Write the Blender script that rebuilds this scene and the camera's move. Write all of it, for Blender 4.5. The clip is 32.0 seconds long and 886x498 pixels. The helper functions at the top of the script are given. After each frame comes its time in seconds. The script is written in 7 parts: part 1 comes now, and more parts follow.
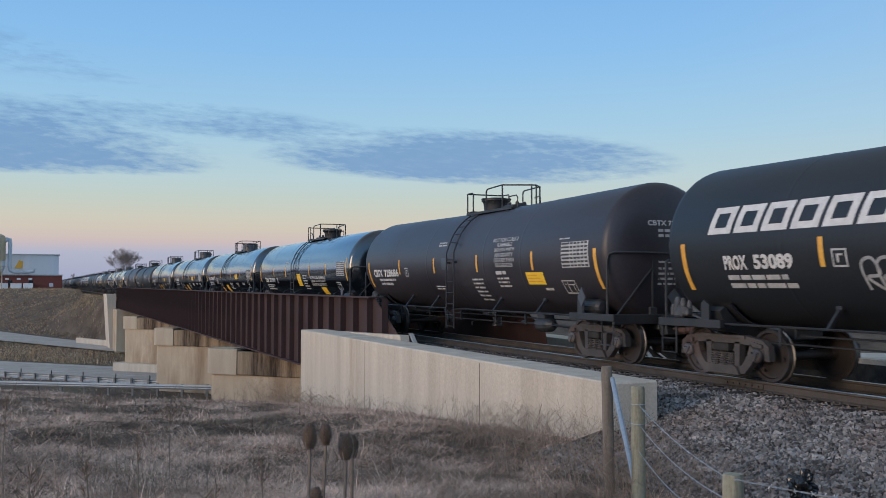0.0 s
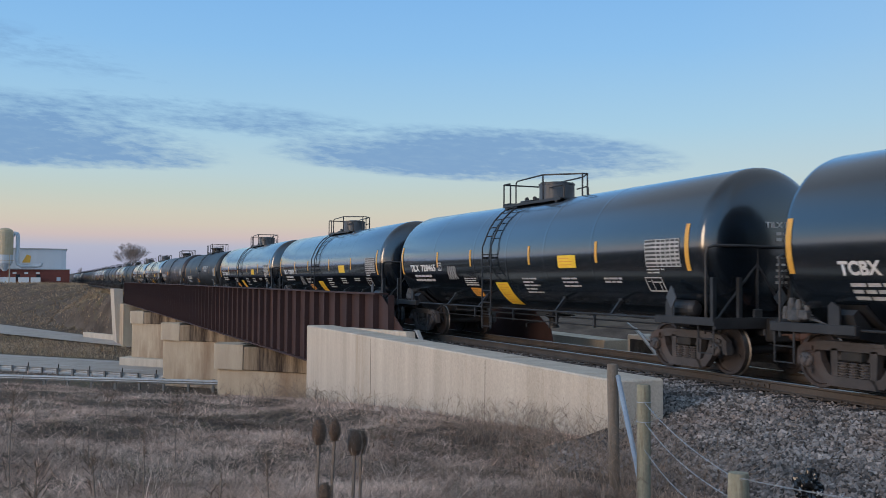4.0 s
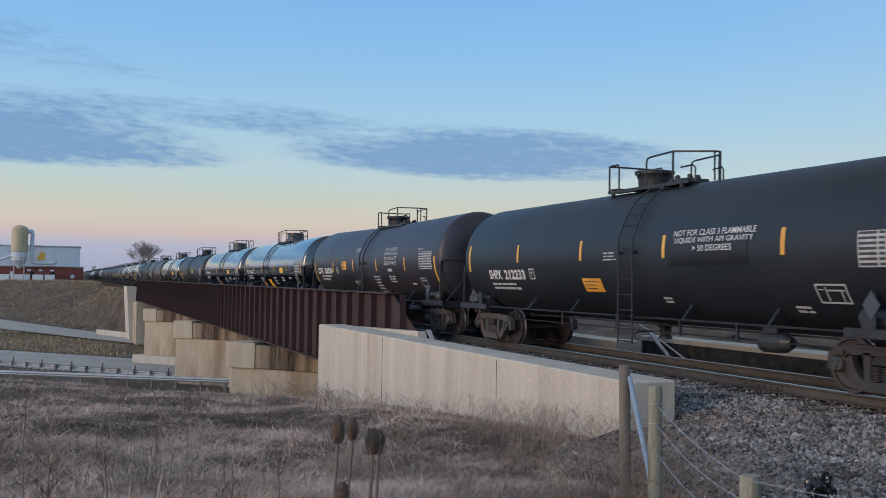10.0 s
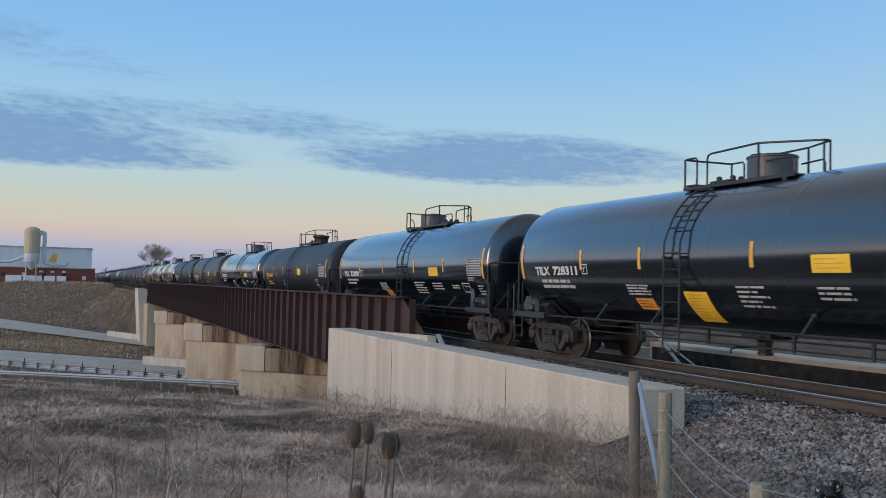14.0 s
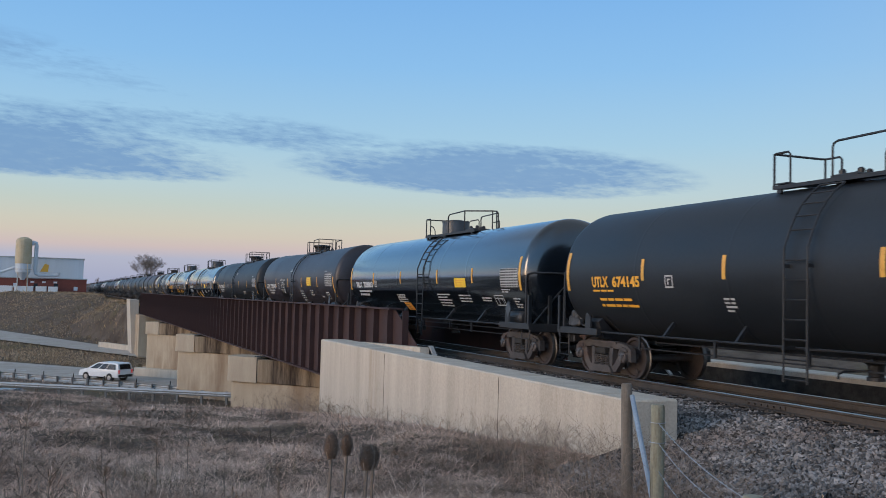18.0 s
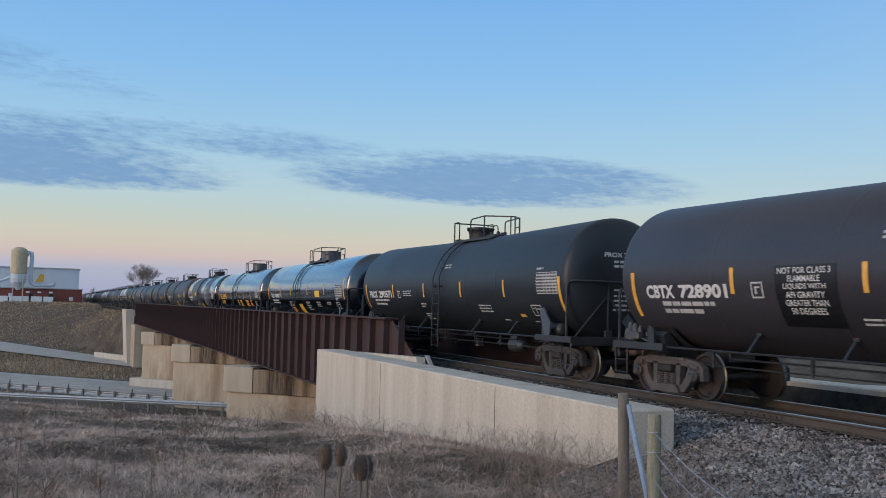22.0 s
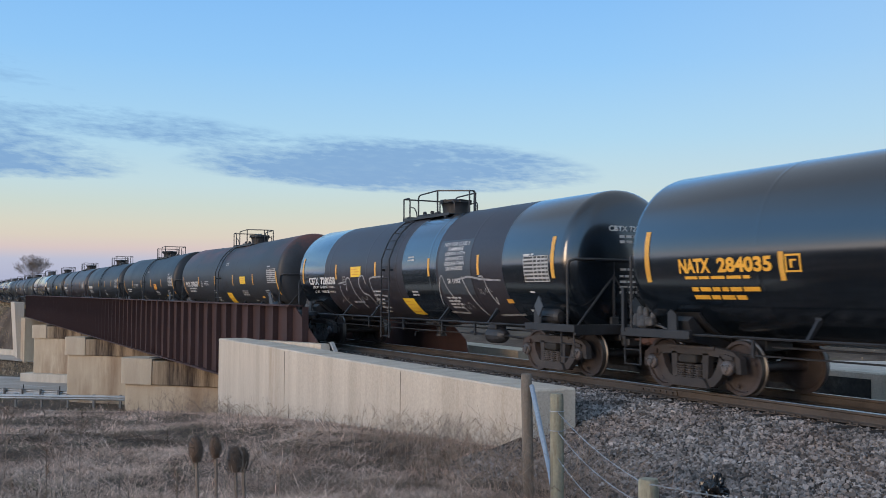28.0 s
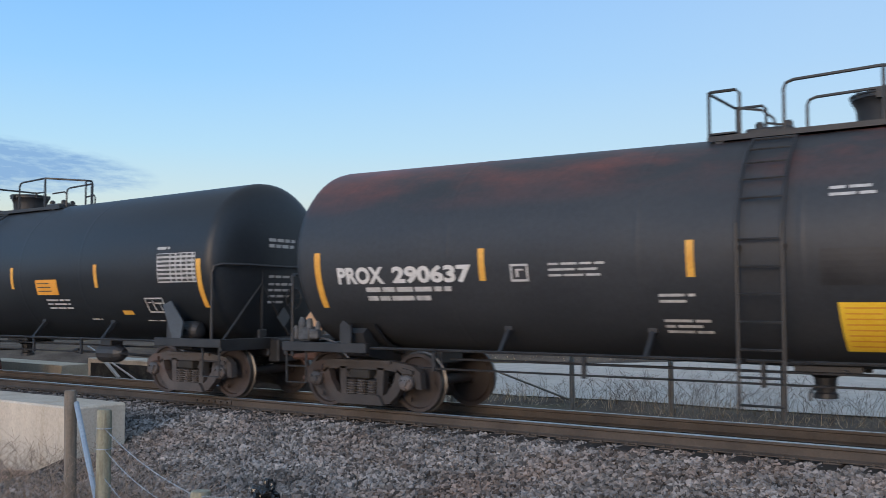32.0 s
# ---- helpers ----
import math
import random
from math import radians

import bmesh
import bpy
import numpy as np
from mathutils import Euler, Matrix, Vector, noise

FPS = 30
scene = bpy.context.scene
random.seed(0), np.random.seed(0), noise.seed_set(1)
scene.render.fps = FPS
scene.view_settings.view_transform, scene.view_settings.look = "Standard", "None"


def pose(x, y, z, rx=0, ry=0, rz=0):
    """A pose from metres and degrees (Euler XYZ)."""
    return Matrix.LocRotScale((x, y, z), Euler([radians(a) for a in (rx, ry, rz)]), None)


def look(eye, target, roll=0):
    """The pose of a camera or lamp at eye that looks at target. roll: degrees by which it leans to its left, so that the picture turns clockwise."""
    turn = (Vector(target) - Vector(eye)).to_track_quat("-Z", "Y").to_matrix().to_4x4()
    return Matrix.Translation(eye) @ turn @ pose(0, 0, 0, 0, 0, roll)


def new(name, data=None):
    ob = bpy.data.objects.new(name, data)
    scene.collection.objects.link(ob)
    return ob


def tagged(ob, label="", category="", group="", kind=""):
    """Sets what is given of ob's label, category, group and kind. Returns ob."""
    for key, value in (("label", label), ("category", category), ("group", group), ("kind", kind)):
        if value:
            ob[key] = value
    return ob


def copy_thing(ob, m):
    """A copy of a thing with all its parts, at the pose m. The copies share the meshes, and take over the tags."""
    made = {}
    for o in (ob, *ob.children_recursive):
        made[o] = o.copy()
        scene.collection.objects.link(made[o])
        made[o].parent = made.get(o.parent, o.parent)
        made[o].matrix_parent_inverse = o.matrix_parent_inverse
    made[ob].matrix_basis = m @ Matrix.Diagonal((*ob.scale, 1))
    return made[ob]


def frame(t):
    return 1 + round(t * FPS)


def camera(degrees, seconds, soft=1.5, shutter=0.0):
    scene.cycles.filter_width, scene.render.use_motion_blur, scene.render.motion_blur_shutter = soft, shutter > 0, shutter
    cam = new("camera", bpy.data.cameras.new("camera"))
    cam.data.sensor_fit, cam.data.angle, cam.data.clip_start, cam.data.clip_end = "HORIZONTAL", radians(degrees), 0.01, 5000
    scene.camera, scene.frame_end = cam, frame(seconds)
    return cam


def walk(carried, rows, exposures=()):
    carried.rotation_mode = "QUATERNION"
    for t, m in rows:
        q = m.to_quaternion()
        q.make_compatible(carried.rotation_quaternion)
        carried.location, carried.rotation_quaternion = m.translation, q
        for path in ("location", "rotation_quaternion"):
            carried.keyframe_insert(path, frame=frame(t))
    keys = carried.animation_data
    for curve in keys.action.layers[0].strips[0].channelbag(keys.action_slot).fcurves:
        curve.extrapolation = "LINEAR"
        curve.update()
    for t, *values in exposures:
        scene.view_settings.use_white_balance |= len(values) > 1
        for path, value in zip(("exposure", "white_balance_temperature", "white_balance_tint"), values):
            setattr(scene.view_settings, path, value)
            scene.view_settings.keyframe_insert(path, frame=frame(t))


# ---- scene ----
# World: +y runs along the track towards the bridge, z = 0 is the top of the rails.
EYE = (0.0, 0.0, 1.68)
cam = camera(51.1, 32.0, soft=0.5, shutter=0.14)
# seconds, heading, pitch, lean (degrees) of the hand-held camera
PATH = [
    (0.0, -23.50, 2.23, 0.07), (0.5, -23.49, 2.20, 0.20), (1.0, -23.48, 2.10, 0.18), (1.5, -23.41, 2.05, 0.28), (2.0, -23.38, 1.96, 0.33),
    (2.5, -23.30, 1.98, 0.46), (3.0, -23.25, 2.01, 0.40), (3.5, -23.19, 2.01, 0.41), (5.5, -22.73, 2.11, 0.34), (6.0, -22.59, 2.13, 0.29),
    (6.5, -22.49, 2.11, 0.33), (7.0, -22.52, 2.14, 0.28), (7.5, -22.53, 2.11, 0.33), (8.0, -22.55, 2.07, 0.41), (8.5, -22.51, 2.02, 0.43),
    (9.0, -22.51, 1.99, 0.53), (9.5, -22.47, 2.01, 0.68), (10.0, -22.36, 2.01, 0.80), (10.5, -22.23, 2.00, 0.88), (11.0, -22.08, 2.02, 0.96),
    (11.5, -21.96, 2.05, 1.04), (12.0, -21.86, 2.05, 1.07), (12.5, -21.76, 2.15, 1.20), (13.0, -21.72, 2.18, 1.23), (13.5, -21.71, 2.23, 1.26),
    (14.0, -21.72, 2.28, 1.27), (14.5, -21.79, 2.33, 1.31), (16.5, -21.92, 2.70, 1.35), (17.0, -21.99, 2.76, 1.32), (17.5, -22.06, 2.86, 1.31),
    (18.0, -22.14, 3.00, 1.41), (18.5, -22.31, 3.15, 1.38), (19.0, -22.35, 3.24, 1.36), (19.5, -22.37, 3.34, 1.33), (20.0, -22.43, 3.40, 1.36),
    (20.5, -22.48, 3.45, 1.30), (21.0, -22.50, 3.55, 1.29), (21.5, -22.48, 3.59, 1.31), (22.0, -22.36, 3.60, 1.34), (22.5, -22.36, 3.66, 1.30),
    (23.0, -22.45, 3.67, 1.31), (23.5, -22.48, 3.71, 1.37), (24.0, -22.54, 3.75, 1.28), (24.5, -22.61, 3.77, 1.25), (26.5, -27.45, 3.64, 0.28),
    (27.0, -27.89, 3.23, 0.06), (27.5, -28.22, 2.76, 0.08), (28.0, -28.35, 2.75, 0.17), (28.5, -28.47, 2.64, 0.20), (29.0, -36.48, 2.68, -0.44),
    (29.2, -44.30, 2.76, -0.68), (29.4, -53.05, 2.85, -0.93), (29.5, -57.44, 2.89, -1.05), (29.6, -61.30, 2.91, -1.16), (29.8, -67.10, 2.94, -1.36),
    (30.0, -69.86, 2.97, -1.57), (30.2, -70.60, 3.09, -1.42), (30.5, -68.60, 3.27, -1.18), (30.8, -65.80, 3.41, -0.87), (31.0, -63.08, 3.51, -0.66),
    (31.5, -58.08, 3.47, -0.27), (32.0, -55.25, 3.37, -0.09),
]
walk(cam, [(t, pose(*EYE, 90 + p, 0, y) @ pose(0, 0, 0, 0, 0, r)) for t, y, p, r in PATH],
     exposures=((0.0, 0.0), (27.2, 0.0), (28.0, 0.16), (28.6, 0.10), (29.1, 0.0), (29.6, 0.20), (31.0, 0.28), (32.0, 0.28)))

# ---------------------------------------------------------------- helpers
def mesh_of(bm, name):
    me = bpy.data.meshes.new(name)
    bm.to_mesh(me)
    bm.free()
    return me


def part(name, bm, material, parent=None, label="", smooth=None):
    """Link a bmesh (or mesh) as one object under a thing or a part."""
    me = bm if isinstance(bm, bpy.types.Mesh) else mesh_of(bm, name)
    if not me.materials:
        for mt in (material if isinstance(material, (list, tuple)) else [material]):
            me.materials.append(mt)
    if smooth is not None:
        me.shade_smooth() if smooth >= 180 else me.set_sharp_from_angle(angle=radians(smooth))
    ob = new(name, me)
    ob.parent = parent
    if label:
        ob["label"] = label
    return ob


def thing(name, label, category, group="", kind="", at=(0, 0, 0), rz=0.0):
    ob = new(name)
    ob.empty_display_size = 0.2
    ob.matrix_basis = pose(*at, 0, 0, rz)
    return tagged(ob, label, category, group, kind)


def box(bm, x0, x1, y0, y1, z0, z1, bevel=0.0):
    vs = [bm.verts.new(p) for p in ((x0, y0, z0), (x1, y0, z0), (x1, y1, z0), (x0, y1, z0), (x0, y0, z1), (x1, y0, z1), (x1, y1, z1), (x0, y1, z1))]
    fs = [bm.faces.new([vs[i] for i in q]) for q in ((3, 2, 1, 0), (4, 5, 6, 7), (0, 1, 5, 4), (1, 2, 6, 5), (2, 3, 7, 6), (3, 0, 4, 7))]
    if bevel:
        es = list({e for f in fs for e in f.edges})
        bmesh.ops.bevel(bm, geom=es, offset=bevel, segments=1, affect="EDGES", profile=0.5)
    return vs


def prism(bm, pts, x0, x1, axis="x"):
    """Extrude a closed outline (list of pairs) from x0 to x1 along an axis."""
    def put(u, v, w):
        return {"x": (w, u, v), "y": (u, w, v), "z": (u, v, w)}[axis]
    a = [bm.verts.new(put(u, v, x0)) for u, v in pts]
    b = [bm.verts.new(put(u, v, x1)) for u, v in pts]
    n = len(pts)
    bm.faces.new(a[::-1])
    bm.faces.new(b)
    for i in range(n):
        bm.faces.new((a[i], a[(i + 1) % n], b[(i + 1) % n], b[i]))
    bmesh.ops.recalc_face_normals(bm, faces=bm.faces[:])


def rod(bm, p, q, r=0.02, n=6, r2=None, caps=True):
    p, q = Vector(p), Vector(q)
    d = q - p
    m = Matrix.Translation((p + q) / 2) @ d.to_track_quat("Z", "Y").to_matrix().to_4x4()
    bmesh.ops.create_cone(bm, cap_ends=caps, segments=n, radius1=r, radius2=r if r2 is None else r2, depth=d.length, matrix=m)


def tube(bm, pts, r=0.02, n=6):
    """A bent round bar through the points."""
    pts = [Vector(p) for p in pts]
    rings = []
    up = None
    for i, p in enumerate(pts):
        d = (pts[min(i + 1, len(pts) - 1)] - pts[max(i - 1, 0)]).normalized()
        if up is None:
            up = d.orthogonal().normalized()
        up = (up - d * up.dot(d)).normalized()
        side = d.cross(up)
        rings.append([bm.verts.new(p + (up * math.cos(a) + side * math.sin(a)) * r) for a in (2 * math.pi * k / n for k in range(n))])
    for a, b in zip(rings, rings[1:]):
        for k in range(n):
            bm.faces.new((a[k], a[(k + 1) % n], b[(k + 1) % n], b[k]))
    bm.faces.new(rings[0][::-1])
    bm.faces.new(rings[-1])


def lathe(bm, prof, n=24, axis="z", at=(0, 0, 0)):
    """Turn a profile of (radius, along) round an axis."""
    rings = []
    at = Vector(at)
    for r, h in prof:
        ring = []
        for k in range(n):
            a = 2 * math.pi * k / n
            c, s = r * math.cos(a), r * math.sin(a)
            ring.append(bm.verts.new(at + Vector({"z": (c, s, h), "x": (h, c, s), "y": (c, h, s)}[axis])))
        rings.append(ring)
    for a, b in zip(rings, rings[1:]):
        for k in range(n):
            bm.faces.new((a[k], a[(k + 1) % n], b[(k + 1) % n], b[k]))
    if prof[0][0] > 1e-4:
        bm.faces.new(rings[0][::-1])
    if prof[-1][0] > 1e-4:
        bm.faces.new(rings[-1])
    bmesh.ops.remove_doubles(bm, verts=[v for r in rings for v in r], dist=1e-5)
    bmesh.ops.recalc_face_normals(bm, faces=bm.faces[:])


def from_arrays(name, verts, faces):
    me = bpy.data.meshes.new(name)
    me.from_pydata(verts.tolist() if hasattr(verts, "tolist") else verts, [], faces.tolist() if hasattr(faces, "tolist") else faces)
    me.update()
    return me


# ---------------------------------------------------------------- materials
def node_material(name):
    mt = bpy.data.materials.new(name)
    mt.use_nodes = True
    nt = mt.node_tree
    return mt, nt, nt.nodes["Principled BSDF"]


def nd(nt, kind, **kw):
    n = nt.nodes.new("ShaderNode" + kind)
    for k, v in kw.items():
        if k in n.inputs:
            n.inputs[k].default_value = v
        else:
            setattr(n, k, v)
    return n


def surface(name, base, second, rough=0.7, scale=3.0, fine=40.0, bump=0.15, metal=0.0, spread=(0.35, 0.65), stretch=(1, 1, 1), third=None, third_at=(0.6, 0.75), rand=0.0, spec=0.5, bump_dist=0.02, crown=None):
    """A procedural surface: two colours mixed by coarse noise, broken up by fine grain, an optional third for stains, and a fine bump."""
    mt, nt, b = node_material(name)
    L = nt.links.new
    tc = nd(nt, "TexCoord")
    mp = nd(nt, "Mapping")
    mp.inputs["Scale"].default_value = stretch
    L(tc.outputs["Object"], mp.inputs["Vector"])
    n1 = nd(nt, "TexNoise", Scale=scale, Detail=6.0, Roughness=0.6)
    n2 = nd(nt, "TexNoise", Scale=fine, Detail=4.0, Roughness=0.7)
    L(mp.outputs[0], n1.inputs["Vector"])
    L(tc.outputs["Object"], n2.inputs["Vector"])
    mix = nd(nt, "MapRange")
    mix.inputs["From Min"].default_value, mix.inputs["From Max"].default_value = spread
    L(n1.outputs["Fac"], mix.inputs["Value"])
    m1 = nd(nt, "MixRGB")
    m1.inputs[1].default_value, m1.inputs[2].default_value = (*base, 1), (*second, 1)
    L(mix.outputs[0], m1.inputs[0])
    out = m1.outputs[0]
    if third:
        n3 = nd(nt, "TexNoise", Scale=scale * 0.37, Detail=8.0, Roughness=0.7)
        L(mp.outputs[0], n3.inputs["Vector"])
        r3 = nd(nt, "MapRange")
        r3.inputs["From Min"].default_value, r3.inputs["From Max"].default_value = third_at
        L(n3.outputs["Fac"], r3.inputs["Value"])
        if crown:                   # weathering that only lies on the upper part
            sp = nd(nt, "SeparateXYZ")
            L(tc.outputs["Object"], sp.inputs[0])
            up = nd(nt, "MapRange")
            up.inputs["From Min"].default_value, up.inputs["From Max"].default_value = crown
            L(sp.outputs[2], up.inputs["Value"])
            mu = nd(nt, "Math", operation="MULTIPLY")
            L(r3.outputs[0], mu.inputs[0])
            L(up.outputs[0], mu.inputs[1])
            r3 = mu
        m3 = nd(nt, "MixRGB")
        m3.inputs[2].default_value = (*third, 1)
        L(out, m3.inputs[1])
        L(r3.outputs[0], m3.inputs[0])
        out = m3.outputs[0]
    m2 = nd(nt, "MixRGB", blend_type="OVERLAY")
    m2.inputs[0].default_value = 0.35
    L(out, m2.inputs[1])
    L(n2.outputs["Fac"], m2.inputs[2])
    out = m2.outputs[0]
    if rand:
        oi = nd(nt, "ObjectInfo") if rand > 0 else nd(nt, "NewGeometry")
        rr = nd(nt, "MapRange")
        rr.inputs["To Min"].default_value, rr.inputs["To Max"].default_value = 1 - abs(rand), 1 + abs(rand)
        L(oi.outputs["Random" if rand > 0 else "Random Per Island"], rr.inputs["Value"])
        m4 = nd(nt, "VectorMath", operation="SCALE")
        L(out, m4.inputs[0])
        L(rr.outputs[0], m4.inputs["Scale"])
        out = m4.outputs[0]
    L(out, b.inputs["Base Color"])
    rg = nd(nt, "MapRange")
    rg.inputs["To Min"].default_value, rg.inputs["To Max"].default_value = max(rough - 0.12, 0.02), min(rough + 0.12, 1)
    L(n1.outputs["Fac"], rg.inputs["Value"])
    L(rg.outputs[0], b.inputs["Roughness"])
    b.inputs["Metallic"].default_value = metal
    b.inputs["Specular IOR Level"].default_value = spec
    if bump:
        bp = nd(nt, "Bump")
        bp.inputs["Strength"].default_value = bump
        bp.inputs["Distance"].default_value = bump_dist
        L(n2.outputs["Fac"], bp.inputs["Height"])
        L(bp.outputs[0], b.inputs["Normal"])
    return mt

# ---------------------------------------------------------------- world and light
# Dusk: the sun has just set behind the camera (west of the track), its glow lies along that horizon;
# ahead lie the pink belt and the blue shade of the earth, with thin streaks of cloud above.
world = bpy.data.worlds.new("world")
scene.world = world
world.use_nodes = True
wt = world.node_tree
WL = wt.links.new
bg = wt.nodes["Background"]
wtc = nd(wt, "TexCoord")
sep = nd(wt, "SeparateXYZ")
WL(wtc.outputs["Generated"], sep.inputs[0])


def wmath(op, a, b=None, c=None, clamp=False):
    n = nd(wt, "Math", operation=op)
    n.use_clamp = clamp
    for i, v in enumerate((a, b, c)):
        if v is None:
            continue
        if isinstance(v, (int, float)):
            n.inputs[i].default_value = v
        else:
            WL(v, n.inputs[i])
    return n.outputs[0]


def wmix(fac, a, b, blend="MIX"):
    n = nd(wt, "MixRGB", blend_type=blend)
    for i, v in enumerate((fac, a, b)):
        if isinstance(v, tuple):
            n.inputs[i].default_value = (*v, 1)
        elif isinstance(v, (int, float)):
            n.inputs[i].default_value = v
        else:
            WL(v, n.inputs[i])
    return n.outputs[0]


az = wmath("MULTIPLY", wmath("ARCTAN2", sep.outputs[0], sep.outputs[1]), 180 / math.pi)   # degrees to the right of the track
el = wmath("MULTIPLY", wmath("ARCSINE", sep.outputs[2]), 180 / math.pi)
ramp = nd(wt, "ValToRGB")
WL(wmath("DIVIDE", wmath("ADD", el, 2.0), 40.0, clamp=True), ramp.inputs[0])
SKY = [(-2.0, (0.26, 0.29, 0.40)), (0.5, (0.40, 0.45, 0.63)), (1.9, (0.45, 0.50, 0.66)), (2.6, (0.63, 0.54, 0.56)), (3.3, (0.65, 0.60, 0.54)), (4.0, (0.63, 0.63, 0.56)), (5.2, (0.55, 0.65, 0.63)),
       (6.5, (0.49, 0.665, 0.74)), (9.5, (0.37, 0.625, 0.84)), (14.0, (0.255, 0.54, 0.90)), (20.0, (0.175, 0.445, 0.88)), (26.0, (0.19, 0.42, 0.80)), (38.0, (0.31, 0.37, 0.46))]
SKY = [((h + 2) / 40, c) for h, c in SKY]
for k, (p, c) in enumerate(SKY):
    e = ramp.color_ramp.elements[k] if k < 2 else ramp.color_ramp.elements.new(p)
    e.position, e.color = p, (*c, 1)
sky = ramp.outputs[0]
# farther right the low belt is cooler
cool = wmath("MULTIPLY", wmath("DIVIDE", wmath("SUBTRACT", az, 20.0), 50.0, clamp=True), wmath("SUBTRACT", 1.0, wmath("DIVIDE", el, 9.0, clamp=True)), clamp=True)
sky = wmix(wmath("MULTIPLY", cool, 0.55), sky, (0.50, 0.55, 0.70))
# and the whole eastern sky paler
sky = wmix(wmath("MULTIPLY", wmath("DIVIDE", wmath("SUBTRACT", az, 38.0), 40.0, clamp=True), 0.42), sky, (0.45, 0.565, 0.71))
# streaks of cloud
comb = nd(wt, "CombineXYZ")
WL(wmath("MULTIPLY", wmath("ADD", az, wmath("MULTIPLY", el, 0.5)), 0.085), comb.inputs[0])
WL(wmath("MULTIPLY", wmath("ADD", el, wmath("MULTIPLY", az, 0.035)), 0.36), comb.inputs[1])
cn = nd(wt, "TexNoise", Scale=1.6, Detail=7.0, Roughness=0.58, Distortion=0.4)
WL(comb.outputs[0], cn.inputs["Vector"])
comb2 = nd(wt, "CombineXYZ")
WL(wmath("MULTIPLY", wmath("ADD", az, wmath("MULTIPLY", el, 1.0)), 0.9), comb2.inputs[0])
WL(wmath("MULTIPLY", el, 3.6), comb2.inputs[1])
cn2 = nd(wt, "TexNoise", Scale=1.0, Detail=5.0, Roughness=0.6)
WL(comb2.outputs[0], cn2.inputs["Vector"])


def bank(a0, e0, wa, up, down, tilt):
    """A lens of cloud: its middle, half width, reach above and below, and slant."""
    da = wmath("DIVIDE", wmath("SUBTRACT", az, a0), wa)
    h = wmath("SUBTRACT", wmath("SUBTRACT", el, e0), wmath("MULTIPLY", wmath("SUBTRACT", az, a0), tilt))
    de = wmath("ADD", wmath("DIVIDE", wmath("MAXIMUM", h, 0.0), up), wmath("DIVIDE", wmath("MINIMUM", h, 0.0), down))
    return wmath("SUBTRACT", 1.0, wmath("ADD", wmath("MULTIPLY", da, da), wmath("MULTIPLY", de, de)), clamp=True)


banks = wmath("MAXIMUM", bank(-6.5, 7.35, 17.0, 3.7, 1.1, -0.02), wmath("MULTIPLY", bank(25.0, 7.5, 13.5, 2.3, 1.35, -0.03), 0.9))
banks = wmath("MAXIMUM", banks, wmath("MULTIPLY", bank(10.0, 9.6, 12.0, 1.3, 1.0, -0.07), 0.42))
banks = wmath("MAXIMUM", banks, wmath("MULTIPLY", bank(-2.0, 13.0, 11.0, 1.4, 1.4, -0.12), 0.20))
banks = wmath("MAXIMUM", banks, wmath("MULTIPLY", bank(60.0, 4.0, 14.0, 1.2, 1.2, 0.0), 0.3))
wisp = wmath("ADD", wmath("MULTIPLY", wmath("SUBTRACT", cn.outputs["Fac"], 0.5), 2.3), wmath("MULTIPLY", wmath("SUBTRACT", cn2.outputs["Fac"], 0.5), 1.7))
cloud = wmath("DIVIDE", wmath("SUBTRACT", wmath("ADD", wmath("MULTIPLY", banks, 1.7), wisp), 0.03), 1.1, clamp=True)
cloud = wmath("MULTIPLY", cloud, wmath("DIVIDE", banks, 0.22, clamp=True))
cloud = wmath("MULTIPLY", cloud, wmath("ADD", 0.74, wmath("MULTIPLY", cn2.outputs["Fac"], 0.48)), clamp=True)
sky = wmix(wmath("MULTIPLY", cloud, 0.95), sky, (0.165, 0.345, 0.63))
# afterglow over the western horizon
gaz = wmath("SUBTRACT", 1.0, wmath("DIVIDE", wmath("ABSOLUTE", wmath("SUBTRACT", wmath("MODULO", wmath("ADD", az, 100.0 + 540.0), 360.0), 180.0)), 80.0), clamp=True)
gel = wmath("POWER", wmath("SUBTRACT", 1.0, wmath("DIVIDE", wmath("ABSOLUTE", wmath("SUBTRACT", el, 3.0)), 15.0), clamp=True), 2.0)
west = wmath("SUBTRACT", 1.0, wmath("DIVIDE", wmath("ABSOLUTE", wmath("SUBTRACT", wmath("MODULO", wmath("ADD", az, 100.0 + 540.0), 360.0), 180.0)), 92.0), clamp=True)
west = wmath("MULTIPLY", wmath("POWER", west, 0.45), wmath("DIVIDE", wmath("SUBTRACT", 66.0, el), 34.0, clamp=True))
sky = wmix(wmath("MULTIPLY", west, 0.85), sky, (0.50, 1.00, 1.72))
glow = wmath("MULTIPLY", wmath("POWER", gaz, 0.7), gel)
sky = wmix(wmath("MULTIPLY", glow, 0.9), sky, (1.30, 1.22, 1.18))
low = wmath("POWER", wmath("SUBTRACT", 1.0, wmath("DIVIDE", wmath("ABSOLUTE", wmath("SUBTRACT", el, 2.0)), 5.5), clamp=True), 1.5)
sky = wmix(wmath("MULTIPLY", wmath("POWER", gaz, 1.5), low), sky, (4.2, 3.2, 2.3))
nish = nd(wt, "TexSky")
nish.sky_type = "NISHITA"
nish.sun_disc = False
nish.sun_elevation, nish.sun_rotation = radians(1.0), radians(260.0)
sky = wmix(0.06, sky, nish.outputs[0], "ADD")
WL(sky, bg.inputs["Color"])
bg.inputs["Strength"].default_value = 0.88

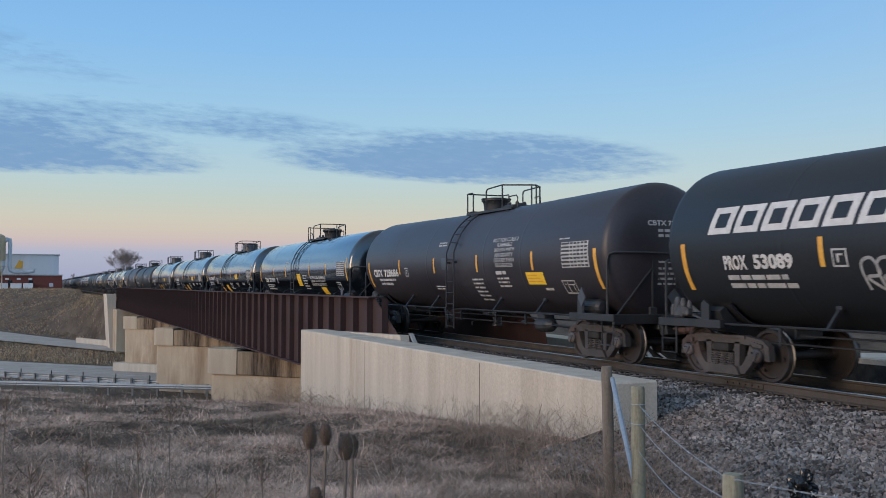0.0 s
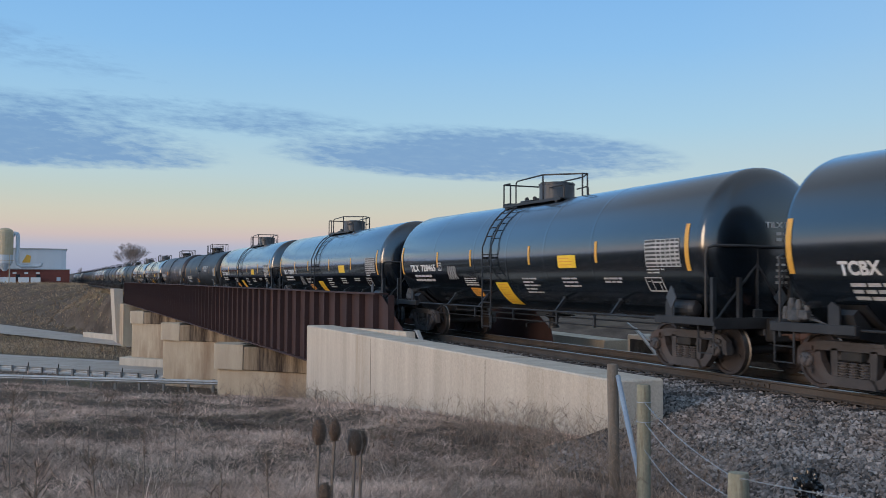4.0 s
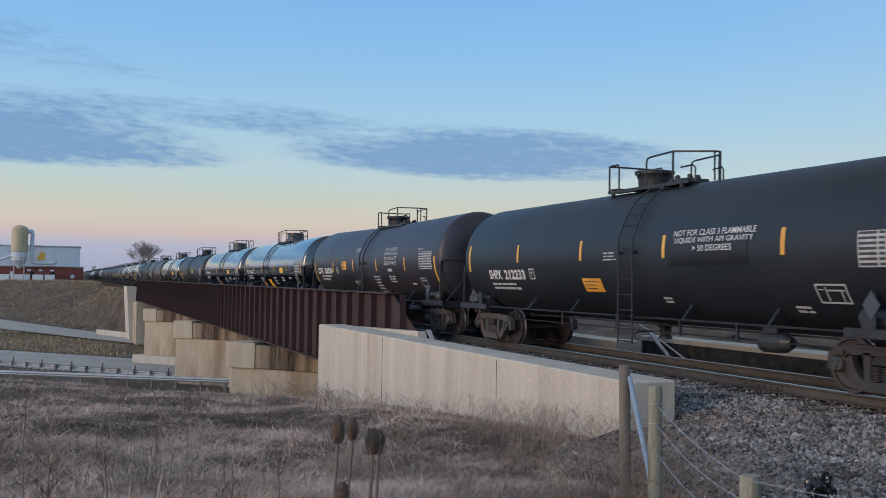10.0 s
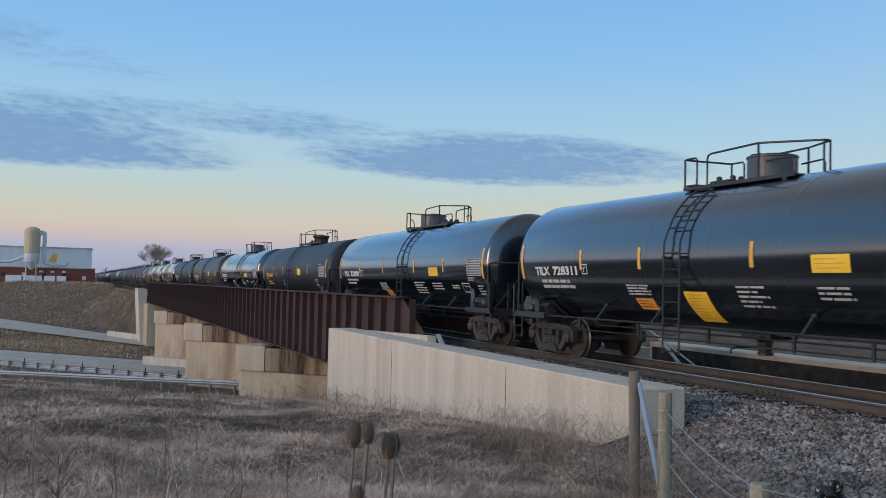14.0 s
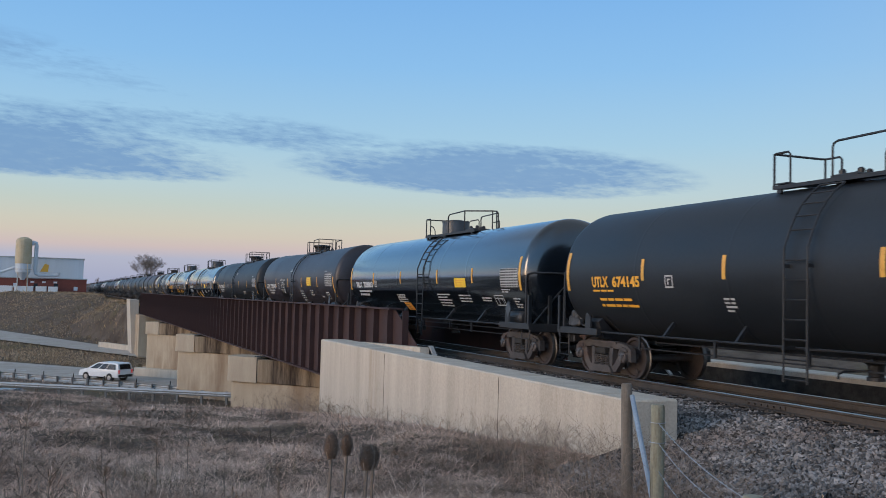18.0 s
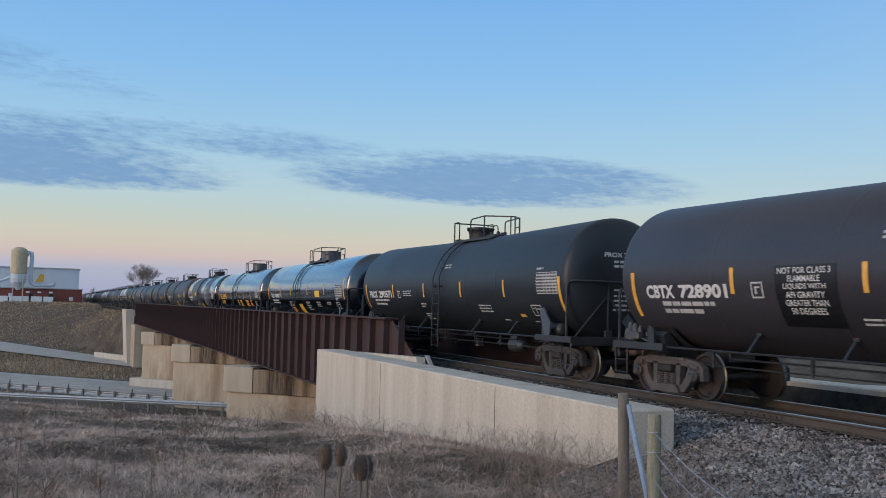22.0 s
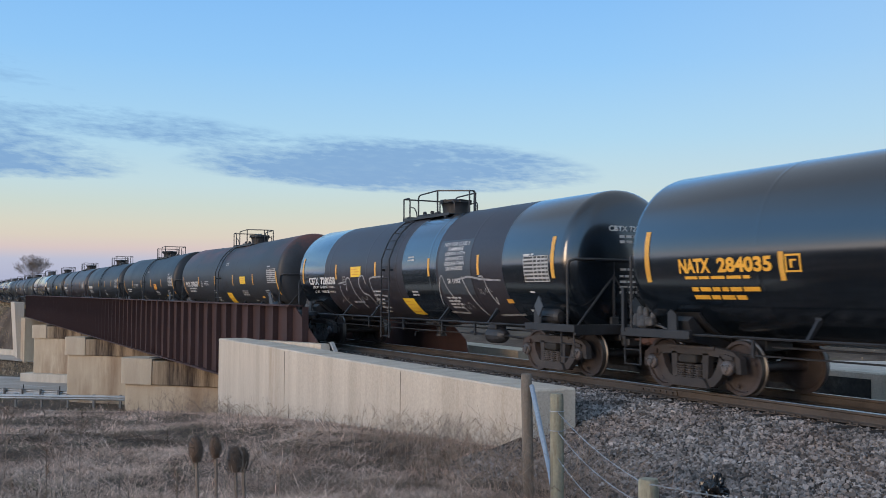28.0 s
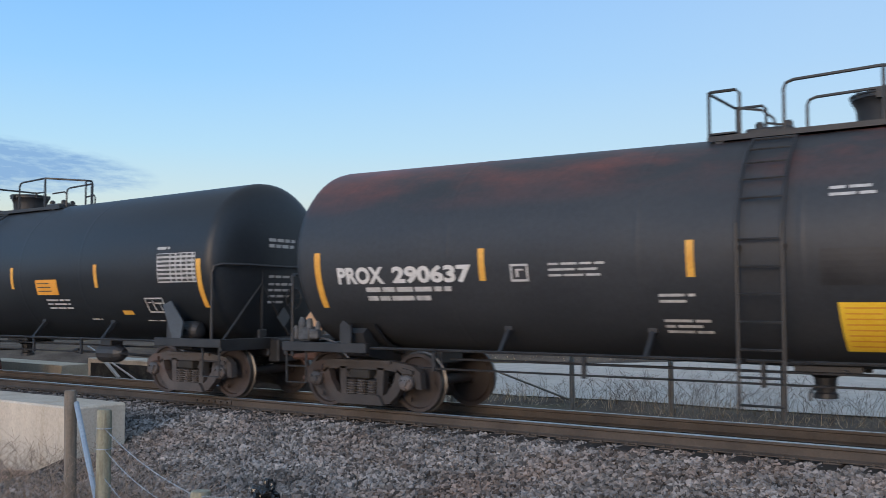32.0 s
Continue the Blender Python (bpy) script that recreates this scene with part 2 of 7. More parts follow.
sun = bpy.data.lights.new("sun", "SUN")
sun.energy, sun.angle, sun.color = 1.5, radians(26), (1.0, 0.74, 0.50)
sun_ob = new("sun", sun)
sun_ob.matrix_basis = look((-60, -12, 14), (0, 0, 0))

# dark litter soil, darkened further to paint the shaded gaps between tufts
GRASS = surface("dry_grass_soil", (0.070, 0.052, 0.040), (0.15, 0.117, 0.090), 0.95, 0.35, 9.0, 0.6, third=(0.14, 0.12, 0.07), third_at=(0.55, 0.7), bump_dist=0.08, spec=0.1)
# oily bed, its colour also darkened for shade between stones and under the train
SHADED_BALLAST = surface("ballast", (0.026, 0.023, 0.021), (0.06, 0.052, 0.046), 0.9, 9.0, 30.0, 0.8, third=(0.14, 0.12, 0.10), bump_dist=0.05, spec=0.2, rand=-0.35)
CONCRETE = surface("concrete", (0.45, 0.395, 0.325), (0.56, 0.50, 0.42), 0.9, 1.1, 25.0, 0.15, stretch=(1.4, 1.4, 0.14), third=(0.36, 0.275, 0.195), third_at=(0.54, 0.74), spec=0.2)
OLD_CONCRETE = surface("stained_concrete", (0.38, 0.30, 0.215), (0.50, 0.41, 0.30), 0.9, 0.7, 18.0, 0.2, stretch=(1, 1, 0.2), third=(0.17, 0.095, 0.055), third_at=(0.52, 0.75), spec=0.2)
GIRDER = surface("rusty_girder_paint", (0.044, 0.0255, 0.0245), (0.070, 0.0400, 0.0375), 0.65, 1.2, 30.0, 0.1, stretch=(1, 1, 0.3), third=(0.04, 0.02, 0.02), spec=0.25)
ASPHALT = surface("worn_pale_asphalt", (0.37, 0.33, 0.29), (0.46, 0.415, 0.365), 0.95, 0.5, 30.0, 0.1, spec=0.05)
GALV = surface("galvanised_steel", (0.38, 0.38, 0.375), (0.48, 0.48, 0.47), 0.55, 1.5, 30.0, 0.05, metal=0.6)
RAIL_RUST = surface("rail_rust", (0.050, 0.039, 0.031), (0.080, 0.063, 0.050), 0.8, 2.0, 30.0, 0.15)
RAIL_TOP = surface("polished_rail_head", (0.26, 0.25, 0.245), (0.36, 0.35, 0.34), 0.34, 3.0, 40.0, 0.02, metal=1.0)
TIE = surface("creosoted_tie", (0.018, 0.014, 0.012), (0.036, 0.028, 0.023), 0.9, 3.0, 40.0, 0.3, stretch=(0.2, 2, 2))
STEEL_DARK = surface("dark_running_gear", (0.014, 0.013, 0.012), (0.030, 0.026, 0.022), 0.8, 3.0, 40.0, 0.2)
BLACK_CONCRETE = surface("sooty_concrete", (0.010, 0.010, 0.010), (0.045, 0.042, 0.038), 0.9, 4.0, 30.0, 0.3, third=(0.11, 0.10, 0.09), third_at=(0.58, 0.75))
BRICK = surface("red_brick_wall", (0.16, 0.045, 0.035), (0.20, 0.06, 0.045), 0.9, 1.0, 12.0, 0.1)
PALE_METAL = surface("pale_grey_cladding", (0.50, 0.55, 0.60), (0.56, 0.61, 0.66), 0.6, 0.2, 8.0, 0.05, stretch=(3, 3, 0.1))
WHITE_PAINT = surface("white_vehicle_paint", (0.70, 0.70, 0.70), (0.76, 0.76, 0.76), 0.3, 1.0, 20.0, 0.0)
DARK_PAINT = surface("black_vehicle_paint", (0.010, 0.012, 0.014), (0.014, 0.016, 0.018), 0.22, 1.0, 20.0, 0.0)
TAN_PAINT = surface("champagne_vehicle_paint", (0.46, 0.42, 0.37), (0.50, 0.46, 0.41), 0.3, 1.0, 20.0, 0.0)
BLUE_GREY_PAINT = surface("grey_blue_vehicle_paint", (0.16, 0.22, 0.30), (0.20, 0.26, 0.34), 0.3, 1.0, 20.0, 0.0)
WINDOW = surface("dark_window_glass", (0.012, 0.015, 0.018), (0.016, 0.02, 0.024), 0.08, 1.0, 10.0, 0.0)
RUBBER = surface("tyre_rubber", (0.018, 0.018, 0.018), (0.03, 0.03, 0.03), 0.9, 3.0, 30.0, 0.1)
ALLOY = surface("alloy_rim", (0.40, 0.40, 0.41), (0.5, 0.5, 0.51), 0.35, 3.0, 30.0, 0.0, metal=0.8)
YELLOW_TANK = surface("ochre_tank_paint", (0.44, 0.36, 0.23), (0.50, 0.42, 0.29), 0.7, 0.5, 6.0, 0.05)
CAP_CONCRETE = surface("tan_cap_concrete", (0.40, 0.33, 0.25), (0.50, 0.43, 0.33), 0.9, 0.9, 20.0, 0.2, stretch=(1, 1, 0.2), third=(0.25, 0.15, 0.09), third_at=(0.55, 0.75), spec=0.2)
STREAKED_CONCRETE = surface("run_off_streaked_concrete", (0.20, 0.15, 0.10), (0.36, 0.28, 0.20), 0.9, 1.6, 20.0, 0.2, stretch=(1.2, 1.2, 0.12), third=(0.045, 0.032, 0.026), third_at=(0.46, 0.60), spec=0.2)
# twigs paled to grey-mauve, so the colour carries the distance haze
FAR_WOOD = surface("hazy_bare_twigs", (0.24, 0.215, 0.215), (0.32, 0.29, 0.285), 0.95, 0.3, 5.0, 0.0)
OLD_GALV = surface("dull_post_steel", (0.15, 0.15, 0.145), (0.22, 0.215, 0.21), 0.7, 1.5, 30.0, 0.05, metal=0.2)
POST_WOOD = surface("weathered_green_wood", (0.20, 0.19, 0.135), (0.30, 0.285, 0.215), 0.9, 3.0, 30.0, 0.3, stretch=(5, 5, 0.5), third=(0.10, 0.085, 0.06), third_at=(0.55, 0.7))
OLD_WOOD = surface("old_grey_wood", (0.13, 0.11, 0.09), (0.21, 0.18, 0.15), 0.95, 3.0, 30.0, 0.4, stretch=(5, 5, 0.4))
PIPE_BLUE = surface("blue_grey_pipe", (0.22, 0.28, 0.36), (0.30, 0.36, 0.43), 0.45, 2.0, 30.0, 0.03, metal=0.4)
WIRE = surface("galvanised_wire", (0.30, 0.34, 0.38), (0.42, 0.45, 0.48), 0.4, 9.0, 60.0, 0.0, metal=0.6)
STRAW = surface("straw_blades", (0.45, 0.303, 0.228), (0.67, 0.482, 0.378), 0.85, 0.8, 20.0, 0.0, rand=-0.6, spec=0.15, third=(0.16, 0.108, 0.078), third_at=(0.46, 0.6))
FAR_STRAW = surface("tan_bank_grass", (0.38, 0.265, 0.165), (0.50, 0.37, 0.245), 0.9, 0.12, 4.0, 0.0, rand=-0.4, spec=0.1, third=(0.26, 0.21, 0.12), third_at=(0.5, 0.65))
PALE_STRAW = surface("bleached_straw", (0.51, 0.367, 0.282), (0.69, 0.525, 0.425), 0.85, 0.8, 20.0, 0.0, rand=-0.5, spec=0.15)
GREEN_STRAW = surface("grey_green_grass", (0.115, 0.102, 0.064), (0.22, 0.185, 0.122), 0.9, 0.8, 20.0, 0.0, rand=-0.5, spec=0.1)
STALK = surface("dead_stalks", (0.15, 0.118, 0.097), (0.27, 0.218, 0.180), 0.9, 4.0, 30.0, 0.0, rand=-0.4, spec=0.15)
SEED_HEAD = surface("brown_seed_head", (0.085, 0.055, 0.038), (0.13, 0.085, 0.06), 0.9, 30.0, 90.0, 0.4)
# grey bark lightened to include haze; every tree using it stands far off
BARK = surface("grey_bark", (0.16, 0.14, 0.135), (0.23, 0.205, 0.20), 0.95, 3.0, 25.0, 0.3)
STONE = surface("crushed_stone", (0.112, 0.102, 0.096), (0.265, 0.240, 0.224), 0.9, 1.3, 14.0, 0.12, third=(0.20, 0.15, 0.125), third_at=(0.5, 0.7), rand=-0.7, spec=0.2)
PALE_GRAVEL = surface("pale_gravel_path", (0.42, 0.355, 0.295), (0.54, 0.465, 0.395), 0.95, 1.5, 30.0, 0.3)
ORANGE_WALL = surface("orange_tan_wall", (0.46, 0.27, 0.15), (0.50, 0.31, 0.18), 0.8, 0.5, 8.0, 0.05)
TAN_WALL = surface("tan_metal_wall", (0.50, 0.40, 0.25), (0.54, 0.44, 0.28), 0.7, 0.5, 8.0, 0.05)
MACHINE = surface("machine_yellow", (0.62, 0.33, 0.03), (0.68, 0.38, 0.05), 0.5, 2.0, 20.0, 0.05)
LINE_PAINT = surface("white_road_line", (0.5, 0.5, 0.49), (0.62, 0.62, 0.6), 0.8, 3.0, 30.0, 0.0)
LAMP_RED, nt, pb = node_material("tail_lamp")
pb.inputs["Base Color"].default_value = (0.5, 0.02, 0.02, 1)
pb.inputs["Emission Color"].default_value, pb.inputs["Emission Strength"].default_value = (1.0, 0.08, 0.06, 1), 0.25
LAMP_WHITE, nt, pb = node_material("head_lamp")
pb.inputs["Base Color"].default_value = (0.9, 0.9, 0.9, 1)
pb.inputs["Emission Color"].default_value, pb.inputs["Emission Strength"].default_value = (1.0, 0.96, 0.9, 1), 3.0
MOON, nt, pb = node_material("moonlight")
pb.inputs["Base Color"].default_value = (0.6, 0.6, 0.58, 1)
pb.inputs["Emission Color"].default_value, pb.inputs["Emission Strength"].default_value = (1.0, 0.98, 0.93, 1), 1.0

# ---------------------------------------------------------------- ground
UX, UY = -0.67, 0.742          # the highway's way, under the bridge
NX, NY = 0.742, 0.67           # across it
RAIL_X = 12.45                 # centre of the track


def ease(a, b, x):
    t = np.clip((x - a) / (b - a), 0, 1)
    return t * t * (3 - 2 * t)


def ground_z(x, y):
    """Height of the ground: the rise by the track, the highway's cutting, the bank beyond."""
    x, y = np.asarray(x, float), np.asarray(y, float)
    c = NX * x + NY * y
    near = np.interp(c, [-40, 0, 5, 8, 11, 14.5, 20, 26, 34, 42, 53.4, 55.0, 58.5, 61.5, 500], [0.4, 0.12, -0.1, -0.44, -0.80, -1.04, -1.65, -2.5, -4.4, -6.5, -6.5, -6.3, -6.45, -7.3, -7.3])
    near = near + 0.22 * ease(3.0, 7.0, x) * ease(11, 15, c) * (1 - ease(28, 34, c))
    bench = ease(8.5, 9.3, x) * (1 - ease(38, 50, x)) * (1 - ease(26.5, 31.5, y + np.maximum(x - 9, 0) * 0.4))
    near = near + (np.maximum(-0.66, near) - near) * bench
    near = np.where((x > 8.5) & (x < 17.5) & (y < 26.5), np.minimum(near, -0.6), near)
    s2 = 0.954 * (x - 9.9) + 0.3 * (y - 132.6)
    bank = np.interp(s2, [-60, -12, 4, 12, 22, 31, 4000], [-7.3, -7.3, -7.1, -4.6, -1.3, 0.25, 0.3])
    east = np.interp(c, [0, 79, 92, 112, 4000], [-7.3, -7.3, -6.6, -3.0, -2.4])
    far = bank + (east - bank) * ease(14, 24, x)
    fill = -0.66 - np.maximum(0, np.abs(x - RAIL_X) - 3.4) * 0.6
    fill = fill - 8.0 * (1 - ease(3, 9, s2))
    far = np.where(y > 136, np.maximum(far, fill), far)
    far = np.where((np.abs(x - RAIL_X) < 3.4) & (y > 136), -0.66, far)
    return np.where(c < 61.5, near, far)


def lumps(x, y):
    """Small unevenness of the grassy parts."""
    c = NX * x + NY * y
    h = np.sin(x * 1.3 + y * 0.7) * 0.5 + np.sin(x * 0.53 - y * 1.1 + 2) + np.sin(x * 3.1 + 1) * np.sin(y * 2.7) * 0.6 + np.sin(x * 0.9 + 2.1 * np.sin(y * 0.4)) * 0.7
    near = 0.055 * (1 - ease(36, 42, c)) * (1 - ease(5.5, 8.0, x))
    far = 0.10 * ease(7, 12, 0.954 * (x - 9.9) + 0.3 * (y - 132.6)) * ease(95, 110, c) * (1 - ease(300, 400, c)) * (1 - ease(2, 8, x))
    return h * (near + far)


def ground_sheet():
    def axis(lo, hi, fine_lo, fine_hi, d, n):
        a = np.arange(fine_lo, fine_hi + 1e-6, d)
        g = np.geomspace(1, 1 + hi - fine_hi, n) - 1 + fine_hi
        h = fine_lo - (np.geomspace(1, 1 + fine_lo - lo, n) - 1)
        return np.unique(np.concatenate([h, a, g]))
    xs, ys = axis(-3000, 3000, -24, 34, 0.5, 50), axis(-3000, 4000, -6, 60, 0.5, 150)
    X, Y = np.meshgrid(xs, ys)
    Z = ground_z(X, Y)
    c = NX * X + NY * Y
    Z = Z + lumps(X, Y)
    V = np.stack([X, Y, Z], -1).reshape(-1, 3)
    w, hh = len(xs), len(ys)
    i = (np.arange(hh - 1)[:, None] * w + np.arange(w - 1)[None]).ravel()
    F = np.stack([i, i + 1, i + w + 1, i + w], 1)
    me = from_arrays("ground", V, F)
    me.shade_smooth()
    return tagged(part("ground", me, GRASS), "dry winter grass on sloping ground beside the railway", "ground", kind="structure")


ground_sheet()


def hw(u, c):
    """A point of the highway: u metres along it, c metres across."""
    return UX * u + NX * c, UY * u + NY * c


def strip(name, pairs, z, material, label="", category="", kind="structure"):
    bm = bmesh.new()
    rows = [(bm.verts.new((*p, z)), bm.verts.new((*q, z))) for p, q in pairs]
    for p, q in zip(rows, rows[1:]):
        bm.faces.new((p[0], p[1], q[1], q[0]))
    bmesh.ops.recalc_face_normals(bm, faces=bm.faces[:])
    for f in bm.faces:
        if f.normal.z < 0:
            f.normal_flip()
    ob = part(name, bm, material)
    return tagged(ob, label, category, kind=kind) if label else ob


US = [-260 + 20 * i for i in range(60)]
VX, VY = -0.835, 0.55          # the near carriageway's way


def lane(s, d):
    """A point of the near carriageway: s metres along its guard rail, d metres this side of it."""
    return 14.5 + VX * s - VY * d, 65.2 + VY * s + VX * d


road_a = strip("road", [(lane(s_, 11.3), lane(s_, 1.3)) for s_ in range(-60, 61, 10)], -6.37, ASPHALT, "near carriageway of grey asphalt below the slope", "road")
road_b = strip("road", [(hw(u, 63.4), hw(u, 77.0)) for u in US], -7.16, ASPHALT, "far carriageway of worn grey asphalt under the bridge", "road")
for c0, par in ((64.4, road_b), (75.6, road_b)):
    ob = strip("edge_line", [(hw(u, c0), hw(u, c0 + 0.15)) for u in US], -7.153, LINE_PAINT)
    ob.parent = par
DASH = bmesh.new()
box(DASH, -1.5, 1.5, -0.07, 0.07, -7.157, -7.15)
DASH = mesh_of(DASH, "lane_dash")
DASH.materials.append(LINE_PAINT)
for k in range(12):
    o = new("lane_dash", DASH)
    o.parent = road_b
    o.matrix_basis = pose(*hw(30 + 9 * k, 70.0), 0, 0, 0, math.degrees(math.atan2(UY, UX)))
RAMP = [((13.6, 117.8), (14.6, 128.0)), ((9.8, 126.2), (10.8, 138.9)), ((2.1, 143), (5.0, 156)), ((-5.5, 159.8), (-0.8, 173)), ((-13, 176.4), (-6.6, 190.2)), ((-28, 209), (-20, 229)), ((-60, 280), (-52, 323)), ((-140, 460), (-130, 552))]
ramp_road = strip("road", RAMP, -6.98, ASPHALT, "pale asphalt ramp running along the foot of the grassy bank", "road")

# ---------------------------------------------------------------- walls, bridge, piers
wall_w = thing("wing_wall", "pale concrete wing wall of the near abutment", "wall", kind="structure")
bm = bmesh.new()
box(bm, 8.3, 9.22, 12.45, 31.4, -5.2, 0.14, 0.03)
part("wall_body", bm, CONCRETE, wall_w)
for y in (17.2, 24.5):          # narrow vertical joints
    bm = bmesh.new()
    box(bm, 8.293, 8.298, y - 0.005, y + 0.005, -3.5, 0.08)
    part("wall_joint", bm, TIE, wall_w)
bm = bmesh.new()
prism(bm, [(30.6, 0.10), (24.55, 0.26), (24.4, -0.2), (24.4, -1.6), (30.6, -1.6)], 9.36, 9.62, "x")
part("backwall", bm, CONCRETE, wall_w)
plank = bmesh.new()
prism(plank, [(24.22, 0.33), (24.10, 0.33), (23.70, 0.02), (23.82, 0.02)], 9.48, 9.58, "x")
tagged(part("loose_plate", plank, GALV), "pale slanting plate leaning on the end of the back wall", "plate")

wall_e = thing("wing_wall", "low concrete wing wall across the track, black on its inner face", "wall", kind="structure")
bm = bmesh.new()
box(bm, 16.95, 17.75, 12.2, 24.8, -5.0, 0.07, 0.03)
part("wall_body", bm, CONCRETE, wall_e)
# thin near-black sheet over the inner face, ending just below the top
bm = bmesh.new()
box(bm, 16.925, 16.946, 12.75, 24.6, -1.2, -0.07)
part("soot_stain", bm, BLACK_CONCRETE, wall_e, "mottled black inner face")
slab = bmesh.new()
prism(slab, [(25.7, -0.19), (34.0, -0.14), (34.0, -3.0), (26.3, -3.0)], 16.7, 17.7, "x")
tagged(part("abutment_slab", slab, CAP_CONCRETE), "tan concrete slab at the end of the bridge across the track", "wall", kind="structure")

G0, G1, GX = 28.3, 134.0, 9.9
bridge = thing("rail_bridge", "dark red-brown steel plate girder railway bridge", "bridge", kind="structure")
STIFF = bmesh.new()
box(STIFF, -0.2, 0.0, -0.012, 0.012, -1.5, 1.25)
STIFF = mesh_of(STIFF, "stiffener")
STIFF.materials.append(GIRDER)
for gx, sgn in ((GX, 1), (2 * RAIL_X - GX, -1)):
    bm = bmesh.new()
    prism(bm, [(G0 - 2.4, -0.6), (G0 - 2.1, 0.2), (G0, 1.25), (G1, 1.25), (G1, -1.5), (G0 - 2.4, -1.5)], gx, gx + 0.03 * sgn)
    gird = part("girder", bm, GIRDER, bridge)
    bm = bmesh.new()
    box(bm, gx - 0.22, gx + 0.25, G0 - 0.05, G1, 1.25, 1.30)
    part("top_flange", bm, GIRDER, gird)
    bm = bmesh.new()
    box(bm, gx - 0.22, gx + 0.25, G0 - 2.0, G1, -1.56, -1.5)
    part("bottom_flange", bm, GIRDER, gird)
    if sgn > 0:
        y, k = 27.03, 0
        while y < G1:
            put_me = new("stiffener", STIFF)
            put_me.parent = gird
            put_me.location = (gx, y, 0)
            k += 1
            y += 1.44
for y in (46.5, 71.0, 99.2):    # field splices
    bm = bmesh.new()
    box(bm, GX - 0.014, GX - 0.002, y - 0.35, y + 0.35, -1.45, 1.2)
    part("splice_plate", bm, GIRDER, bridge)
bm = bmesh.new()
box(bm, GX + 0.05, 2 * RAIL_X - GX - 0.05, G0 - 1.5, G1, -0.75, -0.45)
for k in range(36):
    y = G0 + 2.9 * k
    box(bm, GX + 0.04, 2 * RAIL_X - GX - 0.04, y - 0.15, y + 0.15, -1.4, -0.75)
part("bridge_deck", bm, STEEL_DARK, bridge)


def pier(y):
    """A skewed wall pier: cap with a lighter end block, shaft, and a footing."""
    p = thing("bridge_pier", "stained tan concrete bridge pier with a wider cap", "bridge pier", "bridge piers", "structure", (GX, y, 0), math.degrees(math.atan2(UY, UX)))
    def nose(x0, x1, w):
        return [(x0, -w)] + [(x1 - w * 0.75 + w * 0.75 * math.sin(q), -w * math.cos(q)) for q in (math.pi * k / 10 for k in range(11))] + [(x0, w)]
    bm = bmesh.new()
    prism(bm, nose(0.1, 2.3, 0.84), -2.88, -1.60, "z")
    part("cap_end", bm, CAP_CONCRETE, p, smooth=40)
    bm = bmesh.new()
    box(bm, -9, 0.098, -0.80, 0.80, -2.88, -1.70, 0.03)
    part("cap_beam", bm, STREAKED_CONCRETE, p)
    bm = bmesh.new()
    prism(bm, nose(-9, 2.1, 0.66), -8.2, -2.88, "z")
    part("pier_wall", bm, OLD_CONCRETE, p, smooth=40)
    bm = bmesh.new()
    box(bm, -0.2, 0.5, -0.5, 0.5, -1.60, -1.57)
    part("bearing_plate", bm, STEEL_DARK, p)
    return p


piers = [pier(y) for y in (47.9, 72.3, 100.6)]
bm = bmesh.new()
box(bm, -9, 2.65, -1.5, 1.5, -8, -6.35, 0.05)
part("footing", bm, CONCRETE, piers[2])
# far abutment
ab = thing("far_abutment", "tan concrete abutment at the far end of the bridge", "abutment", kind="structure")
bm = bmesh.new()
prism(bm, [(8.35, 0.35), (9.55, 0.35), (9.55, -7.8), (8.9, -7.8)], 133.5, 141.0, "y")
part("abutment_wing", bm, CONCRETE, ab)
bm = bmesh.new()
box(bm, 9.2, 16.0, 127.5, 135.5, -8, -1.6, 0.05)
part("abutment_seat", bm, OLD_CONCRETE, ab)
bm = bmesh.new()
p0, p1 = Vector((11.2, 134.8, 0)), Vector((5.4, 149.6, 0))
d = (p1 - p0).normalized()
n = Vector((-d.y, d.x, 0)) * 0.3
for a, b in ((p0, p1),):
    vs = [bm.verts.new(q) for q in (a - n + Vector((0, 0, -8)), a + n + Vector((0, 0, -8)), b + n + Vector((0, 0, -8)), b - n + Vector((0, 0, -8)))]
    vt = [bm.verts.new(v.co + Vector((0, 0, 1.75))) for v in vs]
    for q in range(4):
        bm.faces.new((vs[q], vs[(q + 1) % 4], vt[(q + 1) % 4], vt[q]))
    bm.faces.new(vt)
bmesh.ops.recalc_face_normals(bm, faces=bm.faces[:])
tagged(part("barrier_wall", bm, CONCRETE), "low tan concrete barrier beside the ramp", "barrier", kind="structure")

# ---------------------------------------------------------------- guard rails of the highway
POST = bmesh.new()
box(POST, -0.08, 0.08, -0.08, 0.08, -7.3, -6.38, 0.0)
POST = mesh_of(POST, "guard_post")
POST.materials.append(OLD_GALV)
TALL = bmesh.new()
box(TALL, -0.03, 0.03, -0.03, 0.03, -6.4, -6.05)
TALL = mesh_of(TALL, "marker")
TALL.materials.append(STEEL_DARK)


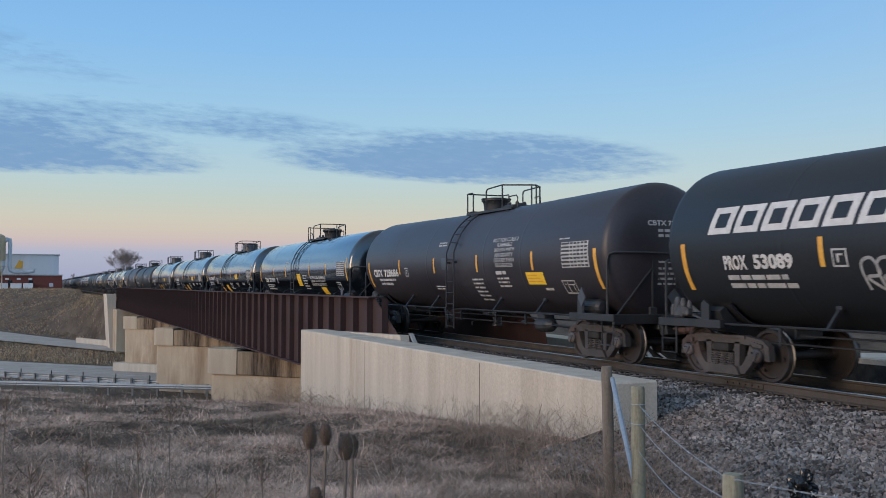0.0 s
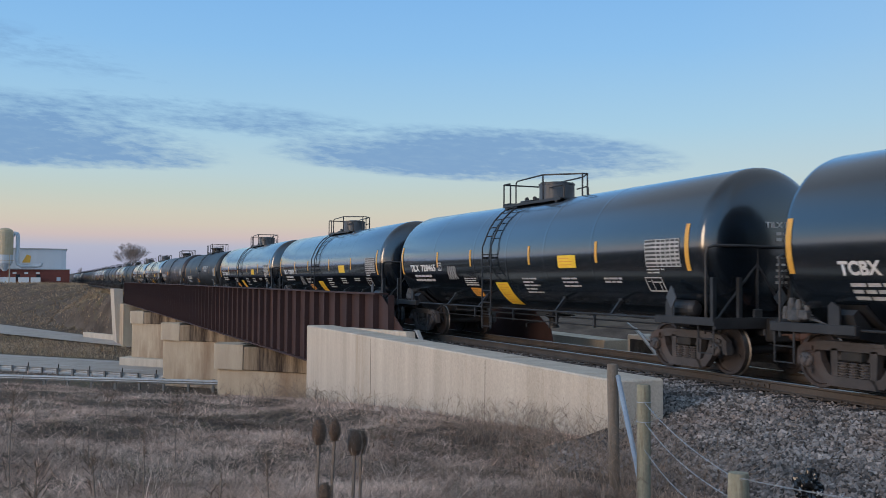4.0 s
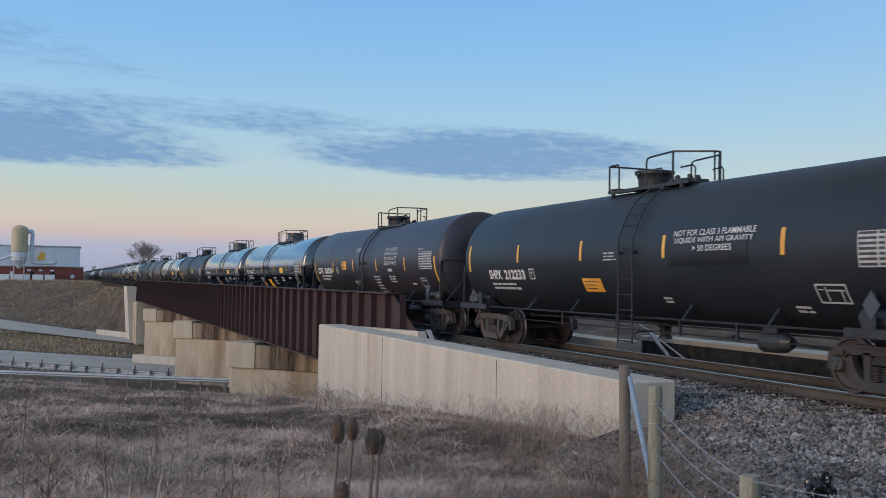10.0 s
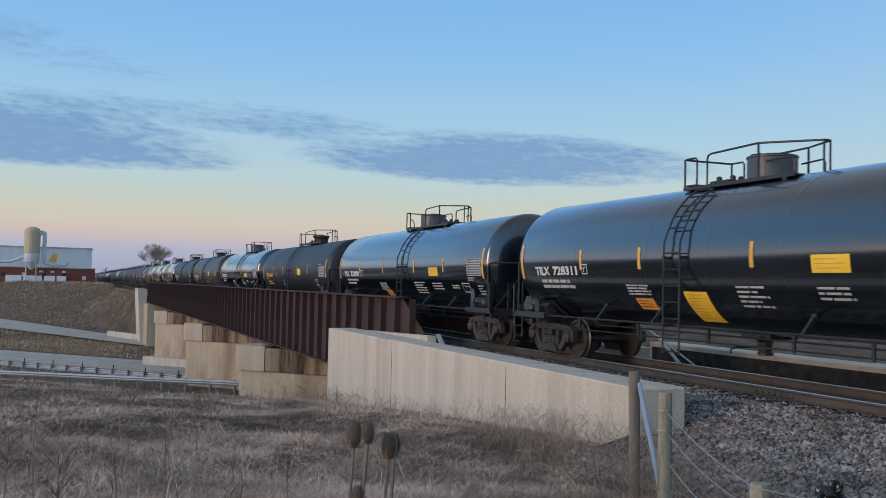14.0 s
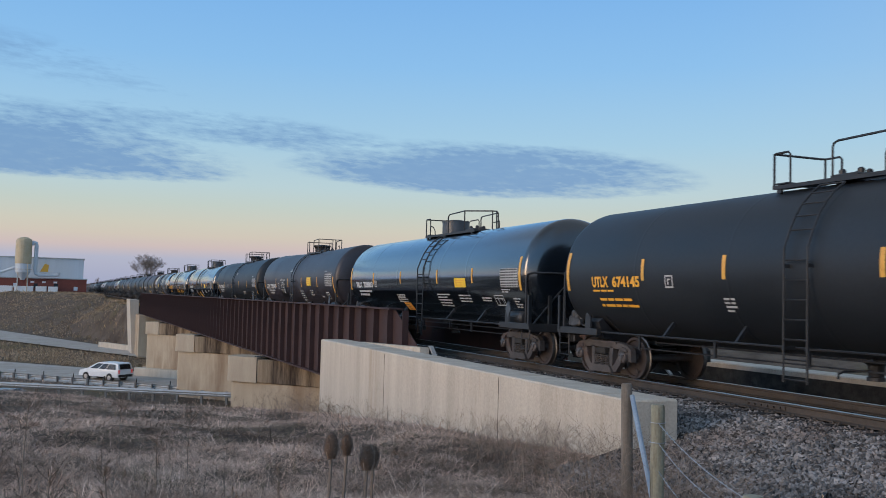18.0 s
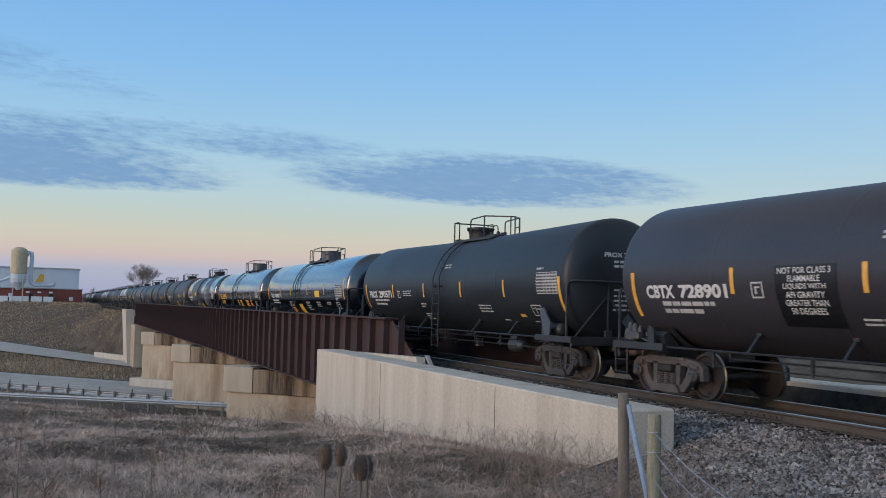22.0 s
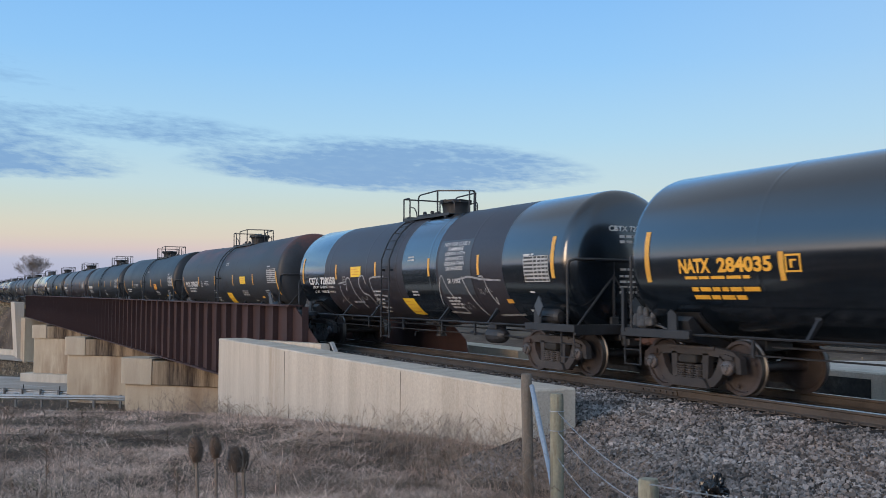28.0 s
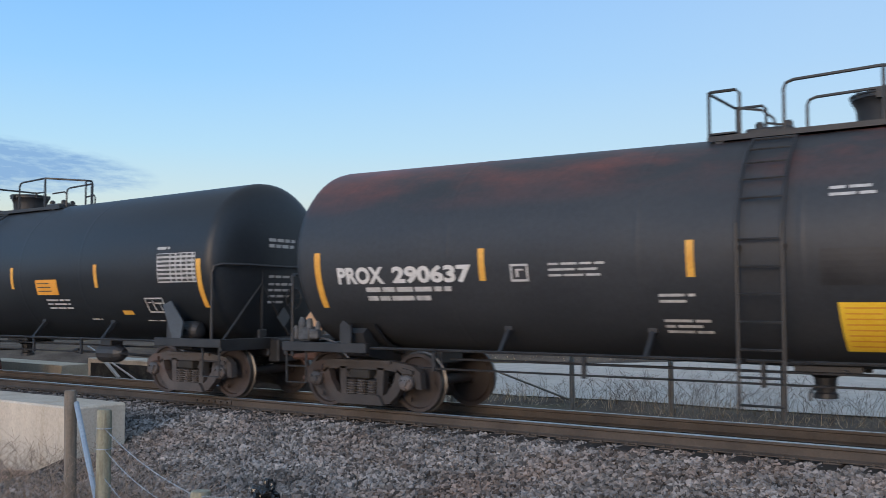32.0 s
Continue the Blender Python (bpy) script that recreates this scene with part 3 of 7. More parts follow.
def guard_rail(p, q, step, label, behind, marker=False, lift=0.0):
    """A W-beam from p to q with posts on its far (behind > 0) or near side."""
    g = thing("guard_rail", label, "guard rail", "highway guard rails")
    d = Vector((q[0] - p[0], q[1] - p[1]))
    L, ang = d.length, math.degrees(math.atan2(d.y, d.x))
    bm = bmesh.new()
    prof = [(0, -6.42), (0.05, -6.48), (0.08, -6.53), (0.05, -6.58), (0.0, -6.60), (0.05, -6.62), (0.08, -6.67), (0.05, -6.72), (0, -6.78), (-0.01, -6.78), (0.04, -6.72), (0.07, -6.67), (0.04, -6.62), (-0.012, -6.60), (0.04, -6.58), (0.07, -6.53), (0.04, -6.48), (-0.01, -6.42)]
    prism(bm, [(-behind * a_, b_) for a_, b_ in prof], 0, L, "x")
    m = Matrix.Translation((*p, lift)) @ Matrix.Rotation(math.radians(ang), 4, "Z")
    bmesh.ops.transform(bm, matrix=m, verts=bm.verts[:])
    part("beam", bm, GALV, g)
    for i in range(int(L / step)):
        o = new("guard_post", POST)
        o.parent = g
        o.matrix_basis = m @ pose(i * step + 0.4, 0.13 * behind, 0)
        if marker and i % 2 == 0:
            o = new("marker", TALL)
            o.parent = g
            o.matrix_basis = m @ pose(i * step + 0.4, 0, 0)


guard_rail((14.5, 65.2), (-10.6, 81.8), 1.9, "double-ridged galvanised steel guard rail in the median", -1, False, 0.96)
guard_rail(hw(40, 62.0), hw(100, 62.0), 1.9, "galvanised steel guard rail with blocked-out posts and markers", 1, True)

# ---------------------------------------------------------------- track
track = thing("track", "railway track on dark wooden ties in stone ballast", "track", kind="structure")


def rail_mesh(s):
    bm = bmesh.new()
    x = s * 0.7525
    prism(bm, [(x - 0.033, 0.0), (x + 0.033, 0.0), (x + 0.037, -0.008), (x + 0.037, -0.04), (x + 0.01, -0.055), (x + 0.01, -0.15), (x + 0.075, -0.172), (x + 0.075, -0.185), (x - 0.075, -0.185), (x - 0.075, -0.172), (x - 0.01, -0.15), (x - 0.01, -0.055), (x - 0.037, -0.04), (x - 0.037, -0.008)], -40, 720, "y")
    bmesh.ops.translate(bm, verts=bm.verts[:], vec=(RAIL_X, 0, 0))
    for f in bm.faces:
        f.material_index = 1 if f.calc_center_median().z > -0.006 else 0
    return mesh_of(bm, "rail")


for s in (-1, 1):
    part("rail", rail_mesh(s), [RAIL_RUST, RAIL_TOP], track)
TIE_M = bmesh.new()
box(TIE_M, -1.3, 1.3, -0.115, 0.115, -0.37, -0.195, 0.012)
TIE_M = mesh_of(TIE_M, "tie")
TIE_M.materials.append(TIE)
PLATE_M = bmesh.new()
box(PLATE_M, -0.17, 0.17, -0.10, 0.10, -0.195, -0.18)
for a in (-0.12, 0.12):
    for b in (-0.06, 0.06):
        box(PLATE_M, a - 0.014, a + 0.014, b - 0.014, b + 0.014, -0.18, -0.155)
PLATE_M = mesh_of(PLATE_M, "tie_plate")
PLATE_M.materials.append(RAIL_RUST)
rng = random.Random(2)
for k in range(72):
    o = new("tie", TIE_M)
    o.parent = track
    o.matrix_basis = pose(RAIL_X + rng.uniform(-0.05, 0.03), -8 + k * 0.5, rng.uniform(-0.012, 0.004), 0, 0, rng.uniform(-1.2, 1.2))
    q = new("tie_plate", PLATE_M)
    q.parent = track
    q.location = (RAIL_X - 0.7525, -8 + k * 0.5, 0)
bm = bmesh.new()
box(bm, RAIL_X - 0.7525 - 0.035, RAIL_X - 0.7525 - 0.012, 12.75, 13.75, -0.145, -0.06, 0.008)
for k in range(6):
    lathe(bm, [(0.018, -0.02), (0.018, 0.03)], 6, "x", (RAIL_X - 0.80, 12.85 + k * 0.16, -0.10))
part("joint_bar", bm, RAIL_RUST, track, "bolted joint bar")

# ballast: a shaped bed, with loose stones over it
def bed_z(x):
    return np.interp(x, [5.4, 6.2, 7.2, 9.2, 10.7, 11.15, 13.75, 14.3, 15.6, 17.6, 19], [-1.15, -0.98, -0.80, -0.50, -0.265, -0.235, -0.235, -0.29, -0.62, -0.72, -0.9])


bm = bmesh.new()
xs = [5.4, 6.2, 7.2, 8.2, 9.2, 10.0, 10.7, 11.15, 12.45, 13.75, 14.3, 15.6, 16.9]
ys = [-40 + i * 1.0 for i in range(68)]
grid = []
for y in ys:
    x_lo = 9.24 if y > 12.4 else 5.4
    grid.append([bm.verts.new((max(x, x_lo), y, float(bed_z(max(x, x_lo))))) for x in xs])
for a, b in zip(grid, grid[1:]):
    for k in range(len(xs) - 1):
        try:
            bm.faces.new((a[k], a[k + 1], b[k + 1], b[k]))
        except ValueError:
            pass
bmesh.ops.remove_doubles(bm, verts=bm.verts[:], dist=1e-4)
bmesh.ops.recalc_face_normals(bm, faces=bm.faces[:])
ballast = tagged(part("ballast_bed", bm, SHADED_BALLAST), "crushed-stone ballast bed under the track, grey darkened for oil and shade", "ballast", kind="structure")
strip("ballast_bed", [((10.7, y), (14.2, y)) for y in range(134, 720, 20)], -0.24, SHADED_BALLAST, "grey ballast bed beyond the bridge", "ballast")


def stones(name, count, x0, x1, y0, y1, size, seed, label):
    r = np.random.RandomState(seed)
    n = count
    x, y = r.uniform(x0, x1, n), r.uniform(y0, y1, n)
    keep = ((x > 9.3) | (y < 12.35)) & (bed_z(x) > ground_z(x, y) - 0.12) & ~((np.abs(x - 11.70) < 0.08) | (np.abs(x - 13.2) < 0.08))
    keep &= ~((x > 11.2) & (x < 13.7) & (np.abs((y + 8.25) % 0.5 - 0.25) < 0.13) & (r.rand(n) < 0.85))
    x, y = x[keep], y[keep]
    n = len(x)
    s = size * (0.55 + 0.75 * r.rand(n) ** 1.5)
    base = np.array([(i, j, k) for i in (-1, 1) for j in (-1, 1) for k in (-1, 1)], float) * 0.62
    off = base[None] * np.stack([0.75 + 0.6 * r.rand(n), 0.6 + 0.5 * r.rand(n), 0.45 + 0.45 * r.rand(n)], -1)[:, None] + r.uniform(-0.24, 0.24, (n, 8, 3))
    q = r.normal(0, 1, (n, 4))
    q /= np.linalg.norm(q, axis=1)[:, None]
    w_, x_, y_, z_ = q.T
    M = np.stack([1 - 2 * (y_ * y_ + z_ * z_), 2 * (x_ * y_ - z_ * w_), 2 * (x_ * z_ + y_ * w_), 2 * (x_ * y_ + z_ * w_), 1 - 2 * (x_ * x_ + z_ * z_), 2 * (y_ * z_ - x_ * w_), 2 * (x_ * z_ - y_ * w_), 2 * (y_ * z_ + x_ * w_), 1 - 2 * (x_ * x_ + y_ * y_)], -1).reshape(n, 3, 3)
    off = np.einsum("nij,nkj->nki", M, off)
    V = (np.stack([x, y, bed_z(x) + s * 0.2], -1)[:, None] + off * s[:, None, None]).reshape(-1, 3)
    f = np.array([(0, 1, 3, 2), (4, 6, 7, 5), (0, 4, 5, 1), (2, 3, 7, 6), (0, 2, 6, 4), (1, 5, 7, 3)])
    F = (f[None] + (np.arange(n) * 8)[:, None, None]).reshape(-1, 4)
    return tagged(part(name, from_arrays(name, V, F), STONE), label, "gravel", kind="stuff")


stones("ballast_stones", 78000, 5.9, 11.6, -6.0, 12.4, 0.040, 5, "loose grey crushed stones on the ballast shoulder")
stones("ballast_stones", 18000, 9.3, 11.62, 12.4, 28.0, 0.040, 6, "loose grey crushed stones beside the wing wall")
stones("ballast_stones", 20000, 13.4, 18.3, -6.0, 26.0, 0.050, 7, "loose grey crushed stones beyond the rails")
strip("gravel_path", [((20.6 + 0.5 * math.sin(y), y), (min(37.0, 26 + (24 - y) * 0.9) + 0.6 * math.sin(y * 0.7), y)) for y in range(-9, 25, 3)], -0.63, PALE_GRAVEL, "pale gravel lot beyond the railway", "path")

# ---------------------------------------------------------------- dry grass
def blades(name, count, seed, r0, r1, a0, a1, length, width, label, lie=0.75, material=None, power=1.0, keep_all=False, mask=None, vary=0.3):
    """Bent tapering blades, sown over the slope by distance from the viewer's stand."""
    r = np.random.RandomState(seed)
    rad = r0 * (r1 / r0) ** (r.rand(count) ** power)
    ang = np.radians(r.uniform(a0, a1, count))
    x, y = rad * np.sin(ang), rad * np.cos(ang)
    s2 = 0.954 * (x - 9.9) + 0.3 * (y - 132.6)
    cl = np.sin(x * 2.1 + 1.3 * np.sin(y * 1.7)) + np.sin(y * 2.6 + 1.1 * np.sin(x * 1.9))
    keep = (cl + r.normal(0, 0.9, count) > -1.9) & ~((s2 > -9) & (s2 < 4.2) & (y > 100)) & ~((x > 8.15) & (y > 12.0)) & ~((x > 6.4 + 0.5 * np.sin(y * 1.7)) & (y <= 12.3))
    if keep_all:
        keep = ((x > 18.4 + 0.4 * np.sin(y * 0.8)) & (x < 20.8 + 0.5 * np.sin(y))) | (x > 37.5) | ((x > 20) & (y > 26 + (37 - x)))
    if mask:
        keep = mask(x, y, NX * x + NY * y, s2)
    x, y, rad = x[keep], y[keep], rad[keep]
    n = len(x)
    z = ground_z(x, y) + lumps(x, y) + (0.02 if lie > 1.2 else -0.02)
    L = length * (0.45 + 0.9 * r.rand(n)) * (1 + 0.25 * np.sin(x * 0.9 + y * 1.3))
    head = r.uniform(0, 6.283, n)
    lean = np.clip(r.normal(lie, vary, n), 0.02, 1.5)
    w = width * np.maximum(rad / 9, 0.6) * (0.6 + 0.8 * r.rand(n))
    hx, hy = np.cos(head), np.sin(head)
    px, py = -hy, hx
    V = np.empty((n, 5, 3))
    for k, (t, ww) in enumerate(((0, 1.0), (0.5, 0.8))):
        th = lean * (0.72 + 0.36 * t)
        d, zz = L * t * np.sin(th), L * t * np.cos(th)
        for q, sg in enumerate((-1, 1)):
            V[:, k * 2 + q, 0] = x + hx * d + px * w * ww * sg / 2
            V[:, k * 2 + q, 1] = y + hy * d + py * w * ww * sg / 2
            V[:, k * 2 + q, 2] = z + zz
    th = np.minimum(lean * 1.12, 1.62)
    V[:, 4, 0], V[:, 4, 1], V[:, 4, 2] = x + hx * L * np.sin(th), y + hy * L * np.sin(th), z + np.maximum(L * np.cos(th), L * 0.06)
    f = np.array([(0, 1, 3), (0, 3, 2), (2, 3, 4)])
    F = (f[None] + (np.arange(n) * 5)[:, None, None]).reshape(-1, 3)
    return tagged(part(name, from_arrays(name, V.reshape(-1, 3), F), material or STRAW), label, "grass", kind="stuff")


def tufts(name, clumps, per, seed, r0, r1, a0, a1, length, width, label, material=None, spread=0.16, lie=1.40):
    """Matted tufts: blades of one tuft are combed one way, with bare gaps between tufts."""
    r = np.random.RandomState(seed)
    rad = r0 * (r1 / r0) ** r.rand(clumps)
    ang = np.radians(r.uniform(a0, a1, clumps))
    cx, cy = rad * np.sin(ang), rad * np.cos(ang)
    ch, cs = r.uniform(0, 6.283, clumps), 0.5 + 0.9 * r.rand(clumps) ** 1.5
    cl_ = np.clip(r.normal(lie, 0.14, clumps), 0.4, 1.5)
    grow = np.sqrt(np.maximum(rad / 8, 0.8))
    k = np.repeat(np.arange(clumps), per)
    n = len(k)
    x = cx[k] + r.normal(0, spread, n) * cs[k] * grow[k]
    y = cy[k] + r.normal(0, spread, n) * cs[k] * grow[k]
    keep = ~((x > 8.15) & (y > 12.0)) & ~((x > 6.3 + 0.5 * np.sin(y * 1.7)) & (y <= 12.3)) & (NX * x + NY * y < 37)
    x, y, k = x[keep], y[keep], k[keep]
    n = len(x)
    L = length * cs[k] * (0.5 + 0.9 * r.rand(n))
    head = ch[k] + r.normal(0, 0.85, n)
    lean = np.clip(cl_[k] + r.normal(0, 0.16, n), 0.3, 1.54)
    w = width * np.maximum(rad[k] / 9, 0.6) * (0.6 + 0.8 * r.rand(n))
    off = np.hypot(x - cx[k], y - cy[k]) / (spread * cs[k] * grow[k])
    z = ground_z(x, y) + lumps(x, y) + 0.05 * cs[k] * np.exp(-off ** 2) - 0.01
    hx, hy = np.cos(head), np.sin(head)
    V = np.empty((n, 5, 3))
    for j, (t, ww) in enumerate(((0, 1.0), (0.55, 0.75))):
        th = lean * (0.82 + 0.22 * t)
        for q, sg in enumerate((-1, 1)):
            V[:, j * 2 + q, 0] = x + hx * L * t * np.sin(th) - hy * w * ww * sg / 2
            V[:, j * 2 + q, 1] = y + hy * L * t * np.sin(th) + hx * w * ww * sg / 2
            V[:, j * 2 + q, 2] = z + L * t * np.cos(th)
    th = np.minimum(lean * 1.08, 1.6)
    V[:, 4, 0], V[:, 4, 1], V[:, 4, 2] = x + hx * L * np.sin(th), y + hy * L * np.sin(th), z + np.maximum(L * np.cos(th), L * 0.04)
    f = np.array([(0, 1, 3), (0, 3, 2), (2, 3, 4)])
    F = (f[None] + (np.arange(n) * 5)[:, None, None]).reshape(-1, 3)
    return tagged(part(name, from_arrays(name, V.reshape(-1, 3), F), material or STRAW), label, "grass", kind="stuff")


tufts("dry_grass", 4200, 42, 51, 5.0, 42, -14, 42, 0.24, 0.0050, "combed tufts of matted straw-coloured grass")
tufts("dry_grass", 700, 30, 52, 5.0, 40, -14, 42, 0.30, 0.0045, "higher bleached grass tufts", PALE_STRAW, 0.12, 1.28)
tufts("dry_grass", 1300, 26, 54, 5.0, 38, -14, 42, 0.20, 0.0050, "dark brown grass between the tufts", STALK, 0.22, 1.35)
tufts("dry_grass", 260, 40, 53, 6.0, 38, -14, 42, 0.16, 0.0055, "low greenish-grey grass tufts", GREEN_STRAW, 0.30, 1.2)
blades("dry_grass", 100000, 11, 5.0, 44, -14, 42, 0.14, 0.0062, "matted straw-coloured dry grass on the slope", 1.36, vary=0.22)
blades("dry_grass", 34000, 12, 5.0, 42, -14, 40, 0.32, 0.0045, "long flattened straw-coloured grass stems", 1.45, vary=0.1)
blades("dry_grass", 2600, 15, 5.0, 42, -14, 40, 0.26, 0.0045, "bent straw-coloured grass tufts", 0.7)
blades("weed_stalks", 700, 13, 6.5, 42, -14, 38, 0.42, 0.005, "thin upright dead weed stalks in the grass", 0.25, STALK)
blades("dry_grass", 70000, 14, 100, 340, -6, 9, 0.55, 0.004, "coarse tan dry grass on the far bank", 1.0, FAR_STRAW, mask=lambda x, y, c, s2: (c > 78.5) & ~((s2 > -2.3 - np.maximum(y - 126, 0) * 0.134) & (s2 < 3.4)))
blades("dry_grass", 16000, 17, 58, 110, -7, 18, 0.30, 0.005, "short dry grass in the highway median", 1.0, mask=lambda x, y, c, s2: (c > 53.6) & (c < 62.6))
blades("dry_grass", 40000, 16, 14.5, 230, 52, 100, 0.35, 0.005, "pale dry grass beyond the track", 0.9, FAR_STRAW, keep_all=True)


def spikes(name, segs, n):
    """One mesh of tapering n-sided limbs, each given by its ends and their radii."""
    P, Q = np.array([s_[0] for s_ in segs], float), np.array([s_[1] for s_ in segs], float)
    ra, rb = np.array([s_[2] for s_ in segs]), np.array([s_[3] for s_ in segs])
    D = (Q - P) / np.linalg.norm(Q - P, axis=1)[:, None]
    U = np.cross(D, [0.31, 0.93, 0.17])
    U /= np.linalg.norm(U, axis=1)[:, None]
    W = np.cross(D, U)
    V = np.empty((len(segs), 2 * n, 3))
    for k in range(n):
        c, s_ = math.cos(2 * math.pi * k / n), math.sin(2 * math.pi * k / n)
        V[:, k], V[:, n + k] = P + (U * c + W * s_) * ra[:, None], Q + (U * c + W * s_) * rb[:, None]
    f = np.array([(k, (k + 1) % n, n + (k + 1) % n, n + k) for k in range(n)])
    return from_arrays(name, V.reshape(-1, 3), (f[None] + (np.arange(len(segs)) * 2 * n)[:, None, None]).reshape(-1, 4))


def brush(name, count, spots, seed, label, thick=0.0028):
    """Tangles of thin dead stems."""
    r = random.Random(seed)
    segs = []
    for _ in range(count):
        cx, cy, sp, hh = r.choice(spots)
        x, y = cx + r.gauss(0, sp), cy + r.gauss(0, sp)
        if 8.1 < x < 9.3 and y > 12.2:
            x = 8.1
        z = float(ground_z(x, y))
        a, ln = r.uniform(0, 6.28), hh * r.uniform(0.5, 1.2)
        bend = r.uniform(0.1, 0.9)
        pts = []
        for k in range(5):
            t = k / 4
            pts.append(Vector((x + math.cos(a) * ln * bend * t * t, y + math.sin(a) * ln * bend * t * t, z - 0.03 + ln * t * (1 - 0.35 * bend * t))))
        segs += [(p, q, thick, thick * 0.85) for p, q in zip(pts, pts[1:])]
        for k in (1, 2, 3, 3):
            b, e = a + r.uniform(-1.5, 1.5), r.uniform(0.12, 0.3)
            q = pts[k]
            m = q + Vector((math.cos(b) * e * 0.6, math.sin(b) * e * 0.6, e * 0.55)) * ln
            segs += [(q, m, thick * 0.65, thick * 0.55), (m, m + Vector((math.cos(b + 0.4) * e * 0.5, math.sin(b + 0.4) * e * 0.5, e * 0.25)) * ln, thick * 0.55, thick * 0.3)]
    return tagged(part(name, spikes(name, segs, 3), STALK), label, "brush", kind="stuff")


brush("dead_brush", 520, [(7.3, 11.6, 0.6, 0.75), (6.6, 10.2, 0.7, 0.65), (6.9, 13.2, 0.8, 0.6), (5.6, 8.6, 0.5, 0.9), (6.0, 7.9, 0.4, 0.8)], 3, "tangled dead brush round the fence posts", 0.0022)
brush("dead_brush", 360, [(7.8, 16.5, 0.8, 0.55), (7.6, 14.6, 0.6, 0.6), (7.9, 21, 1.5, 0.5), (7.6, 27, 1.8, 0.7), (8.0, 31.5, 0.8, 1.0)], 4, "thin dead weeds along the concrete wall", 0.0020)
brush("dead_brush", 420, [(-5, 29, 1.8, 0.42), (-1, 27.5, 1.8, 0.40), (3, 25.5, 1.6, 0.42), (6, 24, 1.2, 0.45), (7.2, 29, 0.8, 0.6), (1, 21, 2.5, 0.35), (-3, 18, 2.5, 0.35)], 5, "low tangled dead weeds along the crest of the slope", 0.0045)
brush("dead_brush", 560, [(19.5, 8.5, 0.6, 0.9), (19.4, 6.6, 0.6, 1.0), (19.5, 4.5, 0.7, 0.9), (19.6, 2, 0.9, 0.9), (19.5, -1, 1.2, 0.9), (19.6, 11, 0.8, 0.7)], 6, "pale dead weeds along the far fence")

# ---------------------------------------------------------------- fence by the track
def at(az, rng_, z=None):
    a = math.radians(az)
    return rng_ * math.sin(a), rng_ * math.cos(a)


def round_post(name, x, y, top, r, material, label, tilt=(0, 0), base=None):
    z0 = float(ground_z(x, y)) - 0.25 if base is None else base
    bm = bmesh.new()
    n = 14
    prof = [(r * 1.05, z0 - top), (r * 1.02, (z0 - top) * 0.6), (r, -0.12), (r * 0.97, -0.02), (r * 0.88, 0.0), (0.0, 0.004)]
    lathe(bm, prof, n, "z")
    rr = random.Random(int(x * 100))
    for v in bm.verts:
        k = 1 + 0.05 * math.sin(4 * math.atan2(v.co.y, v.co.x) + x) + rr.uniform(-0.012, 0.012)
        v.co.x *= k
        v.co.y *= k
    ob = thing(name, label, "fence post", "fence posts", at=(x, y, top))
    p = part("post", bm, material, ob, smooth=50)
    ob.matrix_basis = pose(x, y, top, *tilt, 0)
    return ob


px, py = at(35.33, 9.3)
postA = round_post("fence_post", px, py, 1.68 - 9.3 * math.tan(math.radians(6.05)), 0.066, POST_WOOD, "round greenish weathered wooden fence post with wire")
tx, ty = at(33.48, 10.6)
postB = round_post("fence_post", tx, ty, 1.68 - 10.6 * math.tan(math.radians(4.89)), 0.062, OLD_WOOD, "slim grey weathered wooden fence post beside the wall", (0, -1.2))
qx, qy = at(40.75, 6.2)
postC = round_post("fence_post", qx, qy, 1.68 - 6.2 * math.tan(math.radians(10.89)), 0.066, POST_WOOD, "short round weathered wooden fence post in gravel")
rx_, ry_ = at(93.9, 1.72)
postD = round_post("fence_post", rx_, ry_, 1.505, 0.070, POST_WOOD, "round pale-green wooden fence post wound with barbed wire")
zA, zB, zC, zD = (o.matrix_basis.translation.z for o in (postA, postB, postC, postD))
for z in (-0.17, -0.36):
    bm = bmesh.new()
    tube(bm, [(0.072 * math.cos(a), 0.072 * math.sin(a), z) for a in (2 * math.pi * k / 14 for k in range(15))], 0.004, 5)
    part("wire_wrap", bm, WIRE, postA)
bm = bmesh.new()
rod(bm, (tx + 0.02, ty - 0.08, zB - 0.13), (px - 0.03, py - 0.06, float(ground_z(px, py)) + 0.12), 0.028, 8)
tagged(part("brace_pipe", bm, PIPE_BLUE), "blue-grey steel brace pipe leaning between two posts", "brace")


def strand(p, q, sag, seed, barbs=0.14, r=0.0022, label="", twist=True):
    """Two twisted wires with barbs."""
    p, q = Vector(p), Vector(q)
    bm = bmesh.new()
    n = max(12, int((q - p).length / 0.05))
    side = (q - p).cross(Vector((0, 0, 1))).normalized()
    for ph in (0, math.pi):
        pts = []
        for i in range(n + 1):
            t = i / n
            c = p.lerp(q, t) + Vector((0, 0, -sag * 4 * t * (1 - t)))
            a = ph + i * 0.9
            pts.append(c + side * math.cos(a) * r * 1.3 + Vector((0, 0, math.sin(a) * r * 1.3)))
        tube(bm, pts, r, 4)
    rr = random.Random(seed)
    L = (q - p).length
    t = 0.06
    while t < L:
        u = t / L
        c = p.lerp(q, u) + Vector((0, 0, -sag * 4 * u * (1 - u)))
        for k in range(2):
            v = Vector((rr.uniform(-1, 1), rr.uniform(-1, 1), rr.uniform(-1, 1))).normalized() * 0.016
            rod(bm, c - v, c + v, r * 0.8, 3)
        t += barbs
    return tagged(part("barbed_wire", bm, WIRE), label or "twisted galvanised barbed wire strung between fence posts", "wire", "fence wires")


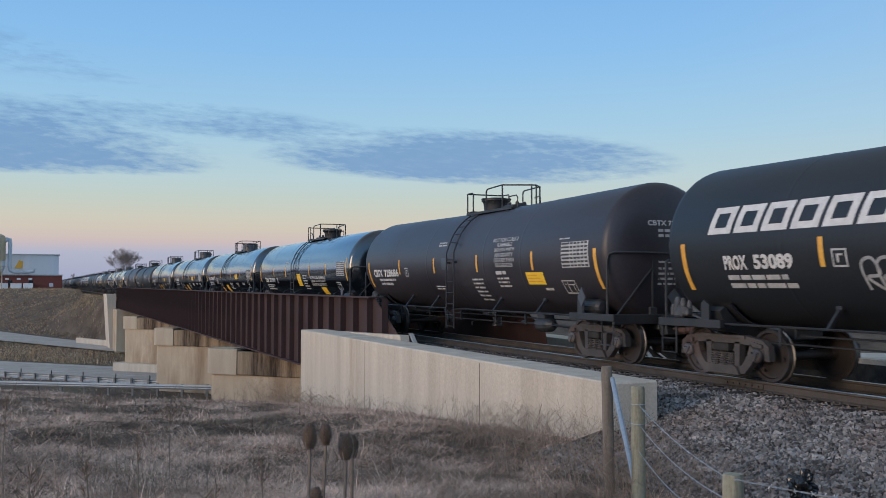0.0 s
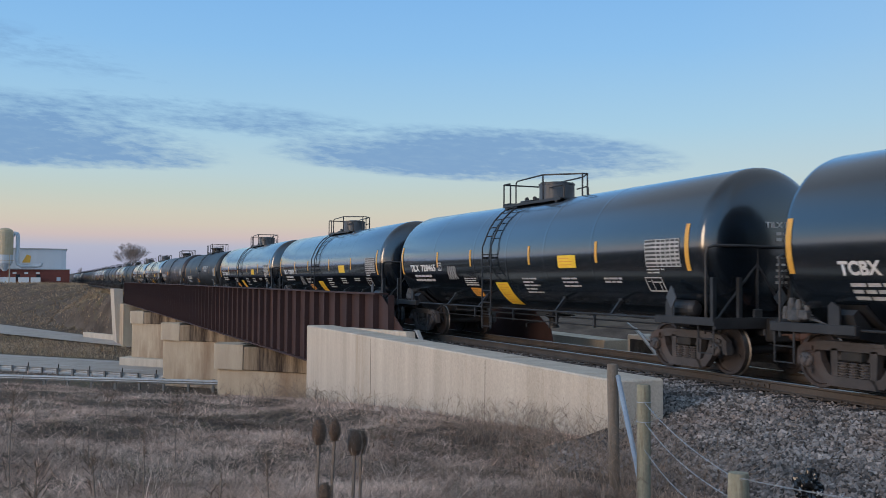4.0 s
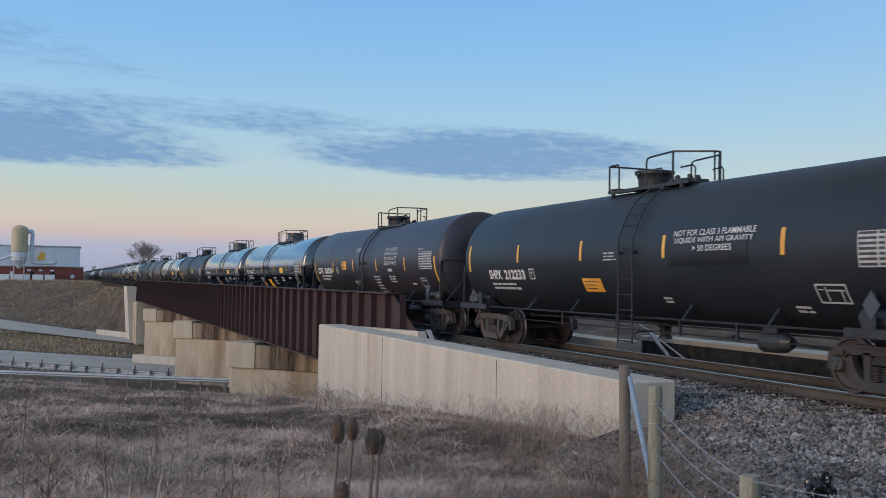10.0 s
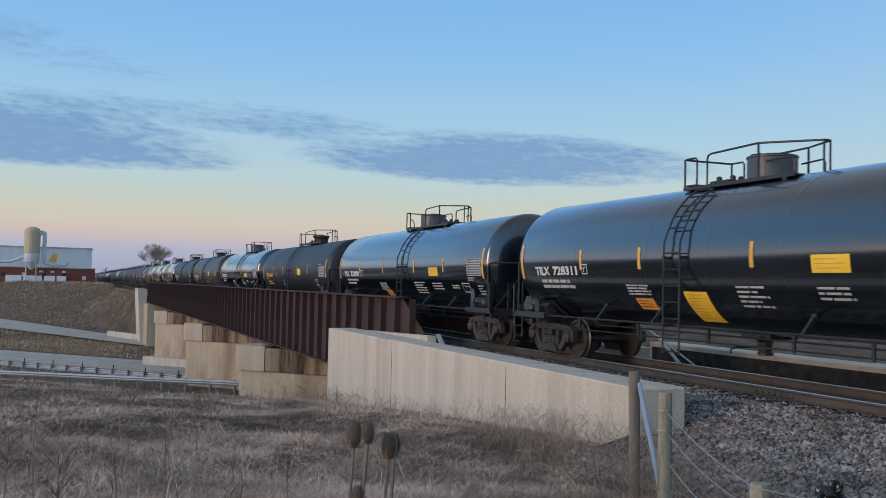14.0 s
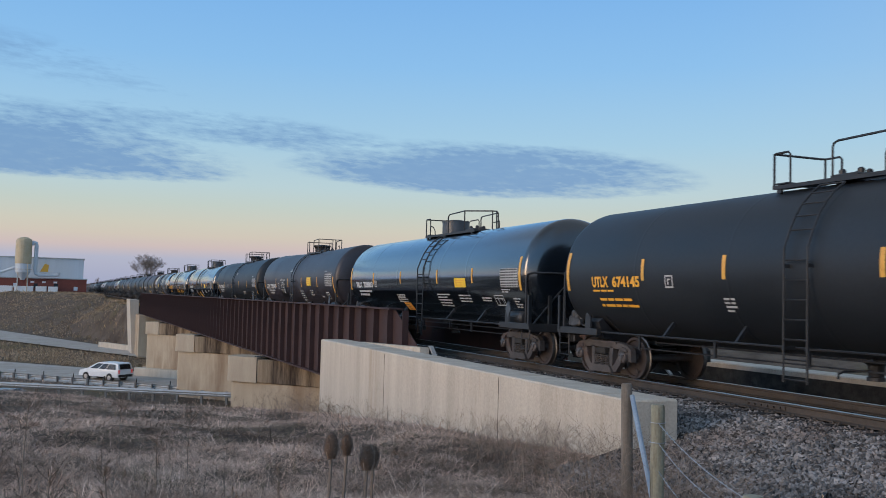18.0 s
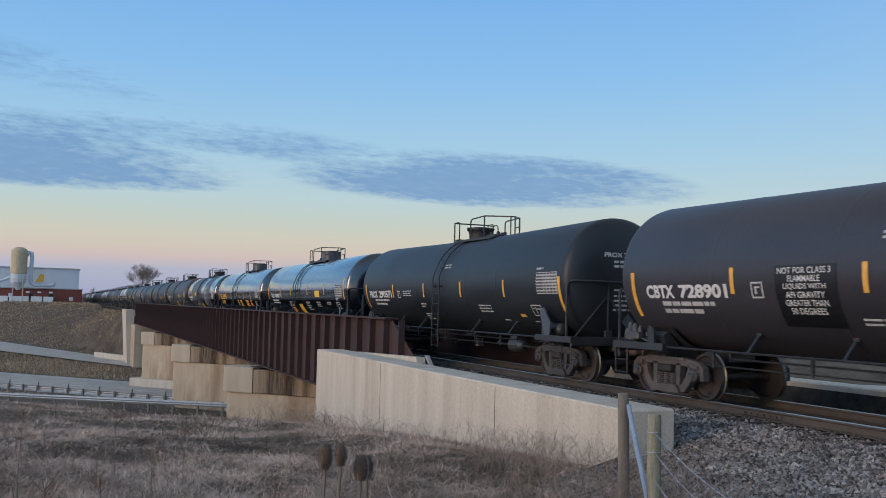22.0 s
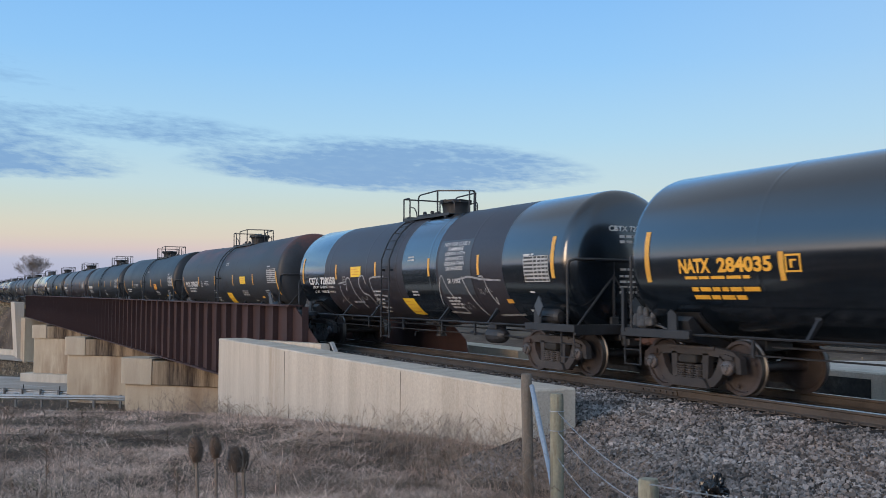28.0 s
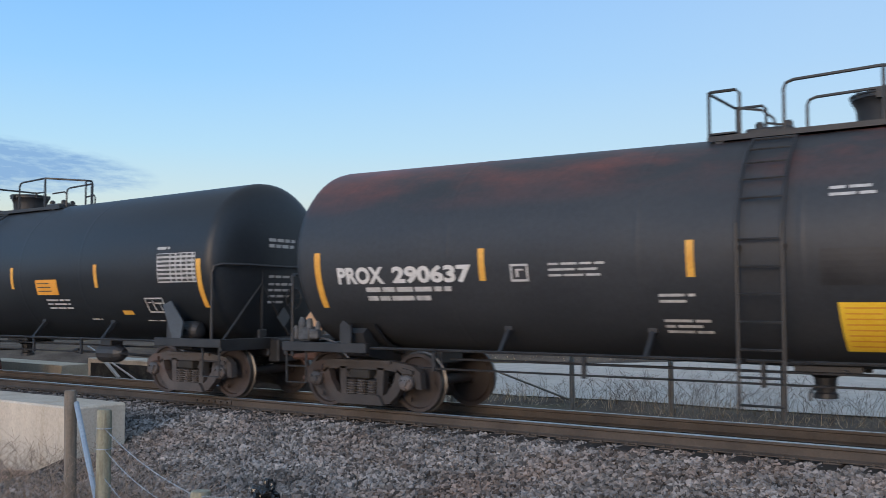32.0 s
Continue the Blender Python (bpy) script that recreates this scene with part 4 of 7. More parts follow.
for i, (dA, dC, dD) in enumerate(((-0.17, -0.02, -0.105), (-0.36, -0.16, -0.13), (-0.62, -0.34, -0.30))):
    strand((px, py, zA + dA), (qx - 0.03, qy + 0.05, zC + dC), 0.05 + 0.02 * i, 10 + i)
    strand((qx - 0.04, qy - 0.06, zC + dC), (rx_ - 0.075, ry_ + 0.01, zD + dD), 0.03 + 0.03 * i, 20 + i)
for i, dD in enumerate((-0.085, -0.12, -0.30)):
    strand((rx_ - 0.073, ry_ + 0.02, zD + dD), (rx_ + 0.16, ry_ - 4.2, 1.50 + dD), 0.04, 30 + i)
for z in (-0.10, -0.115, -0.30):
    bm = bmesh.new()
    tube(bm, [(0.0755 * math.cos(a), 0.0755 * math.sin(a), z + 0.012 * math.sin(a * 1.5)) for a in (2 * math.pi * k / 16 for k in range(17))], 0.0026, 5)
    part("wire_wrap", bm, WIRE, postD)
bm = bmesh.new()
rod(bm, (-0.078, 0.015, -0.105), (-0.066, 0.010, -0.125), 0.006, 5)
part("staple", bm, STEEL_DARK, postD)

# fence across the track
fence_e = thing("far_fence", "line of grey fence posts with a leaning brace", "fence", kind="")
for x, y, top in ((18.6, 9.43, 0.55), (18.7, 7.19, 0.52), (18.85, 4.95, 0.55), (19.0, 2.75, 0.52), (19.0, -1.2, 0.5)):
    bm = bmesh.new()
    lathe(bm, [(0.06, -0.9), (0.055, top), (0.0, top + 0.01)], 9, "z", (x, y, 0))
    part("post", bm, OLD_WOOD, fence_e)
bm = bmesh.new()
rod(bm, (18.3, 12.45, -0.8), (18.2, 12.1, 0.62), 0.07, 8)
part("leaning_post", bm, OLD_WOOD, fence_e)
bm = bmesh.new()
rod(bm, (18.3, 12.2, 0.42), (18.6, 9.5, -0.45), 0.024, 6)
part("brace", bm, OLD_WOOD, fence_e)
bm = bmesh.new()
rod(bm, (16.75, 24.05, 0.27), (16.45, 22.55, -0.42), 0.055, 7)
tagged(part("leaning_pole", bm, GALV), "stout pale pole leaning beside the far wall", "pole")
bm = bmesh.new()
rod(bm, (16.9, 24.7, 0.42), (16.5, 21.9, -0.42), 0.03, 6)
tagged(part("leaning_pole", bm, GALV), "thin pale pole leaning beside the far wall", "pole")

# dark clump on the gravel
cx, cy = at(44.6, 9.9)
bm = bmesh.new()
bmesh.ops.create_icosphere(bm, subdivisions=4, radius=0.11)
for v in bm.verts:
    p = v.co.copy()
    v.co *= 1 + 0.9 * noise.noise(p * 14) + 0.5 * noise.noise(p * 40 + Vector((5, 0, 0)))
    v.co.z *= 1.15
bmesh.ops.translate(bm, verts=bm.verts[:], vec=(cx, cy, -0.30))
tagged(part("dark_clump", bm, DARK_PAINT), "ragged black clump lying on the gravel", "debris")

# ---------------------------------------------------------------- teasels and weeds close to the camera
TEASELS = []


def teasel(az_, el_, dist, size, lean, label):
    x, y = at(az_, dist)
    top = 1.68 + dist * math.tan(math.radians(el_))
    z0 = float(ground_z(x, y))
    t = thing("teasel", label, "teasel", "teasels", at=(x, y, z0))
    hgt = top - z0
    bm = bmesh.new()
    tube(bm, [(lean * 1.0, 0, 0), (lean * 0.55, 0.01, hgt * 0.4), (lean * 0.15, 0, hgt * 0.8), (0, 0, hgt - size * 0.9)], 0.0042, 6)
    part("stem", bm, STALK, t)
    bm = bmesh.new()
    lathe(bm, [(0.0, -size), (0.30 * size, -0.92 * size), (0.50 * size, -0.5 * size), (0.54 * size, 0), (0.46 * size, 0.5 * size), (0.26 * size, 0.88 * size), (0.0, size)], 18, "z", (0, 0, hgt))
    for v in bm.verts:
        v.co.x *= 1 + 0.08 * noise.noise(v.co * 60)
        v.co.y *= 1 + 0.08 * noise.noise(v.co * 60 + Vector((3, 1, 2)))
    part("seed_head", bm, SEED_HEAD, t)
    bm = bmesh.new()
    r = random.Random(int(az_ * 100))
    for k in range(260):
        u = r.uniform(-0.95, 0.95)
        a = r.uniform(0, 6.283)
        rad = 0.53 * size * math.sqrt(max(0.02, 1 - (u * 0.98) ** 2))
        p = Vector((rad * math.cos(a), rad * math.sin(a), hgt + u * size))
        dd = Vector((math.cos(a), math.sin(a), 0.5 + u * 0.6)).normalized()
        s = dd.orthogonal().normalized() * 0.0011
        q = p + dd * size * r.uniform(0.14, 0.26)
        bm.faces.new([bm.verts.new(c) for c in (p - s, p + s, q)])
    tagged(part("spiny_coat", bm, STALK, t), kind="stuff")
    bm = bmesh.new()
    for k in range(6):
        a = k * 1.05 + az_
        tube(bm, [(0.02 * size, 0, hgt - size), (math.cos(a) * size * 0.6, math.sin(a) * size * 0.6, hgt - size * 0.95), (math.cos(a) * size * 0.85, math.sin(a) * size * 0.85, hgt - size * 0.3)], 0.0012, 3)
    tagged(part("bract_whorl", bm, STALK, t), kind="stuff")
    TEASELS.append((t, (x, y, z0)))
    return t


teasel(15.83, -9.10, 2.35, 0.033, -0.05, "dry brown teasel with a spiny seed head")
teasel(16.75, -9.02, 2.55, 0.030, -0.08, "dry brown teasel with a slim dark head")
teasel(18.0, -9.75, 2.40, 0.034, -0.06, "dry brown teasel with a broad spiny head")
teasel(18.35, -9.75, 2.48, 0.031, -0.02, "dry brown teasel half hidden behind another")
teasel(16.2, -12.8, 2.30, 0.031, -0.02, "low dry brown teasel in the grass")


def dead_weed(az_, el_, dist, size, seed, label):
    x, y = at(az_, dist)
    top = 1.68 + dist * math.tan(math.radians(el_))
    z0 = float(ground_z(x, y))
    t = thing("dead_weed", label, "weed", "dead weeds", at=(x, y, z0))
    r = random.Random(seed)
    hgt = max(0.25, top - z0)
    bm = bmesh.new()
    tube(bm, [(0, 0, -0.02), (r.uniform(-0.04, 0.04), 0.02, hgt * 0.5), (0, 0, hgt)], 0.004, 5)
    part("stem", bm, STALK, t)
    bm = bmesh.new()
    for k in range(26):
        a = r.uniform(0, 6.283)
        h0 = hgt * r.uniform(0.75, 1.0)
        ln = size * r.uniform(0.6, 1.6)
        tube(bm, [(0, 0, h0), (math.cos(a) * ln * 0.5, math.sin(a) * ln * 0.5, h0 + ln * 0.5), (math.cos(a) * ln * 0.8, math.sin(a) * ln * 0.8, h0 + ln * 0.9)], 0.0016, 3)
    tagged(part("umbel", bm, SEED_HEAD, t), kind="stuff")


for i, (a_, e_, d_, s_) in enumerate(((9.24, -12.4, 3.6, 0.04), (9.88, -11.7, 3.7, 0.04), (2.58, -9.92, 5.0, 0.06), (-1.58, -6.3, 7.5, 0.16), (-0.3, -10.5, 4.6, 0.10), (5.4, -8.8, 7.0, 0.05), (12.5, -10.4, 5.5, 0.05), (-3.0, -9.0, 6.0, 0.10), (3.4, -6.2, 12.0, 0.16), (7.2, -7.2, 11.0, 0.14))):
    dead_weed(a_, e_, d_, s_ * 0.6, i, "dark dried weed standing in the dry grass")

# ---------------------------------------------------------------- far things
def bare_tree(x, y, z0, hgt, width, seed, label, tips=6):
    t = thing("bare_tree", label, "tree", "bare trees", at=(x, y, z0))
    r = random.Random(seed)
    stem, twig = [], []

    def grow(p, d, ln, rad, depth):
        q = p + d * ln
        (twig if depth else stem).append((p, q, max(rad, 0.02), max(rad * 0.62, 0.013)))
        if depth >= tips:
            return
        for k in range(3 if depth < tips - 2 else 2):
            way = (d + Vector((r.uniform(-1, 1) * width, r.uniform(-1, 1) * width, r.uniform(-0.15, 0.55)))).normalized()
            grow(q - d * ln * r.uniform(0, 0.25), way, ln * r.uniform(0.62, 0.86), rad * 0.60, depth + 1)
    grow(Vector((0, 0, -0.5)), Vector((0, 0, 1)), hgt * 0.27, hgt * 0.018, 0)
    part("trunk", spikes("trunk", stem, 6), BARK, t)
    part("crown", spikes("crown", twig, 3), BARK, t, "crown of bare branches")
    return t


bare_tree(21.7, 259, -1.0, 14.0, 0.72, 1, "wide bare deciduous tree beyond the train", 8)
for i, (x, y, hh) in enumerate(((13.0, 415, 9), (16.5, 425, 8), (20.5, 420, 8.5), (24, 430, 9), (9.5, 432, 7), (4.5, 445, 9))):
    bare_tree(x, y, -1.2, hh, 0.5, 20 + i, "small bare tree in the distance")
# wooded skyline
r = np.random.RandomState(3)


def woods(name, pts, h0, h1, seed, label):
    """A far belt of woods: many thin leafless upright sprays."""
    rr = np.random.RandomState(seed)
    V, F = [], []
    for (xa, ya), (xb, yb), cnt in pts:
        for k in range(cnt):
            t = rr.rand()
            x, y = xa + (xb - xa) * t + rr.normal(0, 3), ya + (yb - ya) * t + rr.normal(0, 3)
            hh = h0 + (h1 - h0) * rr.rand() * (0.6 + 0.4 * math.sin(t * 23 + seed))
            z = -3.5
            for s in range(9):
                a, b = rr.uniform(-0.5, 0.5), rr.uniform(-0.5, 0.5)
                w = 0.10 + 0.12 * rr.rand()
                px_, py_ = x + a * hh * 0.25, y + b * hh * 0.25
                i = len(V)
                V += [(x - w, y, z), (x + w, y, z), (px_, py_, z + hh * (0.7 + 0.3 * rr.rand()))]
                F += [(i, i + 1, i + 2)]
                V += [(x, y - w, z), (x, y + w, z), (px_, py_ + 1, z + hh * (0.6 + 0.3 * rr.rand()))]
                F += [(i + 3, i + 4, i + 5)]
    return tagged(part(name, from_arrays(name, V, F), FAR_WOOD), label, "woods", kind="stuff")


def far_pt(az_, d):
    return d * math.sin(math.radians(az_)), d * math.cos(math.radians(az_))


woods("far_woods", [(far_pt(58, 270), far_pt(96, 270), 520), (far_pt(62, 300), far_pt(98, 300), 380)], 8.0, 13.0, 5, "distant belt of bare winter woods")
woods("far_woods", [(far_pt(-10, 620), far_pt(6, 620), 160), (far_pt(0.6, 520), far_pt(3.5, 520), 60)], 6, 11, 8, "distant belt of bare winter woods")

# buildings beyond the highway
def shed(name, az0, az1, d, z0, z1, material, label, bays=5, slope=0.35):
    ax, ay = far_pt(az0, d)
    bx, by = far_pt(az1, d)
    L = math.hypot(bx - ax, by - ay)
    t = thing(name, label, "building", at=(ax, ay, 0), rz=math.degrees(math.atan2(by - ay, bx - ax)))
    bm = bmesh.new()
    box(bm, 0, L, 0, 9, z0, z1)
    part("wall", bm, material, t)
    bm = bmesh.new()
    prism(bm, [(-0.3, z1), (9.3, z1), (4.5, z1 + slope)], -0.3, L + 0.3, "x")
    part("roof", bm, PALE_METAL, t)
    for k in range(bays):
        bm = bmesh.new()
        x = L * (k + 0.5) / bays
        box(bm, x - 0.6, x + 0.6, -0.06, -0.004, z0 + 0.9, z0 + 2.1)
        part("window", bm, WINDOW, t)
    return t


shed("storage_shed", 70.9, 74.35, 160, -3.2, 1.0, TAN_WALL, "low tan metal shed beyond the highway", 0, 0.15)
shed("low_building", 74.9, 78.1, 165, -3.2, 0.2, ORANGE_WALL, "low orange-tan building beyond the highway", 0, 0.15)
shed("low_building", 78.5, 83.0, 175, -3.2, 0.0, PALE_METAL, "low pale building beyond the highway", 2, 0.15)
shed("storage_shed", 46.0, 48.4, 165, -4.5, 1.1, ORANGE_WALL, "orange-tan metal shed beyond the highway", 0, 0.15)
ex, ey = far_pt(75.8, 150)
exc = thing("excavator", "yellow excavator with a raised arm near the sheds", "excavator", at=(ex, ey, -2.9), rz=15)
bm = bmesh.new()
box(bm, -1.7, 1.7, -1.2, -0.6, 0, 0.8, 0.1)
box(bm, -1.7, 1.7, 0.6, 1.2, 0, 0.8, 0.1)
part("crawler", bm, RUBBER, exc)
bm = bmesh.new()
box(bm, -1.6, 1.2, -1.1, 1.1, 0.9, 1.9, 0.1)
part("body", bm, MACHINE, exc)
bm = bmesh.new()
box(bm, -0.2, 1.1, -1.0, 0.0, 1.9, 2.9, 0.08)
part("cab", bm, WINDOW, exc)
bm = bmesh.new()
rod(bm, (1.1, 0.4, 1.6), (3.0, 0.4, 3.9), 0.22, 6)
rod(bm, (3.0, 0.4, 3.9), (4.6, 0.4, 2.6), 0.17, 6)
part("arm", bm, MACHINE, exc)
bm = bmesh.new()
prism(bm, [(4.4, 2.7), (4.9, 2.5), (4.7, 1.8), (4.1, 1.9)], 0.0, 0.8, "y")
part("bucket", bm, STEEL_DARK, exc)

# factory at the end of the line
fac = thing("factory", "grey factory hall behind a low red brick wing", "factory", at=(0, 330, 0))
bm = bmesh.new()
box(bm, -75, 5.7, 3, 40, -1, 11.4)
part("hall", bm, PALE_METAL, fac, "pale blue-grey clad hall")
bm = bmesh.new()
box(bm, -75.3, 6.0, 2.7, 40.3, 11.4, 11.7)
part("roof_edge", bm, GALV, fac)
bm = bmesh.new()
box(bm, -75, 6.7, -4, 3, -1, 4.6)
part("brick_wing", bm, BRICK, fac, "low red brick wing")
bm = bmesh.new()
box(bm, -75.2, 6.9, -4.2, 3, 4.6, 4.9)
part("coping", bm, GALV, fac)
for k in range(10):
    bm = bmesh.new()
    box(bm, 4.0 - k * 6.0 - 1.2, 4.0 - k * 6.0, -4.06, -4.004, 1.6 if k else 1.0, 3.0 if k else 2.2)
    part("window", bm, WINDOW if k % 3 else PALE_METAL, fac)
for x in (-9.6, -6.2, -2.8):
    bm = bmesh.new()
    box(bm, x - 0.55, x + 0.55, -4.05, -4.004, 3.2, 3.75)
    part("sign", bm, WHITE_PAINT, fac)
silo = thing("silo", "ochre dust silo on a white base with ducts", "silo", at=(-12.5, 324.5, 0))
bm = bmesh.new()
lathe(bm, [(2.35, 9.2), (2.45, 9.4), (2.45, 16.2), (2.2, 17.0), (1.2, 17.6), (0, 17.8)], 20, "z")
part("drum", bm, YELLOW_TANK, silo)
bm = bmesh.new()
lathe(bm, [(2.3, 6.6), (2.3, 9.2)], 20, "z")
lathe(bm, [(0.5, 4.0), (2.3, 6.6)], 20, "z")
part("hopper", bm, PALE_METAL, silo)
for a in range(4):
    bm = bmesh.new()
    x, y = 2.1 * math.cos(a * 1.571 + 0.78), 2.1 * math.sin(a * 1.571 + 0.78)
    rod(bm, (x, y, -1), (x, y, 7.0), 0.12, 6)
    part("leg", bm, GALV, silo)
bm = bmesh.new()
for k in range(8):
    a0, a1 = k * 0.785, (k + 1) * 0.785
    rod(bm, (2.7 * math.cos(a0), 2.7 * math.sin(a0), 7.4), (2.7 * math.cos(a1), 2.7 * math.sin(a1), 7.4), 0.07, 5)
rod(bm, (1.4, -2.4, 0), (1.4, -2.4, 9.5), 0.08, 5)
part("gallery", bm, YELLOW_TANK, silo)
bm = bmesh.new()
tube(bm, [(2.2, 0, 15.3), (2.9, 0, 16.2), (3.5, 0, 16.0), (3.7, 0, 15.0), (3.6, 0, 7.4), (3.9, 0, 6.2), (4.8, 0, 5.75), (9.5, 0, 5.75), (10.4, 0, 6.0), (10.6, 0, 6.8)], 0.62, 12)
part("duct", bm, PALE_METAL, silo, "pale curved duct")
bm = bmesh.new()
prism(bm, [(5.0, 6.8), (6.4, 9.4), (7.6, 9.0), (7.4, 6.8)], -1.0, 1.0, "y")
part("chute", bm, MACHINE, silo, "yellow chute")
bm = bmesh.new()
tube(bm, [(-2.2, 0, 8.0), (-6, 0, 6.4), (-16, 0, 6.2)], 0.45, 10)
part("conveyor", bm, PALE_METAL, silo)
for x, w in ((-17.5, 4.6), (-12.0, 5.6), (-6.9, 3.2), (-3.4, 2.9)):
    t = thing("trailer", "white box trailer parked by the brick wing", "trailer", "parked trailers", at=(x, 324.5, 0.0))
    bm = bmesh.new()
    box(bm, -w / 2, w / 2, -1.2, 1.2, -0.2, 2.1, 0.05)
    part("body", bm, WHITE_PAINT, t)
    for s in (-1, 1):
        bm = bmesh.new()
        lathe(bm, [(0.45, -1.15), (0.45, 1.15)], 10, "y", (s * w * 0.3, 0, -0.2))
        part("wheel", bm, RUBBER, t)

mx, my = far_pt(87.6, 3000)
bm = bmesh.new()
bmesh.ops.create_uvsphere(bm, u_segments=32, v_segments=16, radius=15.0)
mn = tagged(part("moon", bm, MOON, None, smooth=180), "pale full moon low in the evening sky", "moon")
mn.location = (mx, my, 1.68 + 3000 * math.tan(math.radians(11.24)))

# ---------------------------------------------------------------- vehicles on the highway
vehicles = []


def vehicle(kind, paint, label, c, t0, u0, speed, lights="tail"):
    """A car that runs along the highway; built with its nose to +x."""
    shapes = {
        "sedan": (4.8, 1.82, [(-2.4, 0.35), (-2.38, 0.95), (-1.75, 1.02), (-1.0, 1.42), (0.35, 1.43), (1.15, 1.0), (2.25, 0.86), (2.4, 0.6), (2.38, 0.35)], [(-1.55, 1.02), (-0.95, 1.36), (0.3, 1.37), (0.98, 1.0)]),
        "suv": (4.75, 1.9, [(-2.35, 0.42), (-2.37, 1.05), (-2.2, 1.15), (-1.95, 1.66), (-1.6, 1.72), (0.1, 1.70), (0.95, 1.18), (2.15, 1.05), (2.35, 0.8), (2.36, 0.42)], [(-1.95, 1.16), (-1.75, 1.6), (0.05, 1.62), (0.78, 1.18)]),
        "van": (5.1, 1.98, [(-2.55, 0.38), (-2.57, 1.1), (-2.4, 1.7), (-2.1, 1.78), (0.2, 1.76), (1.4, 1.15), (2.4, 0.92), (2.55, 0.6), (2.53, 0.38)], [(-2.3, 1.14), (-2.2, 1.62), (0.15, 1.66), (1.15, 1.14)]),
        "pickup": (5.9, 2.0, [(-2.95, 0.55), (-2.97, 1.12), (-0.75, 1.14), (-0.6, 1.85), (0.6, 1.88), (1.25, 1.28), (2.75, 1.16), (2.95, 0.9), (2.95, 0.55)], [(-0.5, 1.22), (-0.45, 1.75), (0.55, 1.78), (1.02, 1.26)]),
        "topper": (5.8, 2.0, [(-2.9, 0.58), (-2.92, 1.20), (-2.62, 1.88), (-0.75, 1.93), (-0.62, 1.86), (0.35, 1.88), (1.12, 1.32), (2.55, 1.22), (2.82, 1.08), (2.9, 0.58)], [(-2.45, 1.38), (-2.36, 1.72), (0.34, 1.76), (0.92, 1.34)]),
    }
    L, W_, prof, win = shapes[kind]
    v = thing(kind if kind not in ("topper", "suv") else {"topper": "pickup", "suv": "suv"}[kind], label, "car", "vehicles on the highway")
    belt, top = min(z for _, z in win) - 0.04, max(z for _, z in prof)

    def clip(pts, keep_up):
        out = []
        for (xa, za), (xb, zb) in zip(pts, pts[1:] + pts[:1]):
            ina, inb = (za >= belt) == keep_up, (zb >= belt) == keep_up
            if ina:
                out.append((xa, za))
            if ina != inb:
                out.append((xa + (xb - xa) * (belt - za) / (zb - za), belt))
        return out

    def half(z):
        return W_ / 2 * (1 - 0.15 * max(0.0, z - belt) / (top - belt))
    bm = bmesh.new()
    prism(bm, clip(prof, False), -W_ / 2, W_ / 2, "y")
    bmesh.ops.bevel(bm, geom=bm.edges[:], offset=0.05, segments=2, affect="EDGES", profile=0.6)
    up = bmesh.new()
    prism(up, [(x, z if z > belt else z - 0.08) for x, z in clip(prof, True)], -W_ / 2 + 0.02, W_ / 2 - 0.02, "y")
    for q in up.verts:
        q.co.y = math.copysign(half(q.co.z) - 0.02, q.co.y)
    bmesh.ops.bevel(up, geom=up.edges[:], offset=0.04, segments=2, affect="EDGES", profile=0.6)
    cab = mesh_of(up, "cab")
    bm.from_mesh(cab)
    bpy.data.meshes.remove(cab)
    part("body", bm, paint, v, smooth=40)
    for s in (-1, 1):
        for a, b in ((0.03, 0.47), (0.66, 0.98)) if kind == "topper" else ((0.02, 0.36), (0.40, 0.66), (0.70, 0.98)):
            bm = bmesh.new()

            def edge(t, over):
                p, q = (win[1], win[2]) if over else (win[0], win[3])
                return p[0] + (q[0] - p[0]) * t, p[1] + (q[1] - p[1]) * t
            quad = [edge(a, False), edge(b, False), edge(b, True), edge(a, True)]
            for d in (0.0, 0.012):
                vs = [bm.verts.new((x, s * (half(z) - 0.012 + d), z)) for x, z in quad]
                bm.faces.new(vs)
            part("side_window", bm, WINDOW, v)
    bm = bmesh.new()
    i = max(range(len(prof)), key=lambda k: prof[k][1] if prof[k][0] > -0.2 else -9)
    (xa, za), (xb, zb) = prof[i], prof[i + 1]
    nx, nz = (za - zb), (xb - xa)
    ln = math.hypot(nx, nz)
    off = (nx / ln * 0.012, nz / ln * 0.012)
    bm.faces.new([bm.verts.new(p) for p in ((xa + off[0], -W_ * 0.36, za + off[1]), (xb + off[0], -W_ * 0.42, zb + off[1]), (xb + off[0], W_ * 0.42, zb + off[1]), (xa + off[0], W_ * 0.36, za + off[1]))])
    part("windscreen", bm, WINDOW, v)
    bm = bmesh.new()
    xr = prof[1][0] - 0.004
    if kind in ("suv", "van", "topper"):
        (xa, za), (xb, zb) = prof[1], prof[2] if kind != "suv" else prof[3]
        bm.faces.new([bm.verts.new(p) for p in ((xa - 0.03, -W_ * 0.38, za + 0.08), (xa - 0.03, W_ * 0.38, za + 0.08), (xb - 0.03, W_ * 0.34, zb - 0.05), (xb - 0.03, -W_ * 0.34, zb - 0.05))])
        part("rear_window", bm, WINDOW, v)
    else:
        bm.free()
    for s in (-1, 1):
        bm = bmesh.new()
        box(bm, prof[0][0] - 0.03, prof[0][0] + 0.12, s * W_ * 0.42 - 0.10, s * W_ * 0.42 + 0.10, 0.78, 1.12)
        part("tail_light", bm, LAMP_RED, v)
        bm = bmesh.new()
        box(bm, prof[-1][0] - 0.22, prof[-1][0] + 0.02, s * W_ * 0.38 - 0.16, s * W_ * 0.38 + 0.16, 0.68, 0.86)
